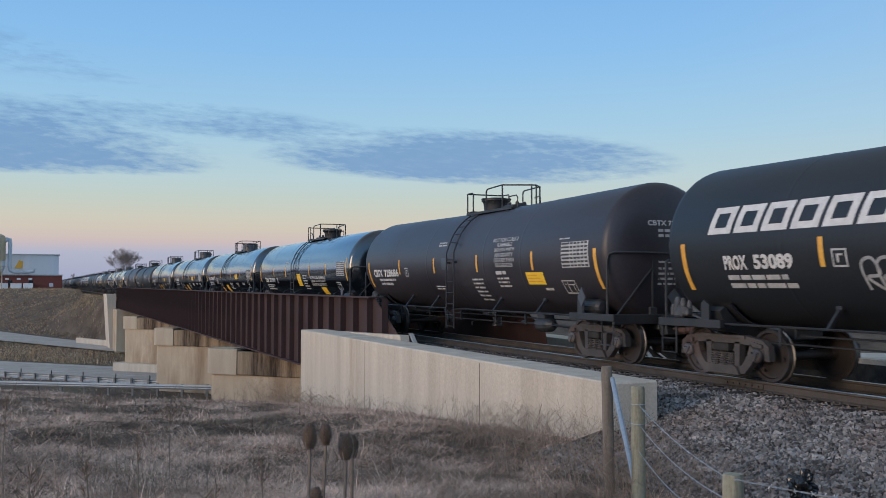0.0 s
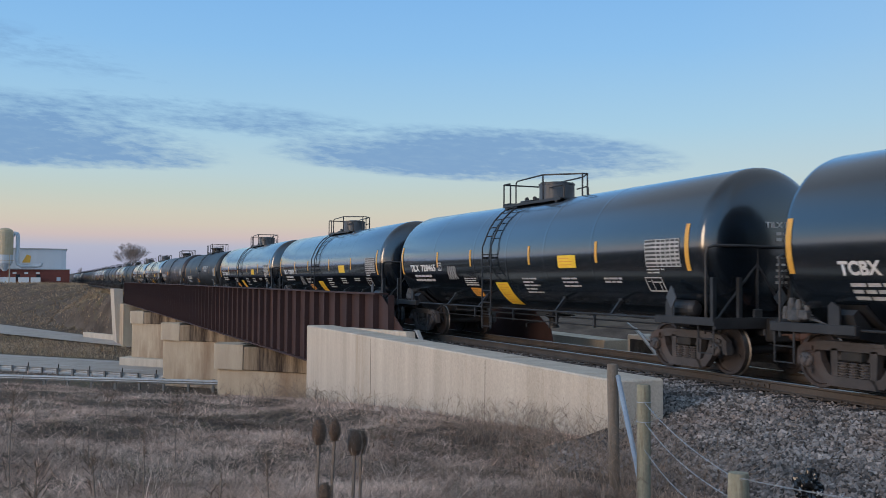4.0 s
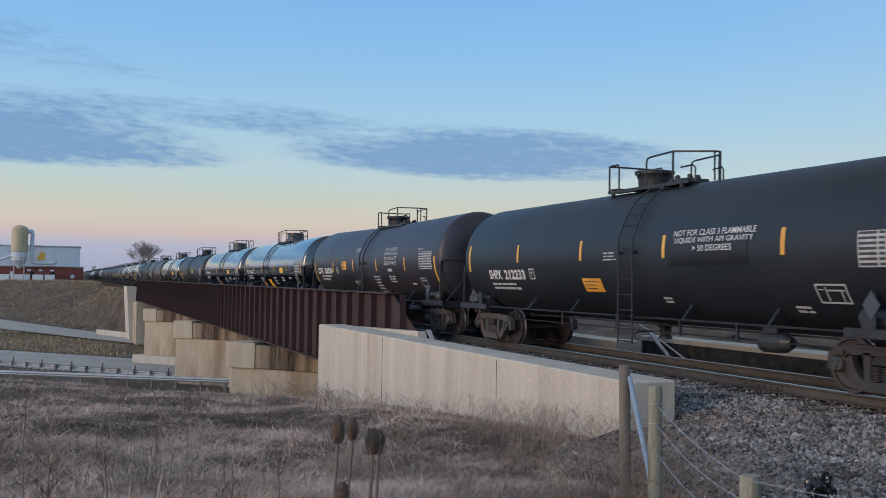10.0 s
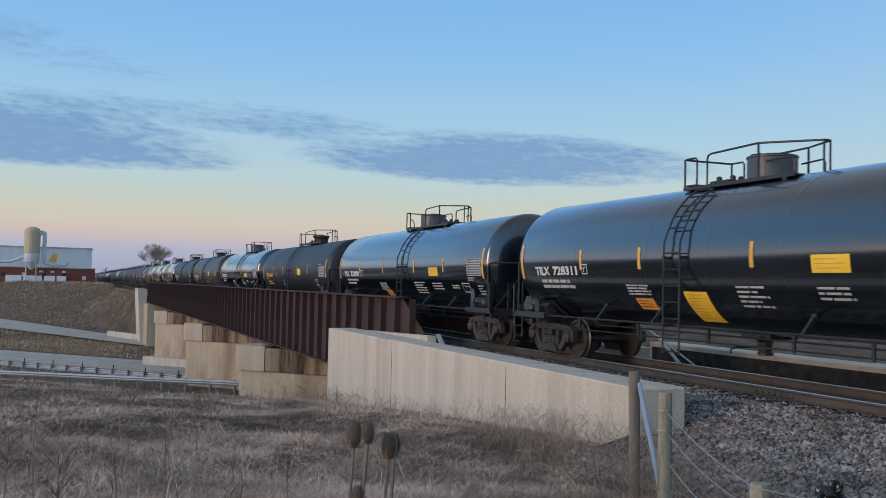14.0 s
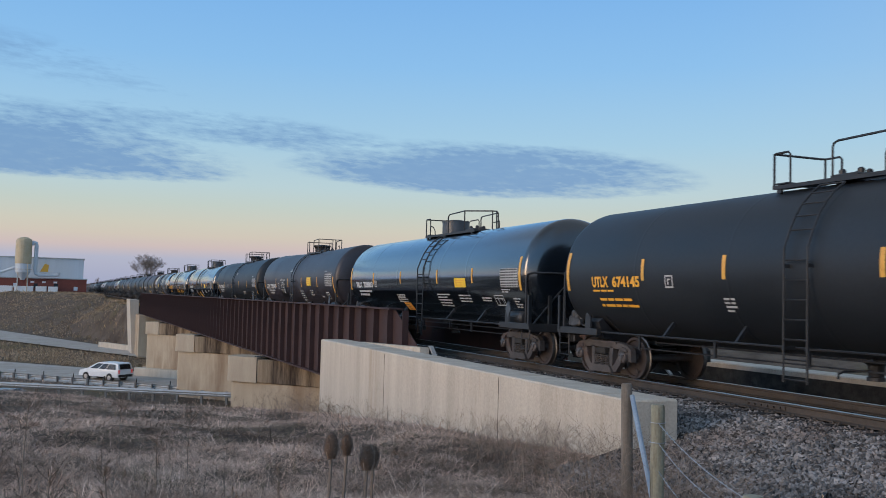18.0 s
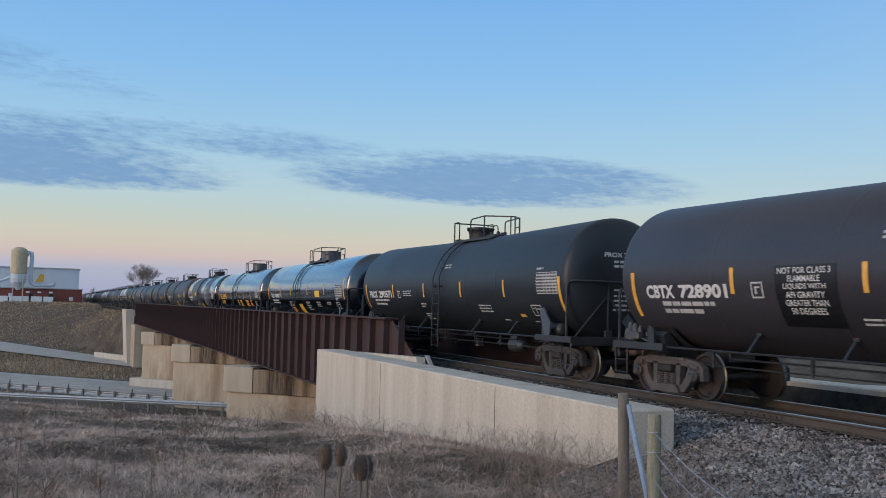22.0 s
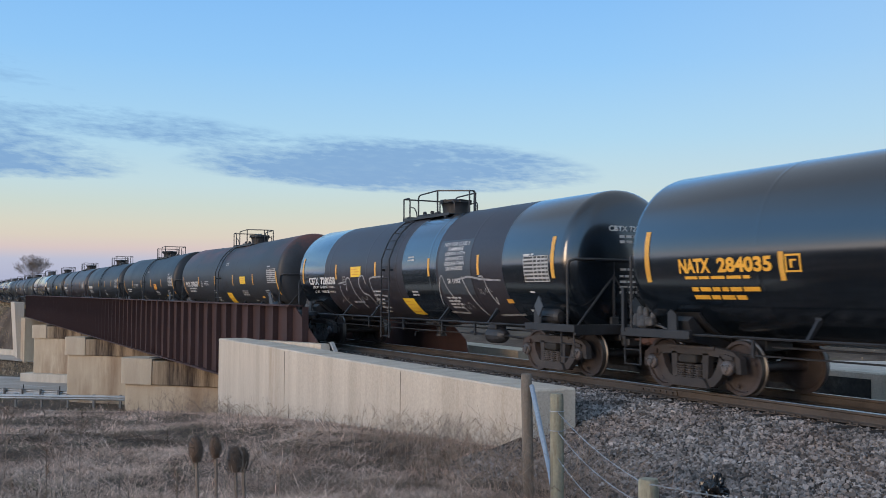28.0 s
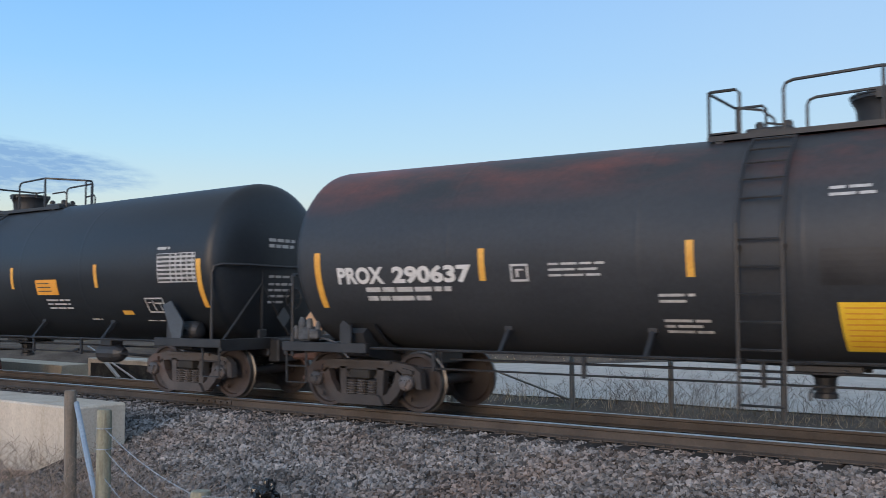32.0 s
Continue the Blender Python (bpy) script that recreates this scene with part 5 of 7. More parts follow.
        part("headlight", bm, LAMP_WHITE if lights == "head" else ALLOY, v)
        for wx in (-L * 0.29, L * 0.31):
            bm = bmesh.new()
            wr = 0.41 if kind in ("pickup", "topper", "suv") else 0.34
            lathe(bm, [(wr - 0.13, s * (W_ / 2 - 0.22)), (wr - 0.02, s * (W_ / 2 - 0.22)), (wr, s * (W_ / 2 - 0.1)), (wr - 0.02, s * (W_ / 2 + 0.02)), (wr - 0.13, s * (W_ / 2 + 0.025))], 20, "y", (wx, 0, wr))
            wh = part("tyre", bm, RUBBER, v)
            bm = bmesh.new()
            lathe(bm, [(0.0, s * (W_ / 2 + 0.001)), (wr + 0.07, s * (W_ / 2 + 0.006)), (wr + 0.07, s * (W_ / 2 - 0.3))], 20, "y", (wx, 0, wr + 0.02))
            part("wheel_well", bm, RUBBER, v)
            bm = bmesh.new()
            lathe(bm, [(0.0, s * (W_ / 2 + 0.01)), (0.08, s * (W_ / 2 + 0.015)), (wr - 0.14, s * (W_ / 2 + 0.03)), (wr - 0.125, s * (W_ / 2 + 0.03))], 16, "y", (wx, 0, wr))
            part("rim", bm, ALLOY, wh)
    bm = bmesh.new()
    box(bm, prof[0][0] - 0.06, prof[0][0] + 0.1, -W_ * 0.46, W_ * 0.46, 0.42, 0.66, 0.03)
    part("bumper", bm, STEEL_DARK, v)
    far = c > 55
    wx, wy = (UX, UY) if far else (VX, VY)
    ang = math.degrees(math.atan2(wy, wx)) + (0 if speed > 0 else 180)
    x0, y0 = hw(u0, c)

    def spot(t):
        d = speed * (t - t0)
        return pose(x0 + wx * d, y0 + wy * d, -7.16 if far else -6.37, 0, 0, ang)
    v.matrix_basis = spot(0)
    vehicles.append((v, spot(0.0), spot(32.0)))


vehicle("sedan", DARK_PAINT, "black sedan driving on the highway", 70.0, 0.6, 74.8, 36.0)
vehicle("topper", WHITE_PAINT, "white pickup truck with a canopy on the highway", 70.0, 6.0, 70.1, 37.0)
vehicle("suv", DARK_PAINT, "black sport utility car driving on the highway", 70.0, 13.0, 66.2, 37.5)
vehicle("van", WHITE_PAINT, "white minivan driving on the highway", 68.0, 18.1, 73.0, 38.0)
vehicle("suv", TAN_PAINT, "pale champagne sport utility car on the highway", 69.0, 21.2, 67.9, 35.0)
vehicle("pickup", BLUE_GREY_PAINT, "blue-grey pickup truck with headlights lit", 47.0, 21.5, 45.7, -31.5, "head")
vehicle("sedan", BLUE_GREY_PAINT, "blue-grey car half hidden behind the grassy crest", 44.0, 12.1, 45.9, -33.0)
vehicle("sedan", BLUE_GREY_PAINT, "blue-grey sedan on the near carriageway", 44.0, 18.2, 45.4, -31.5)

# ---------------------------------------------------------------- the train
SPEED = 9.6                     # metres a second, towards -y
CAR_L = 17.8
HALF = CAR_L / 2
ZC, R_T = 2.36, 1.5             # axis height and radius of a tank
# where the coupling behind each car stands at the start
GAPS = {0: 15.53, 1: 33.4, 4: 86.53, 5: 104.25, 7: 139.75, 11: 210.9, 12: 228.95, 13: 247.05, 15: 283.0, 16: 300.75, 17: 318.75, 53: 318.75 + 36 * 17.8}
gap_keys = sorted(GAPS)
GAP = [float(np.interp(k, gap_keys, [GAPS[q] for q in gap_keys])) for k in range(54)]

TANK_GLOSS = surface("gloss_black_paint", (0.0035, 0.0062, 0.0100), (0.0055, 0.0092, 0.0145), 0.19, 0.5, 3.0, 0.02, spec=0.7, stretch=(1, 0.4, 1))
gloss = TANK_GLOSS.node_tree.nodes["Principled BSDF"].inputs          # clear coat over the black
gloss["Coat Weight"].default_value, gloss["Coat Roughness"].default_value, gloss["Coat IOR"].default_value = 1.0, 0.13, 1.55
TANK_BROWN = surface("weathered_brown_black_paint", (0.0262, 0.0240, 0.0295), (0.039, 0.0352, 0.0420), 0.42, 0.6, 14.0, 0.03, spec=0.45, stretch=(1, 0.5, 1))
TANK_SLATE = surface("weathered_slate_black_paint", (0.0115, 0.0145, 0.0185), (0.019, 0.0225, 0.027), 0.46, 0.6, 14.0, 0.03, spec=0.4, stretch=(1, 0.5, 1))
TANK_RUSTY = surface("rust_bloomed_black_paint", (0.026, 0.029, 0.034), (0.038, 0.041, 0.046), 0.5, 0.8, 14.0, 0.03, spec=0.4, third=(0.20, 0.058, 0.042), third_at=(0.40, 0.6), stretch=(1, 0.4, 1.3), crown=(3.0, 3.6))
PATCH_GREY = surface("grey_repaint", (0.045, 0.055, 0.068), (0.06, 0.07, 0.082), 0.4, 1.0, 20.0, 0.02)
BLACK_PATCH = surface("fresh_black_paint", (0.004, 0.004, 0.005), (0.007, 0.007, 0.008), 0.4, 1.0, 20.0, 0.02)
FRAME_BLACK = surface("sooty_black_steel", (0.013, 0.0138, 0.0158), (0.028, 0.0285, 0.031), 0.5, 2.0, 30.0, 0.08)
TRUCK_STEEL = surface("dusty_cast_steel", (0.036, 0.032, 0.031), (0.068, 0.059, 0.056), 0.75, 2.5, 35.0, 0.25, third=(0.062, 0.037, 0.029), third_at=(0.52, 0.68), rand=0.45)
WHEEL_STEEL = surface("brown_wheel_steel", (0.024, 0.0185, 0.0175), (0.045, 0.034, 0.031), 0.6, 2.5, 35.0, 0.15, rand=0.35)
WHEEL_RIM = surface("bright_wheel_tread", (0.10, 0.093, 0.088), (0.16, 0.15, 0.14), 0.45, 3.0, 40.0, 0.05, metal=0.8)
CAP_BLUE = surface("worn_bearing_cap", (0.050, 0.060, 0.072), (0.088, 0.066, 0.055), 0.55, 4.0, 40.0, 0.1, rand=0.5)
VALVE_GREY = surface("grey_cast_valve", (0.04, 0.042, 0.046), (0.10, 0.10, 0.102), 0.6, 8.0, 40.0, 0.1)
COUPLER = surface("rusty_cast_coupler", (0.085, 0.042, 0.032), (0.055, 0.035, 0.03), 0.85, 5.0, 40.0, 0.3)
WHITE = surface("white_stencil_paint", (0.52, 0.51, 0.49), (0.62, 0.61, 0.59), 0.6, 6.0, 60.0, 0.0)
DULL_WHITE = surface("worn_white_paint", (0.34, 0.34, 0.335), (0.50, 0.49, 0.475), 0.65, 7.0, 60.0, 0.0)
STRIPE = surface("amber_reflective_tape", (0.62, 0.30, 0.045), (0.74, 0.40, 0.07), 0.45, 5.0, 40.0, 0.0)
YELLOW = surface("yellow_panel_paint", (0.80, 0.50, 0.03), (0.86, 0.56, 0.05), 0.5, 5.0, 40.0, 0.0)
ORANGE = surface("orange_panel_paint", (0.68, 0.29, 0.03), (0.74, 0.34, 0.05), 0.5, 5.0, 40.0, 0.0)
INK = surface("dark_print", (0.03, 0.03, 0.03), (0.05, 0.05, 0.05), 0.6, 9.0, 60.0, 0.0)
AMBER_TEXT = surface("amber_stencil_paint", (0.75, 0.36, 0.03), (0.82, 0.42, 0.05), 0.6, 6.0, 60.0, 0.0)
CHALK = surface("sprayed_grey_paint", (0.20, 0.20, 0.205), (0.36, 0.36, 0.36), 0.7, 5.0, 50.0, 0.0)


SHAPE = {"rise": 0.0, "base": 0.0}      # how far a tank's ends stand above its waist, and the whole tank above the usual height


def lifted(y):
    return SHAPE["base"] + SHAPE["rise"] * abs(y) / HALF


def wrap(dy, z, lift=0.006):
    """A point of the near flank: metres behind the rear coupling, height."""
    up = lifted(HALF - dy)
    s = max(-0.999, min(0.999, (z - ZC - up) / R_T))
    c = math.sqrt(1 - s * s)
    return (-(R_T + lift) * c, HALF - dy, ZC + up + (R_T + lift) * s)


def rect(bm, a, b, lo, hi, lift=0.006, n=4, slant=0.0):
    """A flat patch that follows the tank's curve, from a to b along it."""
    prev = None
    for i in range(n + 1):
        z = lo + (hi - lo) * i / n
        sl = slant * i / n
        row = (bm.verts.new(wrap(a + sl, z, lift)), bm.verts.new(wrap(b + sl, z, lift)))
        if prev:
            bm.faces.new((prev[0], prev[1], row[1], row[0]))
        prev = row


def decal(name, rects, material, parent, label="", lift=0.006):
    bm = bmesh.new()
    for r in rects:
        rect(bm, *r[:4], lift=lift, slant=r[4] if len(r) > 4 else 0.0, n=max(4, int((r[3] - r[2]) / 0.06)) if r[3] - r[2] > 0.15 else 1)
    return part(name, bm, material, parent, label)


def text_mesh(text, bold):
    cu = bpy.data.curves.new("letters", "FONT")
    cu.body, cu.offset, cu.resolution_u = text, bold, 3
    tmp = bpy.data.objects.new("letters", cu)
    scene.collection.objects.link(tmp)
    me = bpy.data.meshes.new_from_object(tmp)
    bpy.data.objects.remove(tmp)
    bpy.data.curves.remove(cu)
    me.materials.clear()
    return me


def lettering(text, a, b, lo, hi, material, parent, label="", bold=0.018, lift=0.008):
    me = text_mesh(text, bold)
    xs = [v.co.x for v in me.vertices]
    ys = [v.co.y for v in me.vertices]
    x0, x1, y0, y1 = min(xs), max(xs), min(ys), max(ys)
    for v in me.vertices:
        v.co = wrap(a + (b - a) * (v.co.x - x0) / (x1 - x0), lo + (hi - lo) * (v.co.y - y0) / (y1 - y0), lift)
    return part("lettering", me, material, parent, label)


def stroke(bm, pts, w=0.035, lift=0.007):
    """A sprayed line over the flank through (along, height) points, smoothed."""
    P = []
    for i in range(len(pts) - 1):
        p0, p1, p2, p3 = pts[max(i - 1, 0)], pts[i], pts[i + 1], pts[min(i + 2, len(pts) - 1)]
        for k in range(6):
            t = k / 6
            P.append(tuple(0.5 * ((2 * p1[j]) + (p2[j] - p0[j]) * t + (2 * p0[j] - 5 * p1[j] + 4 * p2[j] - p3[j]) * t * t + (3 * p1[j] - p0[j] - 3 * p2[j] + p3[j]) * t ** 3) for j in (0, 1)))
    P.append(pts[-1])
    prev = None
    for i, p in enumerate(P):
        q, r = P[max(i - 1, 0)], P[min(i + 1, len(P) - 1)]
        d = Vector((r[0] - q[0], r[1] - q[1]))
        if d.length < 1e-6:
            continue
        d.normalize()
        n = Vector((-d.y, d.x)) * w / 2
        row = (bm.verts.new(wrap(p[0] - n.x, p[1] - n.y, lift)), bm.verts.new(wrap(p[0] + n.x, p[1] + n.y, lift)))
        if prev:
            bm.faces.new((prev[0], prev[1], row[1], row[0]))
        prev = row


HEAD = [(0.0, 0.0), (0.5, 0.02), (0.9, 0.06), (1.15, 0.11), (1.32, 0.17), (1.43, 0.24), (1.485, 0.32), (R_T, 0.42)]
END = 0.78                       # from the coupling line to the tip of the tank's head


def tank_mesh(cuts=(), n=56):
    """Closed tank; cuts: (metres from the rear coupling, paint slot from there on)."""
    bm = bmesh.new()
    prof = [(r, HALF - END - d, 0) for r, d in HEAD]
    mids = sorted({round(x, 3) for x, _ in cuts} | {4.0, 6.9, 8.9, 10.9, 13.0})
    for x in mids:
        prof += [(R_T + d, HALF - x + q, 0) for q, d in ((0.07, 0), (0.02, 0), (0, 0.004), (-0.02, 0), (-0.07, 0))]
    prof += [(r, -HALF + END + d, 0) for r, d in reversed(HEAD)]
    rings = []
    for r, y, _ in prof:
        if r < 1e-4:
            rings.append([bm.verts.new((0, y, ZC + lifted(y)))])
        else:
            rings.append([bm.verts.new((r * math.cos(2 * math.pi * k / n), y, ZC + lifted(y) + r * math.sin(2 * math.pi * k / n))) for k in range(n)])
    for a, b in zip(rings, rings[1:]):
        mid = HALF - (a[0].co.y + b[0].co.y) / 2
        slot = 0
        for x, s in cuts:
            if mid > x:
                slot = s
        for k in range(n):
            j = (k + 1) % n
            if len(a) == 1:
                f = bm.faces.new((a[0], b[j], b[k]))
            elif len(b) == 1:
                f = bm.faces.new((a[k], a[j], b[0]))
            else:
                f = bm.faces.new((a[k], a[j], b[j], b[k]))
            f.material_index = slot
    bmesh.ops.recalc_face_normals(bm, faces=bm.faces[:])
    me = mesh_of(bm, "tank")
    me.shade_smooth()
    return me


# ---- meshes that all cars share
def side_frame_mesh():
    """Cast side frame: deep top chord, pedestal ends, two tapering windows, spring seat."""
    bm = bmesh.new()
    x0, x1 = -0.065, 0.065
    right = [(0.6, 0.785), (1.0, 0.735), (1.15, 0.63), (1.17, 0.38), (1.065, 0.38), (1.045, 0.565), (0.79, 0.57), (0.70, 0.63), (0.42, 0.648)]
    prism(bm, right + [(-a, b) for a, b in reversed(right)], x0, x1)
    for s in (-1, 1):
        prism(bm, [(s * 0.70, 0.67), (s * 0.80, 0.60), (s * 0.83, 0.45), (s * 0.72, 0.28), (s * 0.56, 0.13), (s * 0.36, 0.10), (s * 0.36, 0.22), (s * 0.50, 0.28), (s * 0.63, 0.45)], x0, x1)
        prism(bm, [(s * 0.31, 0.68), (s * 0.45, 0.68), (s * 0.43, 0.30), (s * 0.42, 0.22), (s * 0.31, 0.22)], x0, x1)
        prism(bm, [(s * 0.80, 0.70), (s * 1.03, 0.655), (s * 1.03, 0.60), (s * 0.80, 0.62)], x0 - 0.045, x0 + 0.02)
        box(bm, x0 - 0.03, x1 + 0.03, s * 0.914 - 0.12, s * 0.914 + 0.12, 0.40, 0.60, 0.03)
        prism(bm, [(s * 0.33, 0.62), (s * 0.30, 0.62), (s * 0.24, 0.51), (s * 0.33, 0.51)], x0 + 0.02, x1)
    prism(bm, [(-0.48, 0.10), (0.48, 0.10), (0.42, 0.20), (0.36, 0.255), (-0.36, 0.255), (-0.42, 0.20)], x0 - 0.06, x1 + 0.06)
    prism(bm, [(-0.60, 0.795), (0.60, 0.795), (0.60, 0.745), (-0.60, 0.745)], x0 - 0.03, x1 + 0.03)
    return mesh_of(bm, "side_frame")


def spring_mesh():
    bm = bmesh.new()
    for y in (-0.205, 0.0, 0.205):
        prof = []
        for i in range(6):
            z = 0.255 + i * 0.04
            prof += [(0.062, z), (0.092, z + 0.008), (0.092, z + 0.022), (0.062, z + 0.03)]
        lathe(bm, prof, 10, "z", (-0.04, y, 0))
    return mesh_of(bm, "spring_nest")


def wheelset_mesh():
    bm = bmesh.new()
    for s in (-1, 1):
        lathe(bm, [(0.0, s * 0.83), (0.10, s * 0.83), (0.12, s * 0.77), (0.30, s * 0.735), (0.385, s * 0.76), (0.40, s * 0.80), (0.455, s * 0.80), (0.46, s * 0.71), (0.488, s * 0.695), (0.488, s * 0.672), (0.42, s * 0.67), (0.385, s * 0.70), (0.12, s * 0.68), (0.09, s * 0.60)], 36, "x")
    lathe(bm, [(0.085, -0.68), (0.085, 0.68)], 12, "x")
    for f in bm.faces:
        c = f.calc_center_median()
        r = math.hypot(c.y, c.z)
        f.material_index = 1 if 0.43 < r < 0.487 and (0.695 < abs(c.x) < 0.79) else 0
    for s in (-1, 1):
        for k in range(3):                 # lugs and chalk marks turn with the wheel
            a = 2 * math.pi * k / 3 + s
            box(bm, s * 0.80, s * 0.806, 0.3 * math.cos(a) - 0.03, 0.3 * math.cos(a) + 0.03, 0.3 * math.sin(a) - 0.03, 0.3 * math.sin(a) + 0.03)
    me = mesh_of(bm, "wheelset")
    me.materials.append(WHEEL_STEEL)
    me.materials.append(WHEEL_RIM)
    me.set_sharp_from_angle(angle=radians(35))
    return me


def cap_mesh():
    bm = bmesh.new()
    lathe(bm, [(0.125, 0.0), (0.125, -0.05), (0.105, -0.075), (0.055, -0.08), (0.05, -0.10), (0.0, -0.10)], 16, "x")
    for k in range(3):
        a = 2 * math.pi * k / 3 + 0.5
        lathe(bm, [(0.02, -0.06), (0.02, -0.105)], 6, "x", (0, 0.082 * math.cos(a), 0.082 * math.sin(a)))
    return mesh_of(bm, "bearing_cap")


def bolster_mesh():
    bm = bmesh.new()
    box(bm, -1.12, 1.12, -0.2, 0.2, 0.50, 0.645, 0.02)
    box(bm, -0.4, 0.4, -0.3, 0.3, 0.64, 0.74, 0.02)
    for s in (-1, 1):
        box(bm, -0.85, 0.85, s * 0.38 - 0.04, s * 0.38 + 0.04, 0.34, 0.42)
    return mesh_of(bm, "truck")


def coupler_mesh():
    """At the rear end, pointing to +y from the striker."""
    bm = bmesh.new()
    box(bm, -0.11, 0.11, HALF - 0.95, HALF - 0.25, 0.74, 0.94, 0.02)
    box(bm, -0.19, 0.19, HALF - 0.30, HALF - 0.02, 0.68, 1.0, 0.04)
    box(bm, -0.22, -0.06, HALF - 0.10, HALF + 0.06, 0.70, 0.98, 0.04)
    tube(bm, [(-0.26, HALF - 0.5, 0.72), (-0.28, HALF - 0.3, 0.45), (-0.2, HALF - 0.05, 0.36), (-0.1, HALF + 0.05, 0.38)], 0.03, 6)
    return mesh_of(bm, "coupler")


def sill_mesh():
    bm = bmesh.new()
    box(bm, -0.32, 0.32, HALF - 3.1, HALF - 0.75, 0.72, 1.0, 0.02)
    box(bm, -0.27, 0.27, HALF - 0.8, HALF - 0.55, 0.62, 1.05, 0.03)
    prism(bm, [(-1.3, 1.22), (-1.2, 1.30), (-0.9, 1.02), (0.9, 1.02), (1.2, 1.30), (1.3, 1.22), (1.15, 0.86), (0.5, 0.74), (-0.5, 0.74), (-1.15, 0.86)], HALF - 2.30, HALF - 1.84, "y")
    return mesh_of(bm, "draft_sill")


def end_platform_mesh():
    bm = bmesh.new()
    box(bm, -1.45, 1.45, HALF - 1.35, HALF - 0.78, 0.97, 1.03)
    box(bm, -1.48, -1.36, HALF - 2.5, HALF - 0.74, 0.92, 1.07, 0.01)
    box(bm, 1.36, 1.48, HALF - 2.5, HALF - 0.74, 0.92, 1.07, 0.01)
    box(bm, -1.45, 1.45, HALF - 0.80, HALF - 0.74, 0.86, 1.07, 0.01)
    return mesh_of(bm, "end_platform")


def end_rail_mesh():
    bm = bmesh.new()
    y = HALF - 1.0
    tube(bm, [(-1.44, y, 1.05), (-1.44, y, 2.22), (-1.42, y + 0.03, 2.34), (-1.32, y + 0.10, 2.38), (-0.9, y + 0.26, 2.38), (0.0, y + 0.34, 2.36), (0.9, y + 0.26, 2.38), (1.32, y + 0.10, 2.38), (1.42, y + 0.03, 2.34), (1.44, y, 2.22), (1.44, y, 1.05)], 0.028, 6)
    return mesh_of(bm, "end_rail")


def end_brace_mesh():
    """Slanting braces and a cross bar before the front head, from the platform to the end rail."""
    bm = bmesh.new()
    y = -HALF + 0.86
    rod(bm, (-1.30, y, 1.05), (-0.42, y - 0.04, 2.05), 0.026, 6)
    rod(bm, (-0.42, y - 0.04, 2.36), (-0.42, y - 0.04, 1.05), 0.026, 6)
    rod(bm, (-0.42, y - 0.04, 2.05), (0.30, y - 0.02, 1.10), 0.026, 6)
    box(bm, -0.52, -0.32, y - 0.08, y - 0.02, 1.05, 1.22, 0.015)
    tube(bm, [(0.34 + 0.20 * math.cos(q), y - 0.10, 1.78 + 0.20 * math.sin(q)) for q in (2 * math.pi * k / 18 for k in range(19))], 0.014, 5)
    for k in range(4):
        a = k * math.pi / 4
        rod(bm, (0.34 - 0.19 * math.cos(a), y - 0.10, 1.78 - 0.19 * math.sin(a)), (0.34 + 0.19 * math.cos(a), y - 0.10, 1.78 + 0.19 * math.sin(a)), 0.012, 5)
    return mesh_of(bm, "end_brace")


def angle_post_mesh():
    bm = bmesh.new()
    box(bm, -0.06, 0.06, -0.012, 0.012, 0, 0.80)
    box(bm, -0.06, -0.036, -0.06, 0.012, 0, 0.80)
    return mesh_of(bm, "angle_post")


def stirrup_mesh():
    bm = bmesh.new()
    for x in (-1.44,):
        tube(bm, [(x, HALF - 0.82, 0.95), (x, HALF - 0.82, 0.42), (x, HALF - 1.24, 0.42), (x, HALF - 1.24, 0.95)], 0.02, 5)
        rod(bm, (x, HALF - 0.82, 0.68), (x, HALF - 1.24, 0.68), 0.016, 5)
    return mesh_of(bm, "step_stirrup")


def head_placard_mesh():
    bm = bmesh.new()
    prism(bm, [(0.13, 1.62), (-0.04, 1.43), (0.13, 1.24), (0.30, 1.43)], -HALF + END + 0.02, -HALF + END + 0.035, "y")
    return mesh_of(bm, "placard_holder")


def pipe_mesh():
    bm = bmesh.new()
    tube(bm, [(-1.36, HALF - 2.3, 1.0), (-1.36, -HALF + 2.3, 1.0)], 0.022, 6)
    return mesh_of(bm, "side_handrail")


def bracket_mesh():
    bm = bmesh.new()
    prism(bm, [(-1.38, 0.98), (-1.32, 0.98), (-0.98, 1.33), (-1.06, 1.37)], -0.03, 0.03, "y")
    box(bm, -1.10, -0.96, -0.06, 0.06, 1.30, 1.36)
    return mesh_of(bm, "rail_bracket")


def rod_mesh():
    bm = bmesh.new()
    tube(bm, [(-0.95, HALF - 2.9, 0.70), (-0.95, -HALF + 3.2, 0.70)], 0.016, 5)
    for y in (5.5, 3.0, 0.6, -1.7, -3.4):
        box(bm, -0.97, -0.93, y - 0.03, y + 0.03, 0.66, 1.0)
    tube(bm, [(-0.5, HALF - 3.4, 0.82), (-0.5, -HALF + 3.4, 0.82)], 0.02, 5)
    return mesh_of(bm, "brake_rod")


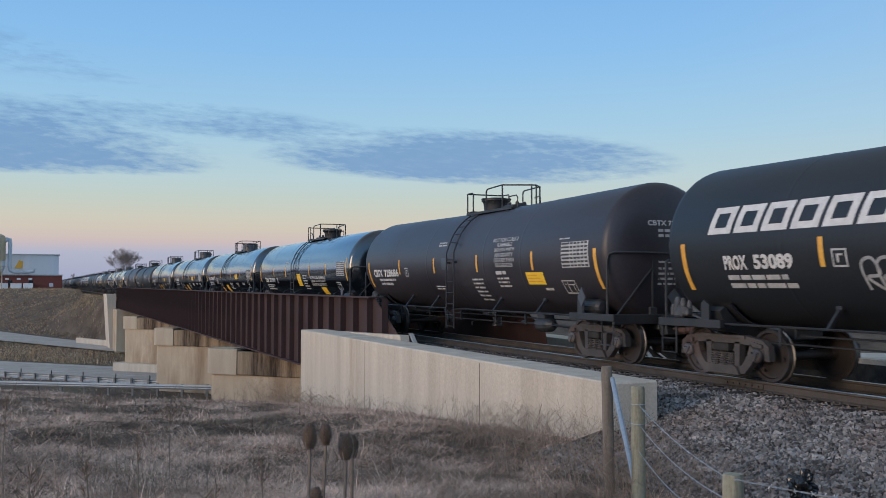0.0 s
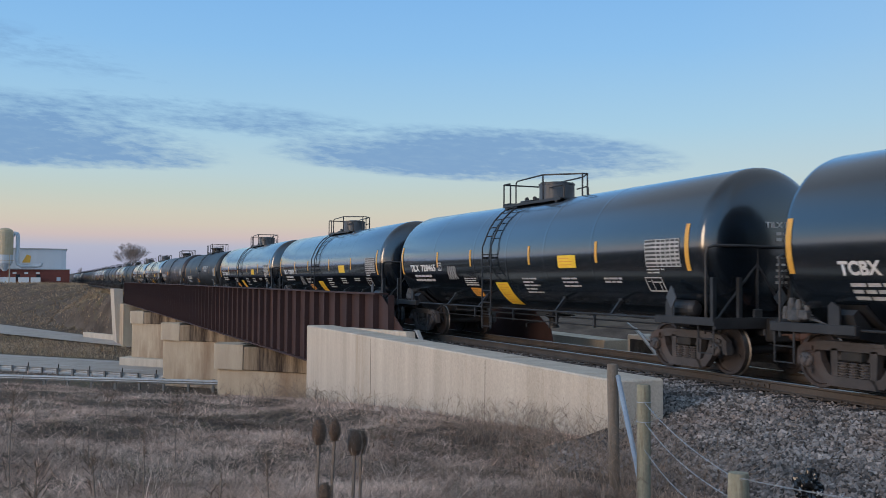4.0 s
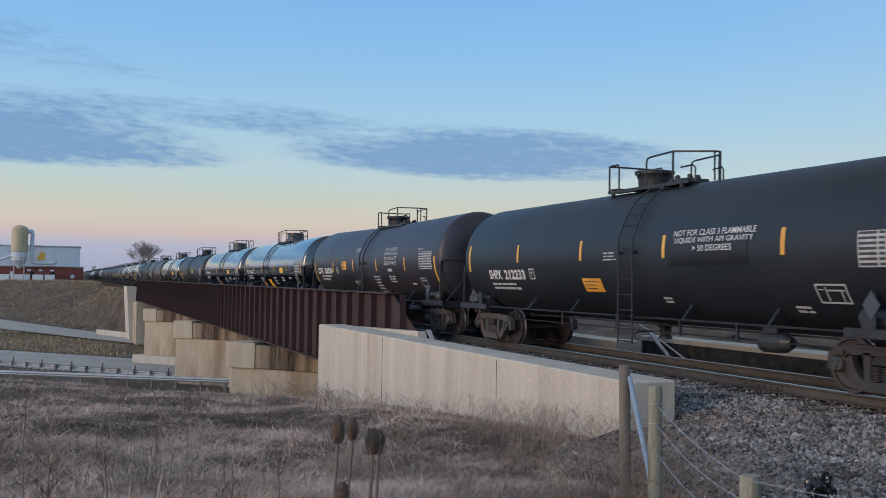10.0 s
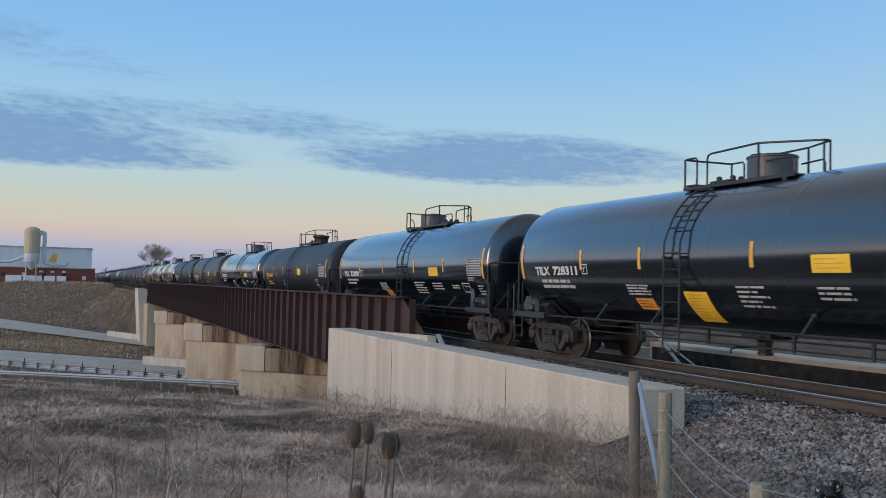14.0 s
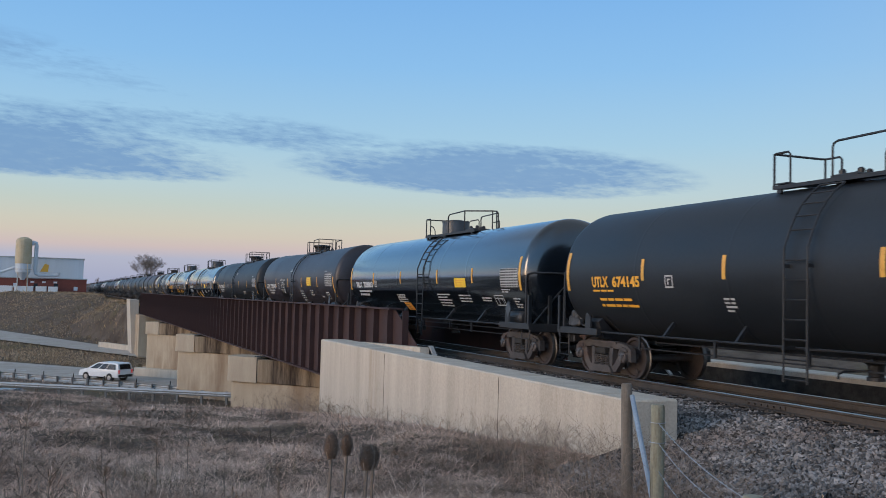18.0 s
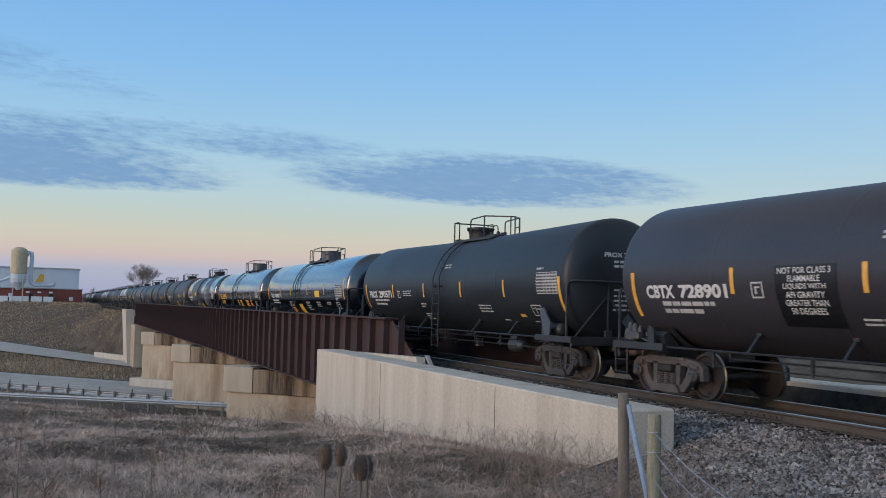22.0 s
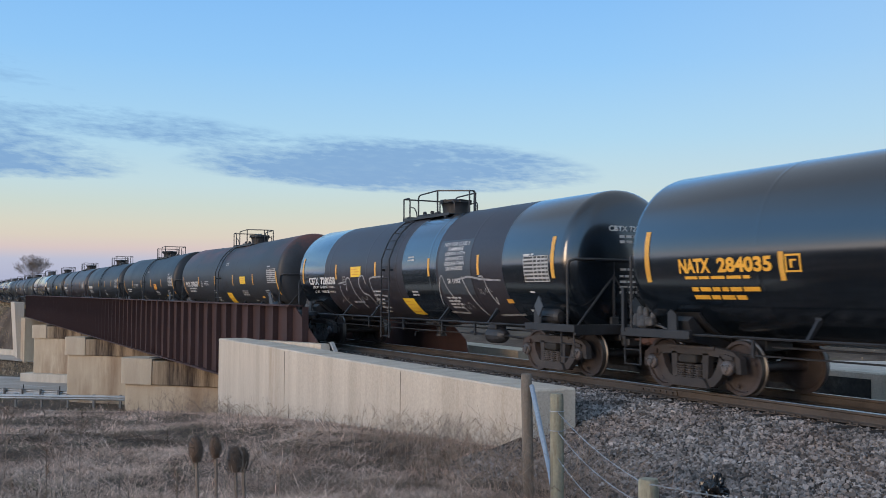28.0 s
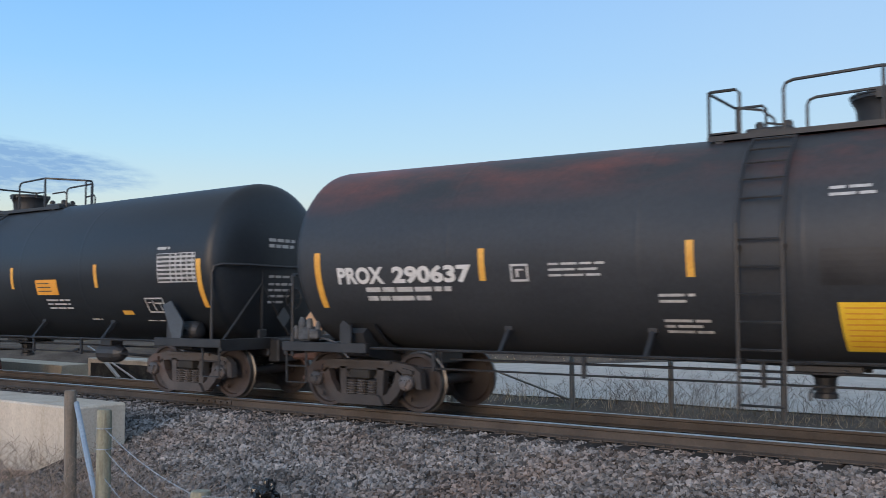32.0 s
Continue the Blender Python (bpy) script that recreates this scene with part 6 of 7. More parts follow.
def valve_mesh():
    bm = bmesh.new()
    lathe(bm, [(0.0, -0.42), (0.09, -0.40), (0.17, -0.24), (0.19, -0.1), (0.19, 0.28), (0.13, 0.34), (0.05, 0.44)], 14, "y", (-0.85, -HALF + 4.6, 0.70))
    box(bm, -1.0, -0.7, -HALF + 4.45, -HALF + 4.8, 0.84, 1.0, 0.02)
    tube(bm, [(-0.85, -HALF + 4.2, 0.70), (-0.85, -HALF + 3.2, 0.66)], 0.03, 6)
    tube(bm, [(-0.85, -HALF + 5.0, 0.70), (-0.85, -HALF + 5.9, 0.72)], 0.022, 6)
    lathe(bm, [(0.05, -0.06), (0.05, 0.06)], 8, "y", (-0.85, -HALF + 5.75, 0.72))
    return mesh_of(bm, "brake_cylinder")


def outlet_mesh():
    bm = bmesh.new()
    lathe(bm, [(0.24, 0.93), (0.24, 0.80), (0.14, 0.74), (0.12, 0.56), (0.15, 0.54), (0.15, 0.48)], 14, "z", (0, 0.1, 0))
    box(bm, -0.45, 0.45, -0.25, -0.19, 0.80, 0.86)
    for x in (-0.3, 0.3):
        box(bm, x - 0.03, x + 0.03, -0.4, 0.4, 0.80, 0.90)
    tube(bm, [(0.0, 0.1, 0.64), (-0.7, 0.1, 0.64), (-0.82, 0.1, 0.60), (-0.82, 0.1, 0.52)], 0.02, 5)
    return mesh_of(bm, "bottom_outlet")


def reservoir_mesh():
    bm = bmesh.new()
    lathe(bm, [(0.0, -0.42), (0.11, -0.40), (0.17, -0.33), (0.17, 0.33), (0.11, 0.40), (0.0, 0.42)], 16, "y", (-1.12, -HALF + 2.05, 1.20))
    for y in (-0.2, 0.2):
        box(bm, -1.25, -1.0, -HALF + 2.03 + y, -HALF + 2.07 + y, 1.0, 1.2)
    return mesh_of(bm, "air_reservoir")


def control_valve_mesh():
    """Pale cast brake valve with its pipe bracket, on the platform behind the rear head."""
    bm = bmesh.new()
    box(bm, -1.12, -0.86, HALF - 1.02, HALF - 0.72, 1.06, 1.30, 0.04)
    box(bm, -1.18, -1.02, HALF - 1.22, HALF - 1.04, 1.10, 1.26, 0.03)
    for y, z, r in ((0.80, 1.36, 0.06), (0.95, 1.34, 0.05), (1.14, 1.30, 0.04), (0.66, 1.22, 0.05)):
        lathe(bm, [(r, -0.12), (r * 1.2, -0.10), (r * 1.2, 0.02), (r * 0.7, 0.10)], 10, "z", (-1.05, HALF - y, z))
    tube(bm, [(-1.05, HALF - 1.2, 1.12), (-1.1, HALF - 1.4, 1.10), (-1.1, HALF - 1.6, 1.04)], 0.02, 6)
    return mesh_of(bm, "control_valve")


def saddle_mesh():
    """Curved bolster saddle under the tank at a truck, with its web."""
    bm = bmesh.new()
    n = 12
    for s in (-1,):
        prev = None
        for i in range(n + 1):
            a = math.radians(221 + 34 * i / n)
            c, q = math.cos(a), math.sin(a)
            row = [bm.verts.new(((R_T + d) * c, HALF - y, ZC + (R_T + d) * q)) for y in (1.75, 2.42) for d in (0.004, 0.05)]
            if prev:
                for u, v in ((0, 1), (1, 3), (3, 2), (2, 0)):
                    bm.faces.new((prev[u], prev[v], row[v], row[u]))
            prev = row
        bm.faces.new([prev[0], prev[1], prev[3], prev[2]])
    bmesh.ops.recalc_face_normals(bm, faces=bm.faces[:])
    return mesh_of(bm, "saddle")


def placard_mesh(plate):
    bm = bmesh.new()
    y = -HALF + 1.98
    if plate:       # broad slanting plate
        prism(bm, [(y + 0.30, 1.66), (y + 0.08, 1.74), (y - 0.26, 1.36), (y - 0.20, 1.05), (y + 0.02, 1.05)], -1.47, -1.44)
    else:           # diamond on a stalk
        prism(bm, [(y, 1.64), (y - 0.16, 1.42), (y, 1.20), (y + 0.16, 1.42)], -1.475, -1.455)
        prism(bm, [(y - 0.05, 1.60), (y - 0.05, 1.04), (y - 0.12, 1.02), (y + 0.12, 1.02), (y + 0.05, 1.04), (y + 0.05, 1.60)], -1.45, -1.43)
    return mesh_of(bm, "placard_holder")


def jack_pad_mesh():
    bm = bmesh.new()
    for s in (-1,):
        prism(bm, [(HALF - 1.95, 1.02), (HALF - 2.17, 1.02), (HALF - 2.17, 1.34), (HALF - 2.02, 1.42), (HALF - 1.95, 1.36)], s * 1.42 - 0.02, s * 1.42 + 0.02)
    return mesh_of(bm, "jacking_pad")


def dome_mesh(y, kind):
    bm = bmesh.new()
    if kind == "tall":
        lathe(bm, [(0.47, 3.78), (0.47, 4.26), (0.485, 4.27), (0.485, 4.30)], 28, "z", (0, y, 0))
    else:
        lathe(bm, [(0.36, 3.78), (0.37, 4.05), (0.41, 4.16), (0.43, 4.18), (0.43, 4.22)], 28, "z", (0, y, 0))
    me = mesh_of(bm, "dome")
    me.set_sharp_from_angle(angle=radians(40))
    return me


def lid_mesh(y, kind):
    bm = bmesh.new()
    top = 4.30 if kind == "tall" else 4.22
    lathe(bm, [(0.45, top), (0.45, top + 0.02), (0.2, top + 0.06), (0.0, top + 0.075)], 20, "z", (0, y, 0))
    box(bm, -0.46, -0.36, y - 0.06, y + 0.06, top - 0.08, top + 0.03)
    for k in range(6):
        a = 2 * math.pi * k / 6 + 0.3
        lathe(bm, [(0.03, top - 0.05), (0.03, top + 0.035)], 6, "z", (0.42 * math.cos(a), y + 0.42 * math.sin(a), 0))
    return mesh_of(bm, "lid")


def platform_mesh(a, b):
    bm = bmesh.new()
    for s in (-1, 1):
        box(bm, s * 0.46 - 0.14, s * 0.46 + 0.14, HALF - b, HALF - a, 3.80, 3.83)
        box(bm, s * 0.61 - 0.015, s * 0.61 + 0.015, HALF - b, HALF - a, 3.775, 3.845)
        for y in (HALF - a - 0.15, HALF - b + 0.25):
            box(bm, s * 0.58 - 0.03, s * 0.58 + 0.03, y - 0.05, y + 0.05, 3.70, 3.80)
    box(bm, -0.6, 0.6, HALF - a - 0.35, HALF - a, 3.868, 3.89)
    return mesh_of(bm, "platform")


def fittings_mesh(y):
    bm = bmesh.new()
    box(bm, -0.32, 0.32, y - 0.3, y + 0.3, 3.80, 3.95, 0.02)
    for k, (dx, dy) in enumerate(((-0.18, 0.15), (0.15, -0.12), (-0.12, -0.2), (0.2, 0.18))):
        lathe(bm, [(0.06, 3.94), (0.06, 4.02), (0.03, 4.05)], 8, "z", (dx, y + dy, 0))
    return mesh_of(bm, "valve_plate")


def crown_rails(a, b, low, c, mirror):
    """Handrails on the crown: a small gate at a, then a tall run from c that turns in to the middle at b."""
    out = []
    p = c + 0.58 * (b - c)
    for s in (-1, 1):
        x = s * 0.60
        bm = bmesh.new()
        tube(bm, [(x, HALF - c, 3.80), (x, HALF - c, 4.36), (x, HALF - c - 0.03, 4.43), (x, HALF - c - 0.12, 4.46), (x, HALF - p, 4.49), (x * 0.12, HALF - b, 4.44), (0, HALF - b, 4.44)], 0.021, 6)
        rod(bm, (x, HALF - p, 3.80), (x, HALF - p, 4.49), 0.023, 6)
        rod(bm, (x * 0.12, HALF - b, 3.84), (x * 0.12, HALF - b, 4.44), 0.02, 6)
        q = p + 0.62 * (b - p)
        tube(bm, [(x * 0.7, HALF - p - 0.02, 4.16), (x * 0.62, HALF - q + 0.06, 4.18), (x * 0.6, HALF - q, 4.12), (x * 0.6, HALF - q, 3.82)], 0.018, 5)
        out.append(mesh_of(bm, "handrail"))
        bm = bmesh.new()
        e = min(a + 0.42, c - 0.12)
        tube(bm, [(0.0, HALF - a, 4.43), (x * 0.9, HALF - a, 4.43), (x, HALF - a - 0.05, 4.43), (x, HALF - e + 0.05, 4.43), (x, HALF - e, 4.38), (x, HALF - e, 3.80)], 0.021, 6)
        rod(bm, (x, HALF - a - 0.02, 3.80), (x, HALF - a - 0.02, 4.43), 0.022, 6)
        if low:
            tube(bm, [(x, HALF - e, 4.18), (x, HALF - e - 0.28, 4.12), (x, HALF - e - 0.42, 4.0), (x, HALF - e - 0.48, 3.80)], 0.018, 5)
        out.append(mesh_of(bm, "handrail"))
    return out


def ladder_meshes(dy):
    """Rails and one rung; the ladder follows the tank's curve to the crown."""
    def way(y):
        pts = [(-1.60, y, 0.45), (-1.60, y, 2.62)]
        for k in range(1, 6):
            a = math.radians(11 + k * 9.5)
            pts.append((-(R_T + 0.085) * math.cos(a), y, ZC + (R_T + 0.085) * math.sin(a)))
        return pts
    bm = bmesh.new()
    for y in (HALF - dy, HALF - dy - 0.52):
        tube(bm, way(y), 0.021, 6)
        box(bm, -1.62, -1.36, y - 0.025, y + 0.025, 0.97, 1.03)
        box(bm, -1.60, -1.46, y - 0.02, y + 0.02, 2.30, 2.36)
        rod(bm, (-1.58, y, 1.0), (-1.35, y + (0.28 if y == HALF - dy else -0.28), 1.0), 0.02, 5)
    spots = [(-1.60, 0.5 + 0.32 * k) for k in range(7)]
    for k in range(1, 6):
        a = math.radians(11 + k * 9.5)
        spots.append((-(R_T + 0.085) * math.cos(a), ZC + (R_T + 0.085) * math.sin(a)))
    bm2 = bmesh.new()
    rod(bm2, (0, 0.26, 0), (0, -0.26, 0), 0.016, 5)
    return mesh_of(bm, "ladder"), mesh_of(bm2, "rung"), spots


SHARED = dict(side_frame=side_frame_mesh(), spring=spring_mesh(), wheelset=wheelset_mesh(), cap=cap_mesh(), truck=bolster_mesh(), coupler=coupler_mesh(), sill=sill_mesh(),
              end_platform=end_platform_mesh(), end_rail=end_rail_mesh(), angle_post=angle_post_mesh(), brace=end_brace_mesh(), stirrup=stirrup_mesh(), head_placard=head_placard_mesh(), pipe=pipe_mesh(),
              bracket=bracket_mesh(), rod=rod_mesh(), valve=valve_mesh(), outlet=outlet_mesh(), reservoir=reservoir_mesh(), diamond=placard_mesh(False), plate=placard_mesh(True), pad=jack_pad_mesh(), control=control_valve_mesh(), saddle=saddle_mesh())
STYLES = {  # platform start, end, dome at, kind, fittings at, tall rail from, low rail, ladder at
    "a": (7.55, 10.35, 9.62, "flared", 8.25, 8.52, True, 8.2),
    "t": (7.0, 10.2, 8.95, "tall", 7.75, 7.75, False, 7.72),
    "b": (8.0, 10.9, 8.75, "flared", 10.1, 9.3, False, 8.7),
    "u": (7.05, 12.0, 9.6, "flared", 8.4, 8.45, False, 8.42),
    "v": (7.4, 10.4, 8.36, "flared", 9.6, 8.9, False, 9.35),
    "w": (7.35, 11.6, 8.65, "tall", 10.5, 9.4, True, 9.24),
    "n": (7.15, 11.2, 9.05, "tall", 7.9, 8.05, False, 7.9),
}
STYLE_MESH = {}
for key, (a, b, dm, kind, fit, c, low, lad) in STYLES.items():
    STYLE_MESH[key] = dict(platform=platform_mesh(a, b), rails=crown_rails(a, b + 0.15, low, c, False), dome=dome_mesh(HALF - dm, kind), lid=lid_mesh(HALF - dm, kind), fittings=fittings_mesh(HALF - fit), ladder=ladder_meshes(lad))
FLIP = Matrix.Rotation(math.pi, 4, "Z")
MIRROR = Matrix.Translation((2.86, 0, 0))
wheelsets, moving = [], []


def put(mesh, material, parent, m=None, label="", name=None):
    if not mesh.materials:
        mesh.materials.append(material)
    ob = new(name or mesh.name.split(".")[0], mesh)
    ob.parent = parent
    if m is not None:
        ob.matrix_basis = m
    if label:
        ob["label"] = label
    return ob


def add_truck(car, y):
    t = put(SHARED["truck"], STEEL_DARK, car, pose(0, y, 0))
    for s in (-1, 1):
        put(SHARED["side_frame"], TRUCK_STEEL, t, pose(s * 0.99, 0, 0))
        put(SHARED["spring"], TRUCK_STEEL, t, pose(s * 0.99, 0, 0))
        w = put(SHARED["wheelset"], WHEEL_STEEL, t, pose(0, s * 0.914, 0.457))
        wheelsets.append((w, s * 0.914))
        for q in (-1, 1):
            put(SHARED["cap"], CAP_BLUE, t, pose(q * 1.06, s * 0.914, 0.47, 0, 0, 0 if q < 0 else 180), "worn round bearing cap with three bolts")


def tank_car(label, paints, style="a", cuts=(), posts=False, plate=False, rise=0.0, base=0.0):
    SHAPE.update(rise=rise, base=base)
    car = thing("tank_car", label, "tank car", "tank cars of the train")
    tank = part("tank", tank_mesh(cuts), paints, car)
    st = STYLE_MESH[style]
    for s in (HALF - 2.07, -HALF + 2.07):
        add_truck(car, s)
    for m in (Matrix(), FLIP):
        put(SHARED["sill"], FRAME_BLACK, car, m)
        put(SHARED["coupler"], COUPLER, car, m, "rust-brown cast coupler")
        put(SHARED["end_platform"], FRAME_BLACK, car, m)
        put(SHARED["saddle"], FRAME_BLACK, car, m)
        for q in (Matrix(), MIRROR):
            put(SHARED["stirrup"], FRAME_BLACK, car, m @ q)
            put(SHARED["pad"], FRAME_BLACK, car, m @ q)
    put(SHARED["end_rail"], FRAME_BLACK, car, FLIP)
    put(SHARED["end_rail"], FRAME_BLACK, car, Matrix.Translation((0, 0, 0)) if posts else Matrix.Translation((0.0, 0.06, -0.22)))
    if posts:
        for x in (-1.44, -0.85, 0.35, 1.1):
            put(SHARED["angle_post"], FRAME_BLACK, car, pose(x, -HALF + 0.80, 1.0))
        for x in (-1.44, -0.7):
            put(SHARED["angle_post"], FRAME_BLACK, car, pose(x, HALF - 0.80, 1.0))
    put(SHARED["brace"], FRAME_BLACK, car)
    put(SHARED["head_placard"], PATCH_GREY, car)
    put(SHARED["pipe"], FRAME_BLACK, car)
    put(SHARED["pipe"], FRAME_BLACK, car, FLIP)
    for dy in (4.8, 6.95, 11.2, 13.55):
        put(SHARED["bracket"], FRAME_BLACK, car, pose(0, HALF - dy, 0))
    for nm in ("rod", "outlet") if style in "twn" else ("rod", "valve", "outlet"):
        put(SHARED[nm], FRAME_BLACK, car)
    put(SHARED["reservoir"], FRAME_BLACK, car)
    put(SHARED["control"], VALVE_GREY, car, None, "grey cast brake valve")
    put(SHARED["plate" if plate else "diamond"], PATCH_GREY, car)
    put(st["platform"], FRAME_BLACK, car)
    for r in st["rails"]:
        put(r, FRAME_BLACK, car)
    dome = put(st["dome"], PATCH_GREY if style in "twn" else FRAME_BLACK, car)
    put(st["lid"], FRAME_BLACK, dome)
    put(st["fittings"], FRAME_BLACK, car)
    lad, rung, spots = st["ladder"]
    ld = put(lad, FRAME_BLACK, car)
    for x, z in spots:
        put(rung, FRAME_BLACK, ld, pose(x, HALF - STYLES[style][7] - 0.26, z))
    return car, tank


def lines(tank, a, b, top, rows, step=0.075, th=0.032, seed=1, material=None, parent_name="stencil_text"):
    """Small print that cannot be read: rows of bars."""
    rng = random.Random(seed)
    rs = []
    for i in range(rows):
        z = top - i * step
        end = b - (b - a) * rng.uniform(0.0, 0.35) * (i % 2 or rows < 3)
        x = a
        while x < end - 0.05:
            w = rng.uniform(0.12, 0.42)
            rs.append((x, min(x + w, end), z - th, z))
            x += w + 0.04
    decal(parent_name, rs, material or DULL_WHITE, tank)


def grid_panel(tank, a, b, lo, hi):
    decal("data_panel", [(a, b, lo, hi)], DULL_WHITE, tank, "white-lined data panel")
    rs = []
    n = 7
    st = (hi - lo) / n
    for i in range(n):
        x = a + 0.02
        j = 0
        while x < b - 0.04:
            w = (0.34 if j == 0 else 0.12)
            rs.append((x, min(x + w, b - 0.015), lo + i * st + st * 0.30, lo + i * st + st * 0.82))
            x += w + 0.03
            j += 1
    decal("panel_print", rs, INK, tank, lift=0.009)


def outline_box(tank, a, b, lo, hi, w=0.03, material=None):
    m = material or DULL_WHITE
    decal("stencil_box", [(a, b, hi - w, hi), (a, b, lo, lo + w), (a, a + w, lo + w, hi - w), (b - w, b, lo + w, hi - w), (a + (b - a) * 0.3, a + (b - a) * 0.72, lo + (hi - lo) * 0.62, lo + (hi - lo) * 0.72), (a + (b - a) * 0.3, a + (b - a) * 0.45, lo + (hi - lo) * 0.25, lo + (hi - lo) * 0.62)], m, tank)


def data_square(tank, a, b, lo, hi):
    """Dark stencil square with a pale border and pale blocks."""
    decal("test_square", [(a, b, hi - 0.028, hi), (a, b, lo, lo + 0.028), (a, a + 0.028, lo, hi), (b - 0.028, b, lo, hi), (a + 0.20, a + 0.225, lo + 0.04, hi - 0.05), (a + 0.24, b - 0.05, hi - 0.115, hi - 0.09), (b - 0.14, b - 0.115, lo + 0.04, hi - 0.12), (a + 0.06, a + 0.17, hi - 0.10, hi - 0.085)], DULL_WHITE, tank)


def print_panel(tank, a, b, lo, hi, material, name, rows=5, frac=0.8):
    decal(name, [(a, b, lo, hi)], material, tank, name.replace("_", " ") + " with small print")
    st = (hi - lo) / (rows + 1)
    rng = random.Random(int(a * 100))
    decal("small_print", [(a + 0.06, a + 0.06 + (b - a - 0.12) * rng.uniform(0.6, 1.0) * frac / 0.8, hi - st * (i + 1) - 0.008, hi - st * (i + 1) + 0.010) for i in range(rows)], INK if material is not YELLOW else ORANGE, tank, lift=0.009)


def stripes(tank, tall, short, zt=(1.92, 2.80), zs=(2.12, 2.58), material=None):
    for dy in tall:
        decal("reflective_stripe", [(dy - 0.06, dy + 0.06, *zt)], material or STRIPE, tank)
    for dy in short:
        decal("reflective_stripe", [(dy - 0.05, dy + 0.05, *zs)], material or STRIPE, tank)


WARNING = ["NOT FOR CLASS 3", "FLAMMABLE", "LIQUIDS WITH", "API GRAVITY", "GREATER THAN", "50 DEGREES"]


def warning(tank, a, b, lo, hi, rows=WARNING, material=None):
    n = len(rows)
    st = (hi - lo) / n
    top = max(len(r) for r in rows)
    for i, r in enumerate(rows):
        half_w = (b - a) / 2 * len(r) / top
        mid = (a + b) / 2
        lettering(r, mid - half_w, mid + half_w, hi - st * (i + 1) + st * 0.22, hi - st * i, material or WHITE, tank, bold=0.012, lift=0.018)


def on_head(x, z):
    """A point just before the front head of the tank."""
    d = np.interp(math.hypot(x, z - ZC - lifted(HALF)), [q[0] for q in HEAD], [q[1] for q in HEAD])
    return (x, -HALF + END + d - 0.012, z)


def end_marks(car, text, material=None):
    """The car's mark and rows of small print on the front head."""
    rng = random.Random(len(text))
    x0, top = (-0.25, 2.84) if text.startswith(("TILX", "NATX")) else (-0.53, 3.08)
    if text:
        me = text_mesh(text, 0.02)
        xs = [v.co.x for v in me.vertices]
        ys = [v.co.y for v in me.vertices]
        for v in me.vertices:
            v.co = on_head(x0 + 1.05 * (v.co.x - min(xs)) / (max(xs) - min(xs)), top - 0.115 + 0.115 * (v.co.y - min(ys)) / (max(ys) - min(ys)))
        part("head_lettering", me, material or WHITE, car)
    for z, h, w in ((top - 0.25, 0.06, 0.7), (top - 0.36, 0.06, 0.6), (2.16, 0.045, 0.35), (2.02, 0.045, 0.55), (1.91, 0.045, 0.42), (1.80, 0.045, 0.5), (1.69, 0.045, 0.42)):
        bm = bmesh.new()
        x = x0 + 0.25
        while x < x0 + 0.25 + w:
            ww = rng.uniform(0.07, 0.2)
            bm.faces.new([bm.verts.new(on_head(*p)) for p in ((x, z), (x + ww, z), (x + ww, z + h), (x, z + h))])
            x += ww + 0.035
        part("head_stencil", bm, material or DULL_WHITE, car)


def mark(tank, text, a=1.95, b=4.4, lo=1.96, hi=2.22, material=None, bold=0.042):
    code, num = text.split(" ")
    mid = a + (b - a) * 0.40
    lettering(code, a, mid - 0.08, lo, hi, material or WHITE, tank, bold=bold)
    lettering(num, mid + 0.08, b, lo, hi, material or WHITE, tank, bold=bold)


def cbtx(text, label, shift=0.0, early_panel="grey"):
    car, tk = tank_car(label, [TANK_BROWN], "b", rise=0.10)
    stripes(tk, (1.5, 16.4), (4.55, 7.5, 10.5, 13.6), (1.60, 2.48), (2.04, 2.50))
    mark(tk, text)
    lines(tk, 2.4, 4.2, 1.90, 2, 0.14, 0.08, 3)
    outline_box(tk, 5.03, 5.32, 1.96, 2.24)
    lines(tk, 7.75, 8.35, 2.95, 2, 0.08, 0.04, 4)
    decal("grey_patch", [(8.1, 8.55, 2.13, 2.48)], PATCH_GREY, tk)
    lines(tk, 7.3, 8.2, 1.66, 2, 0.07, 0.035, 5)
    lines(tk, 10.05, 10.75, 1.86, 6, 0.11, 0.045, 6)
    grid_panel(tk, 15.0, 16.15, 2.08, 2.66)
    lines(tk, 14.9, 15.4, 2.76, 1, 0.06, 0.03, 7)
    data_square(tk, 14.8, 15.35, 1.49, 1.80)
    lines(tk, 13.9, 14.3, 1.62, 1, 0.06, 0.06, 8)
    end_marks(car, text)
    return car, tk


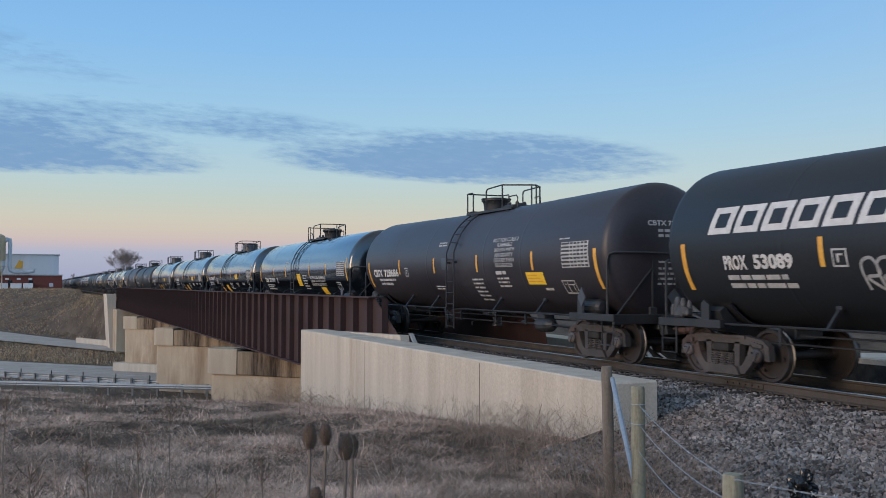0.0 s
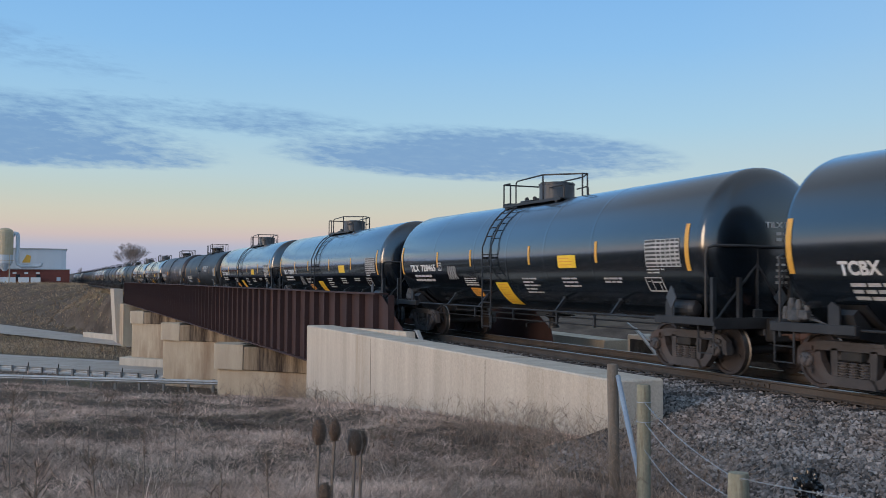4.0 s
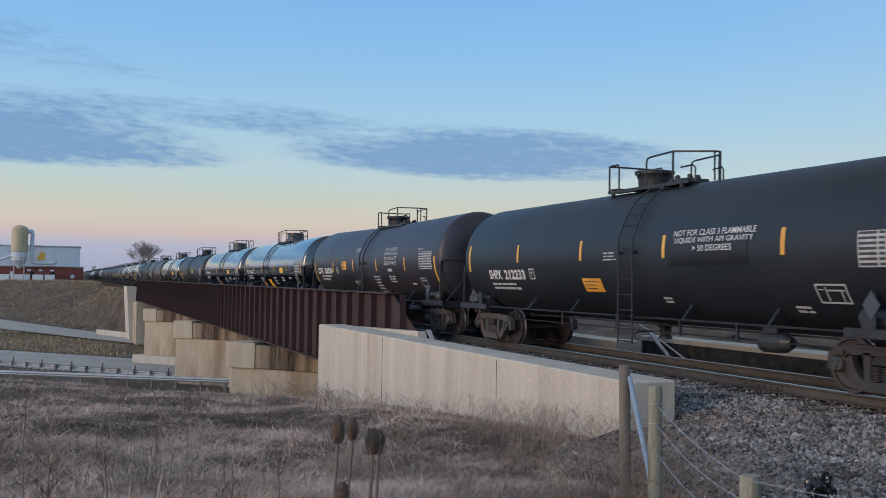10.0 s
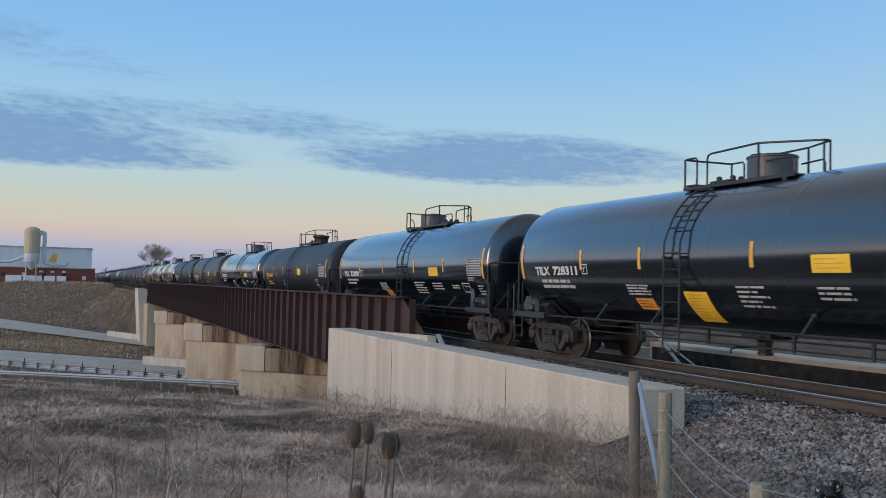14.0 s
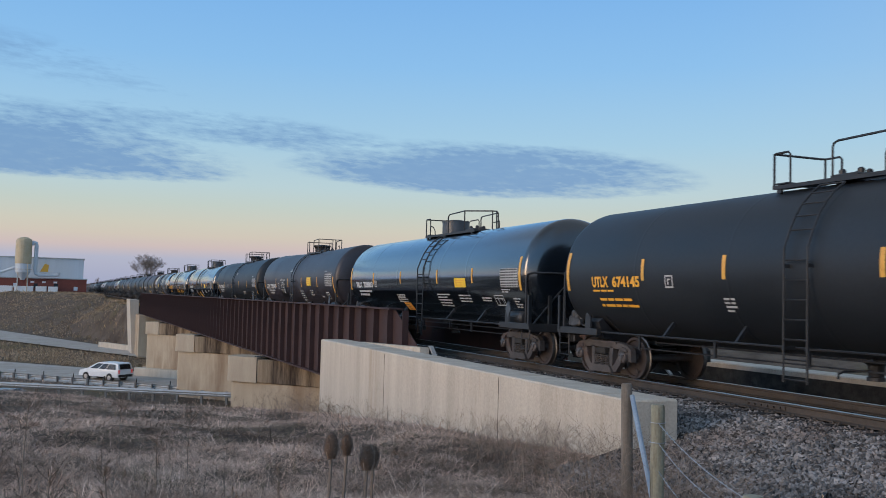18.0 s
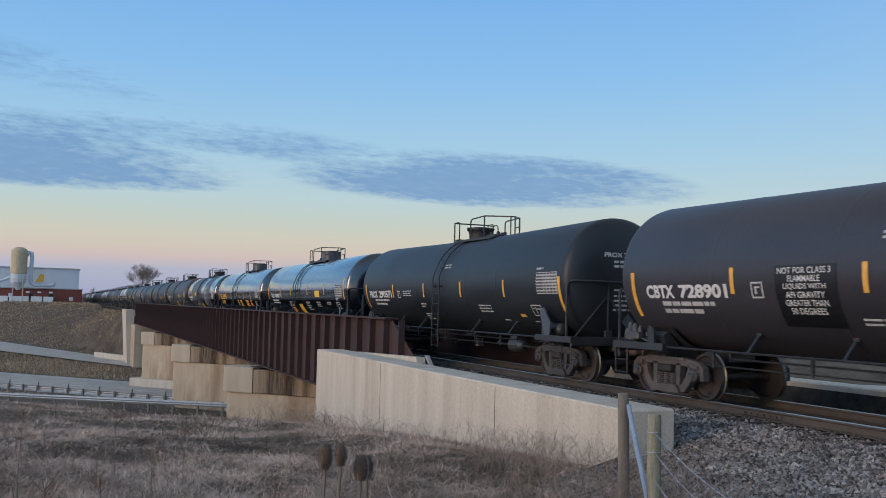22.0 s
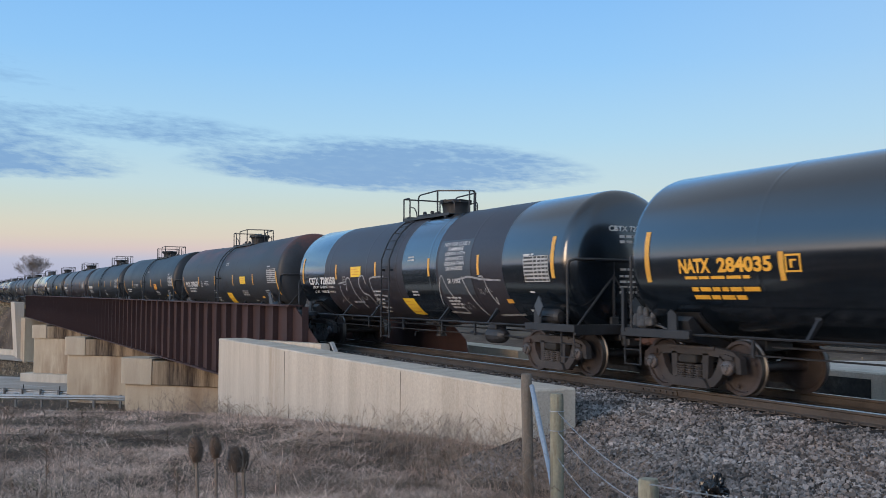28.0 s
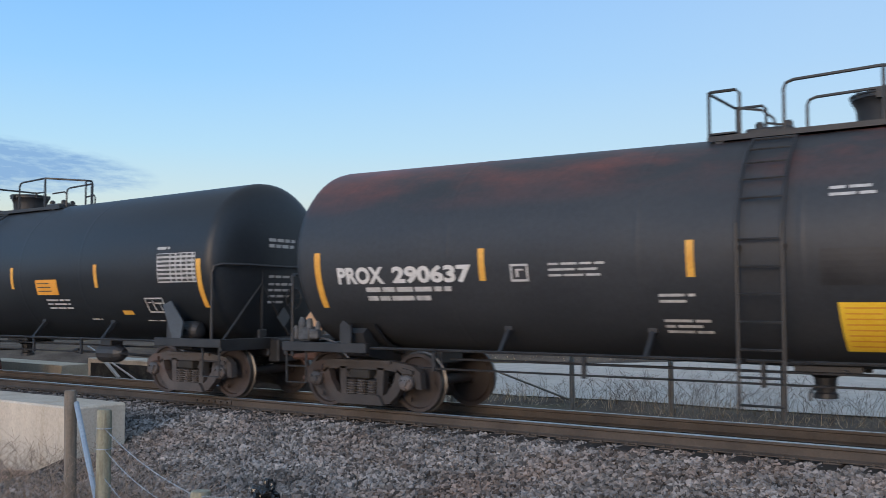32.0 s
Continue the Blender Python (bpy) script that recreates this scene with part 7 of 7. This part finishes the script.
def tilx(text, label, late=0.0):
    car, tk = tank_car(label, [TANK_GLOSS], "t", posts=True, rise=0.045)
    stripes(tk, (1.3, 16.32), (4.3, 6.7 + late, 10.15 + late * 0.3, 13.2 + late * 0.3))
    mark(tk, text, 2.02, 4.1, 2.0, 2.22)
    lines(tk, 2.25, 3.85, 1.90, 2, 0.13, 0.075, 3)
    outline_box(tk, 4.32, 4.58, 2.02, 2.26)
    lines(tk, 6.05, 6.9, 1.80, 4, 0.06, 0.035, 4)
    print_panel(tk, 6.2, 6.85, 1.28, 1.52, ORANGE, "orange_panel", 3)
    print_panel(tk, 8.0, 8.72, 1.10, 1.68, YELLOW, "yellow_panel", 8)
    lines(tk, 9.6, 10.4, 1.80, 5, 0.085, 0.04, 5)
    print_panel(tk, 11.55, 12.35, 2.02, 2.31, YELLOW, "yellow_panel", 3)
    lines(tk, 11.57, 12.3, 1.80, 3, 0.085, 0.04, 6)
    lines(tk, 13.35, 14.12, 1.80, 2, 0.07, 0.04, 7)
    grid_panel(tk, 15.0, 16.1, 2.0, 2.54)
    lines(tk, 15.0, 15.6, 1.97, 2, 0.06, 0.03, 8)
    data_square(tk, 14.84, 15.4, 1.52, 1.81)
    end_marks(car, text)
    return car, tk


def tilx_late(text, label):
    """Glossy car with one orange panel low and a yellow one high."""
    car, tk = tank_car(label, [TANK_GLOSS], "w", posts=True)
    stripes(tk, (1.21, 16.51), (4.16, 7.24, 10.71, 13.45), zs=(2.12, 2.56))
    mark(tk, text, 1.95, 4.06, 2.0, 2.22)
    lines(tk, 2.2, 3.95, 1.90, 2, 0.13, 0.075, 3)
    outline_box(tk, 4.3, 4.56, 2.02, 2.26)
    lines(tk, 6.6, 7.5, 1.76, 4, 0.075, 0.04, 4)
    print_panel(tk, 6.96, 7.63, 1.22, 1.48, ORANGE, "orange_panel", 3)
    lines(tk, 10.5, 11.55, 1.80, 5, 0.085, 0.04, 5)
    print_panel(tk, 12.12, 12.97, 2.0, 2.28, YELLOW, "yellow_panel", 3)
    lines(tk, 12.25, 13.1, 1.78, 3, 0.085, 0.04, 6)
    lines(tk, 13.9, 14.6, 1.72, 2, 0.07, 0.04, 7)
    grid_panel(tk, 15.34, 16.41, 2.0, 2.50)
    lines(tk, 15.34, 15.9, 1.95, 2, 0.06, 0.03, 8)
    data_square(tk, 14.74, 15.32, 1.50, 1.79)
    lines(tk, 15.9, 16.3, 1.72, 4, 0.075, 0.04, 9)
    end_marks(car, text)
    return car, tk


def prox(text, label, paint, rusty=False):
    car, tk = tank_car(label, [paint], "a" if rusty else "b", plate=True, rise=0.10)
    stripes(tk, (1.52, 16.5), (4.6, 7.6, 10.6, 13.5), (1.62, 2.48), (2.0, 2.45))
    if text:
        mark(tk, text, 1.92, 4.42, 1.98, 2.24)
    lines(tk, 2.45, 4.25, 1.93, 2, 0.13, 0.07, 3)
    outline_box(tk, 5.06, 5.34, 1.98, 2.22)
    lines(tk, 5.65, 6.48, 2.22, 3, 0.075, 0.03, 4)
    lines(tk, 7.15, 7.75, 1.80, 2, 0.075, 0.035, 5)
    lines(tk, 7.15, 7.75, 1.48, 3, 0.07, 0.035, 6)
    lines(tk, 9.2, 9.7, 3.0, 2, 0.08, 0.035, 7)
    lines(tk, 11.7, 12.5, 1.78, 3, 0.08, 0.035, 8)
    lines(tk, 12.9, 13.3, 1.40, 1, 0.05, 0.03, 9)
    decal("amber_tag", [(14.03, 14.33, 1.48, 1.56)], STRIPE, tk)
    grid_panel(tk, 15.37, 16.42, 2.07, 2.60)
    lines(tk, 15.37, 15.8, 2.72, 1, 0.06, 0.05, 10)
    data_square(tk, 14.84, 15.36, 1.52, 1.80)
    lines(tk, 14.6, 15.2, 1.38, 1, 0.05, 0.02, 11)
    end_marks(car, text)
    if rusty:
        print_panel(tk, 11.68, 12.47, 2.05, 2.36, YELLOW, "yellow_panel", 3)
        print_panel(tk, 9.25, 9.98, 1.12, 1.69, YELLOW, "yellow_panel", 8)
        decal("grey_patch", [(9.1, 9.85, 1.88, 2.29)], FRAME_BLACK, tk)
        decal("red_tag", [(14.55, 14.7, 1.27, 1.35)], COUPLER, tk)
    return car, tk


def plain_car(label, paint, style, seed):
    """Cars that are only seen from afar: the same body with the main stencils."""
    car, tk = tank_car(label, [paint], style, posts=style == "t")
    stripes(tk, (1.5, 16.4), (4.5, 7.5, 10.5, 13.5))
    lines(tk, 1.95, 4.4, 2.22, 1, 0.2, 0.2, seed, WHITE, "stencilled_mark")
    lines(tk, 2.3, 4.0, 1.90, 2, 0.14, 0.08, seed + 1)
    lines(tk, 10.0, 10.7, 1.84, 5, 0.1, 0.045, seed + 2)
    grid_panel(tk, 15.0, 16.1, 2.05, 2.6)
    if seed % 3 == 0:
        print_panel(tk, 11.6, 12.4, 2.02, 2.36, YELLOW, "yellow_panel", 3)
    return car


def far_body_mesh():
    bm = bmesh.new()
    for s in (-1, 1):
        for q in (-1, 1):
            yy = s * (HALF - 2.07) + q * 0.914
            lathe(bm, [(0.457, -0.8), (0.457, -0.7)], 12, "x", (0, yy, 0.457))
        box(bm, -1.05, -0.93, s * (HALF - 2.07) - 1.1, s * (HALF - 2.07) + 1.1, 0.35, 0.74)
        box(bm, -0.3, 0.3, s * HALF - s * 0.02 - 1.9, s * HALF - s * 0.02 + 1.9 * 0 + (0 if s < 0 else 0), 0.7, 1.0) if s > 0 else box(bm, -0.3, 0.3, -HALF, -HALF + 1.9, 0.7, 1.0)
        box(bm, -1.45, 1.45, s * (HALF - 1.05) - 0.3, s * (HALF - 1.05) + 0.3, 0.95, 1.05)
    tube(bm, [(-1.36, HALF - 2.3, 1.0), (-1.36, -HALF + 2.3, 1.0)], 0.03, 4)
    return mesh_of(bm, "running_gear")


cars = {}
# 0: big-lettered black car (its trade name as plain slanted blocks)
car, tk = tank_car("black tank car with large slanted white blocks and amber stripes", [TANK_SLATE], "a", rise=0.10)
stripes(tk, (1.53, 16.4), (4.83, 7.6, 10.5, 13.5), (1.60, 2.44), (1.97, 2.43))
for i in range(8):
    a = 2.32 + i * 0.66
    decal("logo_block", [(a, a + 0.58, 2.94, 3.05, 0.03), (a - 0.10, a + 0.48, 2.58, 2.69, 0.03), (a - 0.07, a + 0.07, 2.69, 2.94, 0.07), (a + 0.37, a + 0.51, 2.69, 2.94, 0.07)], WHITE, tk, "bold slanted white block")
mark(tk, "PROX 53089", 2.6, 4.23, 1.95, 2.20)
lines(tk, 2.62, 4.2, 1.86, 2, 0.14, 0.08, 3)
outline_box(tk, 5.03, 5.32, 1.96, 2.24)
bm = bmesh.new()
for i, off in enumerate((0.0, 0.28, 0.56, 0.86)):
    bm = bmesh.new()
    stroke(bm, [(5.6 + off, 1.62), (5.55 + off, 2.0), (5.75 + off, 2.08), (5.85 + off, 1.85), (5.62 + off, 1.8), (5.9 + off, 1.6)], 0.05)
    part("graffiti_stroke", bm, CHALK, tk, "pale sprayed stroke")
cars[0] = car
# 1, 7, 12: weathered brown-black cars
car, tk = cbtx("CBTX 728686", "weathered brown-black tank car with white stencils and amber stripes")
warning(tk, 11.45, 12.85, 2.12, 2.90, material=DULL_WHITE)
lines(tk, 11.6, 12.2, 2.05, 1, 0.1, 0.09, 21)
lines(tk, 11.6, 12.25, 1.88, 3, 0.1, 0.045, 22)
print_panel(tk, 13.2, 14.05, 1.70, 2.0, YELLOW, "yellow_panel", 3)
cars[1] = car
# 2: glossy with yellow panels
car, tk = tank_car("glossy black tank car with yellow panels and white lettering", [TANK_GLOSS], "a", posts=False)
stripes(tk, (1.2, 16.4), (4.27, 6.72, 10.97, 13.6), (1.85, 2.74), (2.07, 2.54))
mark(tk, "TCBX 251099", 2.16, 4.32, 1.82, 2.04)
lines(tk, 2.3, 3.9, 1.71, 3, 0.10, 0.055, 3)
outline_box(tk, 4.72, 4.97, 1.77, 2.03)
print_panel(tk, 8.8, 9.45, 1.64, 2.19, YELLOW, "yellow_panel", 7)
lines(tk, 9.8, 10.5, 2.12, 6, 0.115, 0.05, 5)
warning(tk, 11.05, 13.4, 1.60, 2.06, ["NOT FOR CLASS 3 FLAMMABLE", "LIQUIDS WITH API GRAVITY", "GREATER THAN 50 DEGREES"])
print_panel(tk, 12.25, 13.0, 1.28, 1.58, YELLOW, "yellow_panel", 3)
lines(tk, 6.6, 7.4, 2.78, 2, 0.07, 0.03, 6)
grid_panel(tk, 15.1, 16.15, 2.05, 2.6)
data_square(tk, 14.8, 15.35, 1.50, 1.80)
end_marks(car, "TCBX 251099")
cars[2] = car
GLOSSY = "glossy black tank car with yellow panels and amber reflective stripes"
for k, num in ((3, "TILX 728465"), (4, "TILX 728675"), (5, "TILX 728683"), (8, "TILX 728311"), (9, "TILX 728800"), (11, "TILX 728803")):
    cars[k], tk = tilx(num, GLOSSY, 0.7 if k == 5 else 0.0) if k < 9 else tilx_late(num, "glossy black tank car with a low orange panel and amber stripes")
    if k in (3, 4):
        bm = bmesh.new()
        z0, d0, w = (1.5, 5.0, 0.03) if k == 4 else (1.75, 5.0, 0.05)
        for i in range(4):
            stroke(bm, [(d0 + i * 0.16, z0), (d0 + i * 0.16 + 0.04, z0 + 0.36), (d0 + i * 0.16 + 0.13, z0 + 0.30), (d0 + i * 0.16 + 0.06, z0 + 0.16), (d0 + i * 0.16 + 0.18, z0 + 0.02)], w)
        part("graffiti", bm, CHALK, tk, "pale sprayed graffiti")
# 6
car, tk = tank_car("dull slate-black tank car with an orange panel and white lettering", [TANK_SLATE], "v", base=-0.04)
stripes(tk, (1.43, 16.5), (4.48, 7.63, 10.78, 14.05), (1.97, 2.72), (2.2, 2.65))
mark(tk, "SHPX 212233", 2.67, 4.8, 1.76, 2.02)
lines(tk, 2.7, 4.3, 1.67, 2, 0.11, 0.06, 3)
outline_box(tk, 5.04, 5.31, 1.77, 2.04)
lines(tk, 8.6, 9.1, 2.36, 3, 0.07, 0.03, 4)
print_panel(tk, 7.55, 8.35, 1.50, 1.80, ORANGE, "orange_panel", 3)
decal("grey_patch", [(11.0, 13.2, 2.05, 2.74)], BLACK_PATCH, tk)
warning(tk, 11.1, 13.4, 2.28, 2.72, ["NOT FOR CLASS 3 FLAMMABLE", "LIQUIDS WITH API GRAVITY", "> 50 DEGREES"], WHITE)
lines(tk, 10.4, 10.75, 1.43, 2, 0.07, 0.04, 5)
lines(tk, 13.97, 14.45, 1.36, 2, 0.07, 0.04, 6)
data_square(tk, 14.61, 15.25, 1.42, 1.73)
grid_panel(tk, 15.6, 16.4, 1.98, 2.52)
end_marks(car, "SHPX 212233")
cars[6] = car
car, tk = cbtx("CBTX 728524", "weathered brown-black tank car with an orange panel and stencils")
print_panel(tk, 5.9, 6.55, 2.12, 2.46, ORANGE, "orange_panel", 3)
warning(tk, 11.4, 12.9, 2.22, 2.88, ["NOT FOR CLASS 3", "FLAMMABLE LIQUIDS", "WITH API GRAVITY", "GREATER THAN 50"], DULL_WHITE)
lines(tk, 11.8, 12.3, 2.12, 1, 0.1, 0.1, 21)
lines(tk, 11.8, 12.45, 1.86, 3, 0.09, 0.045, 22)
cars[7] = car
# 10
car, tk = tank_car("dull black tank car with amber lettering and yellow panel", [TANK_SLATE], "u", posts=True, base=-0.05)
stripes(tk, (1.24, 16.38), (4.27, 6.8, 10.3, 12.78), (1.92, 2.80), (2.13, 2.57))
mark(tk, "UTLX 674145", 2.3, 4.15, 1.99, 2.23, AMBER_TEXT)
lines(tk, 2.3, 3.2, 1.94, 1, 0.11, 0.04, 3, AMBER_TEXT)
lines(tk, 2.5, 3.95, 1.76, 2, 0.13, 0.055, 3, AMBER_TEXT)
outline_box(tk, 5.02, 5.28, 1.98, 2.23)
print_panel(tk, 10.51, 11.26, 2.09, 2.41, YELLOW, "yellow_panel", 4)
lines(tk, 6.7, 7.0, 1.80, 4, 0.07, 0.04, 4)
data_square(tk, 14.18, 14.71, 1.56, 1.86)
lines(tk, 14.4, 14.75, 1.48, 4, 0.07, 0.03, 9, AMBER_TEXT)
grid_panel(tk, 15.04, 16.16, 1.98, 2.5)
lines(tk, 15.04, 15.6, 2.60, 1, 0.06, 0.04, 5)
end_marks(car, "UTLX 674145")
cars[10] = car
car, tk = cbtx("CBTX 728901", "weathered brown-black tank car with a dark warning panel")
decal("warning_panel", [(5.62, 6.95, 1.50, 2.50)], BLACK_PATCH, tk)
warning(tk, 5.7, 6.85, 1.68, 2.46, material=WHITE)
print_panel(tk, 11.6, 12.4, 2.1, 2.5, YELLOW, "yellow_panel", 3)
lines(tk, 12.0, 12.6, 1.88, 3, 0.1, 0.045, 22)
cars[12] = car
cars[13], _ = prox("PROX 290571", "slate-black tank car with white stencils and slanted plate", TANK_SLATE)
cars[14], _ = tilx("TILX 728407", GLOSSY)
# 15
car, tk = tank_car("glossy black tank car with amber lettering and amber stripes", [TANK_GLOSS], "n", posts=True)
stripes(tk, (1.5, 16.5), (4.47, 6.67, 8.95, 11.29, 13.66), (1.89, 2.78), (1.89, 2.32))
mark(tk, "NATX 284035", 2.29, 4.29, 2.03, 2.27, AMBER_TEXT)
lines(tk, 2.4, 4.05, 1.98, 1, 0.1, 0.05, 3, AMBER_TEXT)
lines(tk, 2.5, 4.1, 1.80, 2, 0.13, 0.07, 4, AMBER_TEXT)
outline_box(tk, 4.54, 4.83, 2.01, 2.28, material=AMBER_TEXT)
lines(tk, 8.91, 9.46, 1.84, 4, 0.08, 0.045, 5, AMBER_TEXT)
lines(tk, 9.76, 10.53, 1.84, 5, 0.08, 0.045, 8, AMBER_TEXT)
lines(tk, 11.78, 12.76, 1.84, 5, 0.08, 0.045, 6, AMBER_TEXT)
lines(tk, 13.23, 13.91, 1.84, 5, 0.08, 0.045, 7, AMBER_TEXT)
lines(tk, 6.35, 7.1, 2.42, 1, 0.06, 0.03, 10, AMBER_TEXT)
bm = bmesh.new()
stroke(bm, [(9.2, 1.5), (9.25, 1.25), (9.1, 1.28), (9.3, 1.2), (9.35, 1.12)], 0.06)
part("paint_scrawl", bm, AMBER_TEXT, tk, "small amber scrawl")
grid_panel(tk, 15.1, 16.1, 2.0, 2.5)
data_square(tk, 14.8, 15.3, 1.52, 1.80)
end_marks(car, "NATX 284035", AMBER_TEXT)
cars[15] = car
# 16: repainted in bands, sprayed over
car, tk = tank_car("patch-painted tank car, glossy black and brown bands, graffiti", [TANK_GLOSS, TANK_BROWN], "a", cuts=((3.55, 1), (9.32, 0), (11.27, 1), (14.42, 0)))
stripes(tk, (1.5, 16.35), (4.52, 7.53, 10.86, 13.35), (2.0, 2.86), (2.12, 2.58))
mark(tk, "CBTX 728058", 2.06, 4.4, 1.96, 2.20)
lettering("LD LMT", 2.32, 2.85, 1.84, 1.92, WHITE, tk, bold=0.02)
lettering("LT WT", 2.36, 2.8, 1.68, 1.77, WHITE, tk, bold=0.02)
for txt, a, b, z in (("201200 LBS", 2.95, 3.66, 1.84), ("91220KG", 3.74, 4.22, 1.85), ("94800 LBS", 2.98, 3.66, 1.69), ("39400KG", 3.74, 4.2, 1.70)):
    lettering(txt, a, b, z, z + (0.085 if "LBS" in txt else 0.06), WHITE, tk, bold=0.02)
outline_box(tk, 5.0, 5.27, 1.94, 2.20, material=CHALK)
print_panel(tk, 5.71, 6.49, 2.17, 2.48, YELLOW, "yellow_panel", 3)
lines(tk, 7.1, 7.72, 1.76, 6, 0.115, 0.04, 4)
print_panel(tk, 8.9, 9.58, 1.11, 1.55, YELLOW, "yellow_panel", 4)
lines(tk, 9.65, 10.17, 2.66, 2, 0.08, 0.04, 5)
lines(tk, 9.67, 10.17, 1.75, 2, 0.08, 0.045, 6)
decal("grey_panel", [(11.40, 13.0, 1.66, 2.99)], PATCH_GREY, tk, "faded grey panel")
warning(tk, 11.62, 12.86, 2.22, 2.93)
lettering("SR 11961", 11.85, 12.45, 1.93, 2.05, WHITE, tk, bold=0.02, lift=0.018)
lines(tk, 11.5, 12.2, 1.60, 4, 0.08, 0.04, 7)
lines(tk, 14.98, 15.6, 1.34, 1, 0.07, 0.045, 8, WHITE)
lines(tk, 15.35, 15.55, 1.74, 1, 0.07, 0.04, 9, WHITE)
decal("amber_tag", [(14.26, 14.5, 1.47, 1.56)], STRIPE, tk)
grid_panel(tk, 15.28, 16.2, 1.93, 2.48)
lines(tk, 15.28, 15.75, 2.53, 1, 0.07, 0.04, 10, WHITE)
for pts in ([(4.6, 1.98), (5.2, 2.03)], [(4.75, 1.96), (4.7, 1.6), (5.0, 1.2)], [(5.15, 1.75), (5.35, 2.12), (5.6, 2.1), (5.75, 1.7), (6.05, 1.25)], [(5.3, 1.42), (6.1, 1.42)],
            [(6.75, 1.95), (6.65, 2.18), (6.4, 2.18), (6.25, 1.95), (6.4, 1.70), (6.75, 1.6), (6.9, 1.3), (6.6, 1.25)], [(8.1, 2.16), (7.2, 2.13), (7.1, 1.95), (7.2, 1.6), (7.35, 1.2)], [(7.15, 1.66), (8.0, 1.60)],
            [(11.1, 1.4), (11.5, 2.12), (11.75, 1.75), (12.15, 1.2)], [(12.2, 2.02), (12.6, 2.05), (12.9, 2.08), (13.4, 2.02)], [(12.55, 2.1), (12.75, 1.6), (12.95, 1.15)],
            [(13.35, 2.08), (13.55, 2.05), (13.65, 1.75), (13.8, 1.45), (13.85, 1.6)], [(13.3, 2.02), (14.3, 1.98)], [(13.5, 1.18), (14.6, 1.22)], [(11.2, 1.22), (12.1, 1.2)]):
    bm = bmesh.new()
    stroke(bm, pts, 0.045)
    part("graffiti_stroke", bm, CHALK, tk, "pale grey sprayed stroke")
rng = random.Random(4)
for a0, z0 in ((12.0, 1.38), (13.2, 1.75), (6.0, 1.55), (4.4, 1.45), (7.0, 1.5)):
    bm = bmesh.new()
    pts = [(a0 + i * 0.06 + rng.uniform(-0.04, 0.04), z0 + rng.uniform(-0.09, 0.09)) for i in range(11)]
    stroke(bm, pts, 0.012)
    part("scribble", bm, CHALK, tk)
end_marks(car, "CBTX 728058")
cars[16] = car
cars[17], _ = prox("PROX 290637", "slate-black tank car with rust bloom and yellow panels", TANK_RUSTY, True)
cars[18], tk = prox("", "slate-black tank car with an orange panel", TANK_SLATE)
print_panel(tk, 11.45, 12.2, 1.87, 2.18, ORANGE, "orange_panel", 3)
kinds = [("dull slate-black tank car in the long train", TANK_SLATE, "b"), ("glossy black tank car in the long train", TANK_GLOSS, "t"), ("weathered brown-black tank car in the long train", TANK_BROWN, "a")]
for k in range(19, 25):
    lb, paint, st = kinds[(0, 2, 0, 1, 0, 2)[k - 19]]
    cars[k] = plain_car(lb, paint, st, k)
# far cars: one simple car of each kind, then copies
FAR_GEAR = far_body_mesh()
protos = []
for lb, paint, st in kinds:
    c = thing("tank_car", lb, "tank car", "tank cars of the train")
    part("tank", tank_mesh((), 28), paint, c)
    put(FAR_GEAR, FRAME_BLACK, c)
    put(STYLE_MESH[st]["platform"], FRAME_BLACK, c)
    for r in STYLE_MESH[st]["rails"]:
        put(r, FRAME_BLACK, c)
    put(STYLE_MESH[st]["dome"], FRAME_BLACK, c)
    put(STYLE_MESH[st]["ladder"][0], FRAME_BLACK, c)
    protos.append(c)
used = set()
for k in range(25, 52):
    i = (0, 2, 1, 0, 2, 0, 1, 1, 0, 2)[k % 10]
    cars[k] = protos[i] if i not in used else copy_thing(protos[i], Matrix())
    used.add(i)
for k, c in cars.items():
    y = GAP[k] - HALF
    c.matrix_basis = pose(RAIL_X, y, 0)
    moving.append((c, y))



# seconds and degrees by which the wind bends the teasels to the right
SWAY = [(0.0, -0.49), (1.0, -0.7), (1.5, -0.81), (2.0, -0.37), (3.0, -0.27), (3.5, -0.33), (5.5, 0.26), (6.0, 0.04), (6.5, -0.26), (7.0, 0.34), (7.5, 0.67), (8.5, 0.71), (9.0, 0.0), (9.5, 0.4), (10.0, 0.28),
        (11.0, 0.66), (12.0, 0.66), (13.0, 0.77), (13.5, 0.86), (14.5, 0.72), (16.5, 0.56), (17.5, 0.05), (18.0, -0.22), (19.0, -0.35), (19.5, -0.29), (20.0, 0.42), (20.5, 0.77), (21.0, -0.5), (21.5, 0.42),
        (22.0, -0.38), (22.5, 0.36), (23.0, -0.98), (24.5, -0.83), (26.5, -2.07), (27.0, -2.44), (27.5, -1.96), (28.0, -2.53), (28.5, -3.5), (32.0, -3.5)]


def motions():
    for c, y in moving:
        walk(c, [(0.0, pose(RAIL_X, y, 0)), (32.0, pose(RAIL_X, y - 32.0 * SPEED, 0))])
    turn = math.degrees(SPEED / 0.457)
    for w, y in wheelsets:
        walk(w, [(i / 15, pose(0, y, 0.457, turn * i / 15)) for i in range(481)])
    for v, a, b in vehicles:
        walk(v, [(0.0, a), (32.0, b)])
    for t, (x, y, z) in TEASELS:
        walk(t, [(s, pose(x, y, z, 0, 0, -17) @ pose(0, 0, 0, 0, a * 1.65, 0)) for s, a in SWAY])


motions()
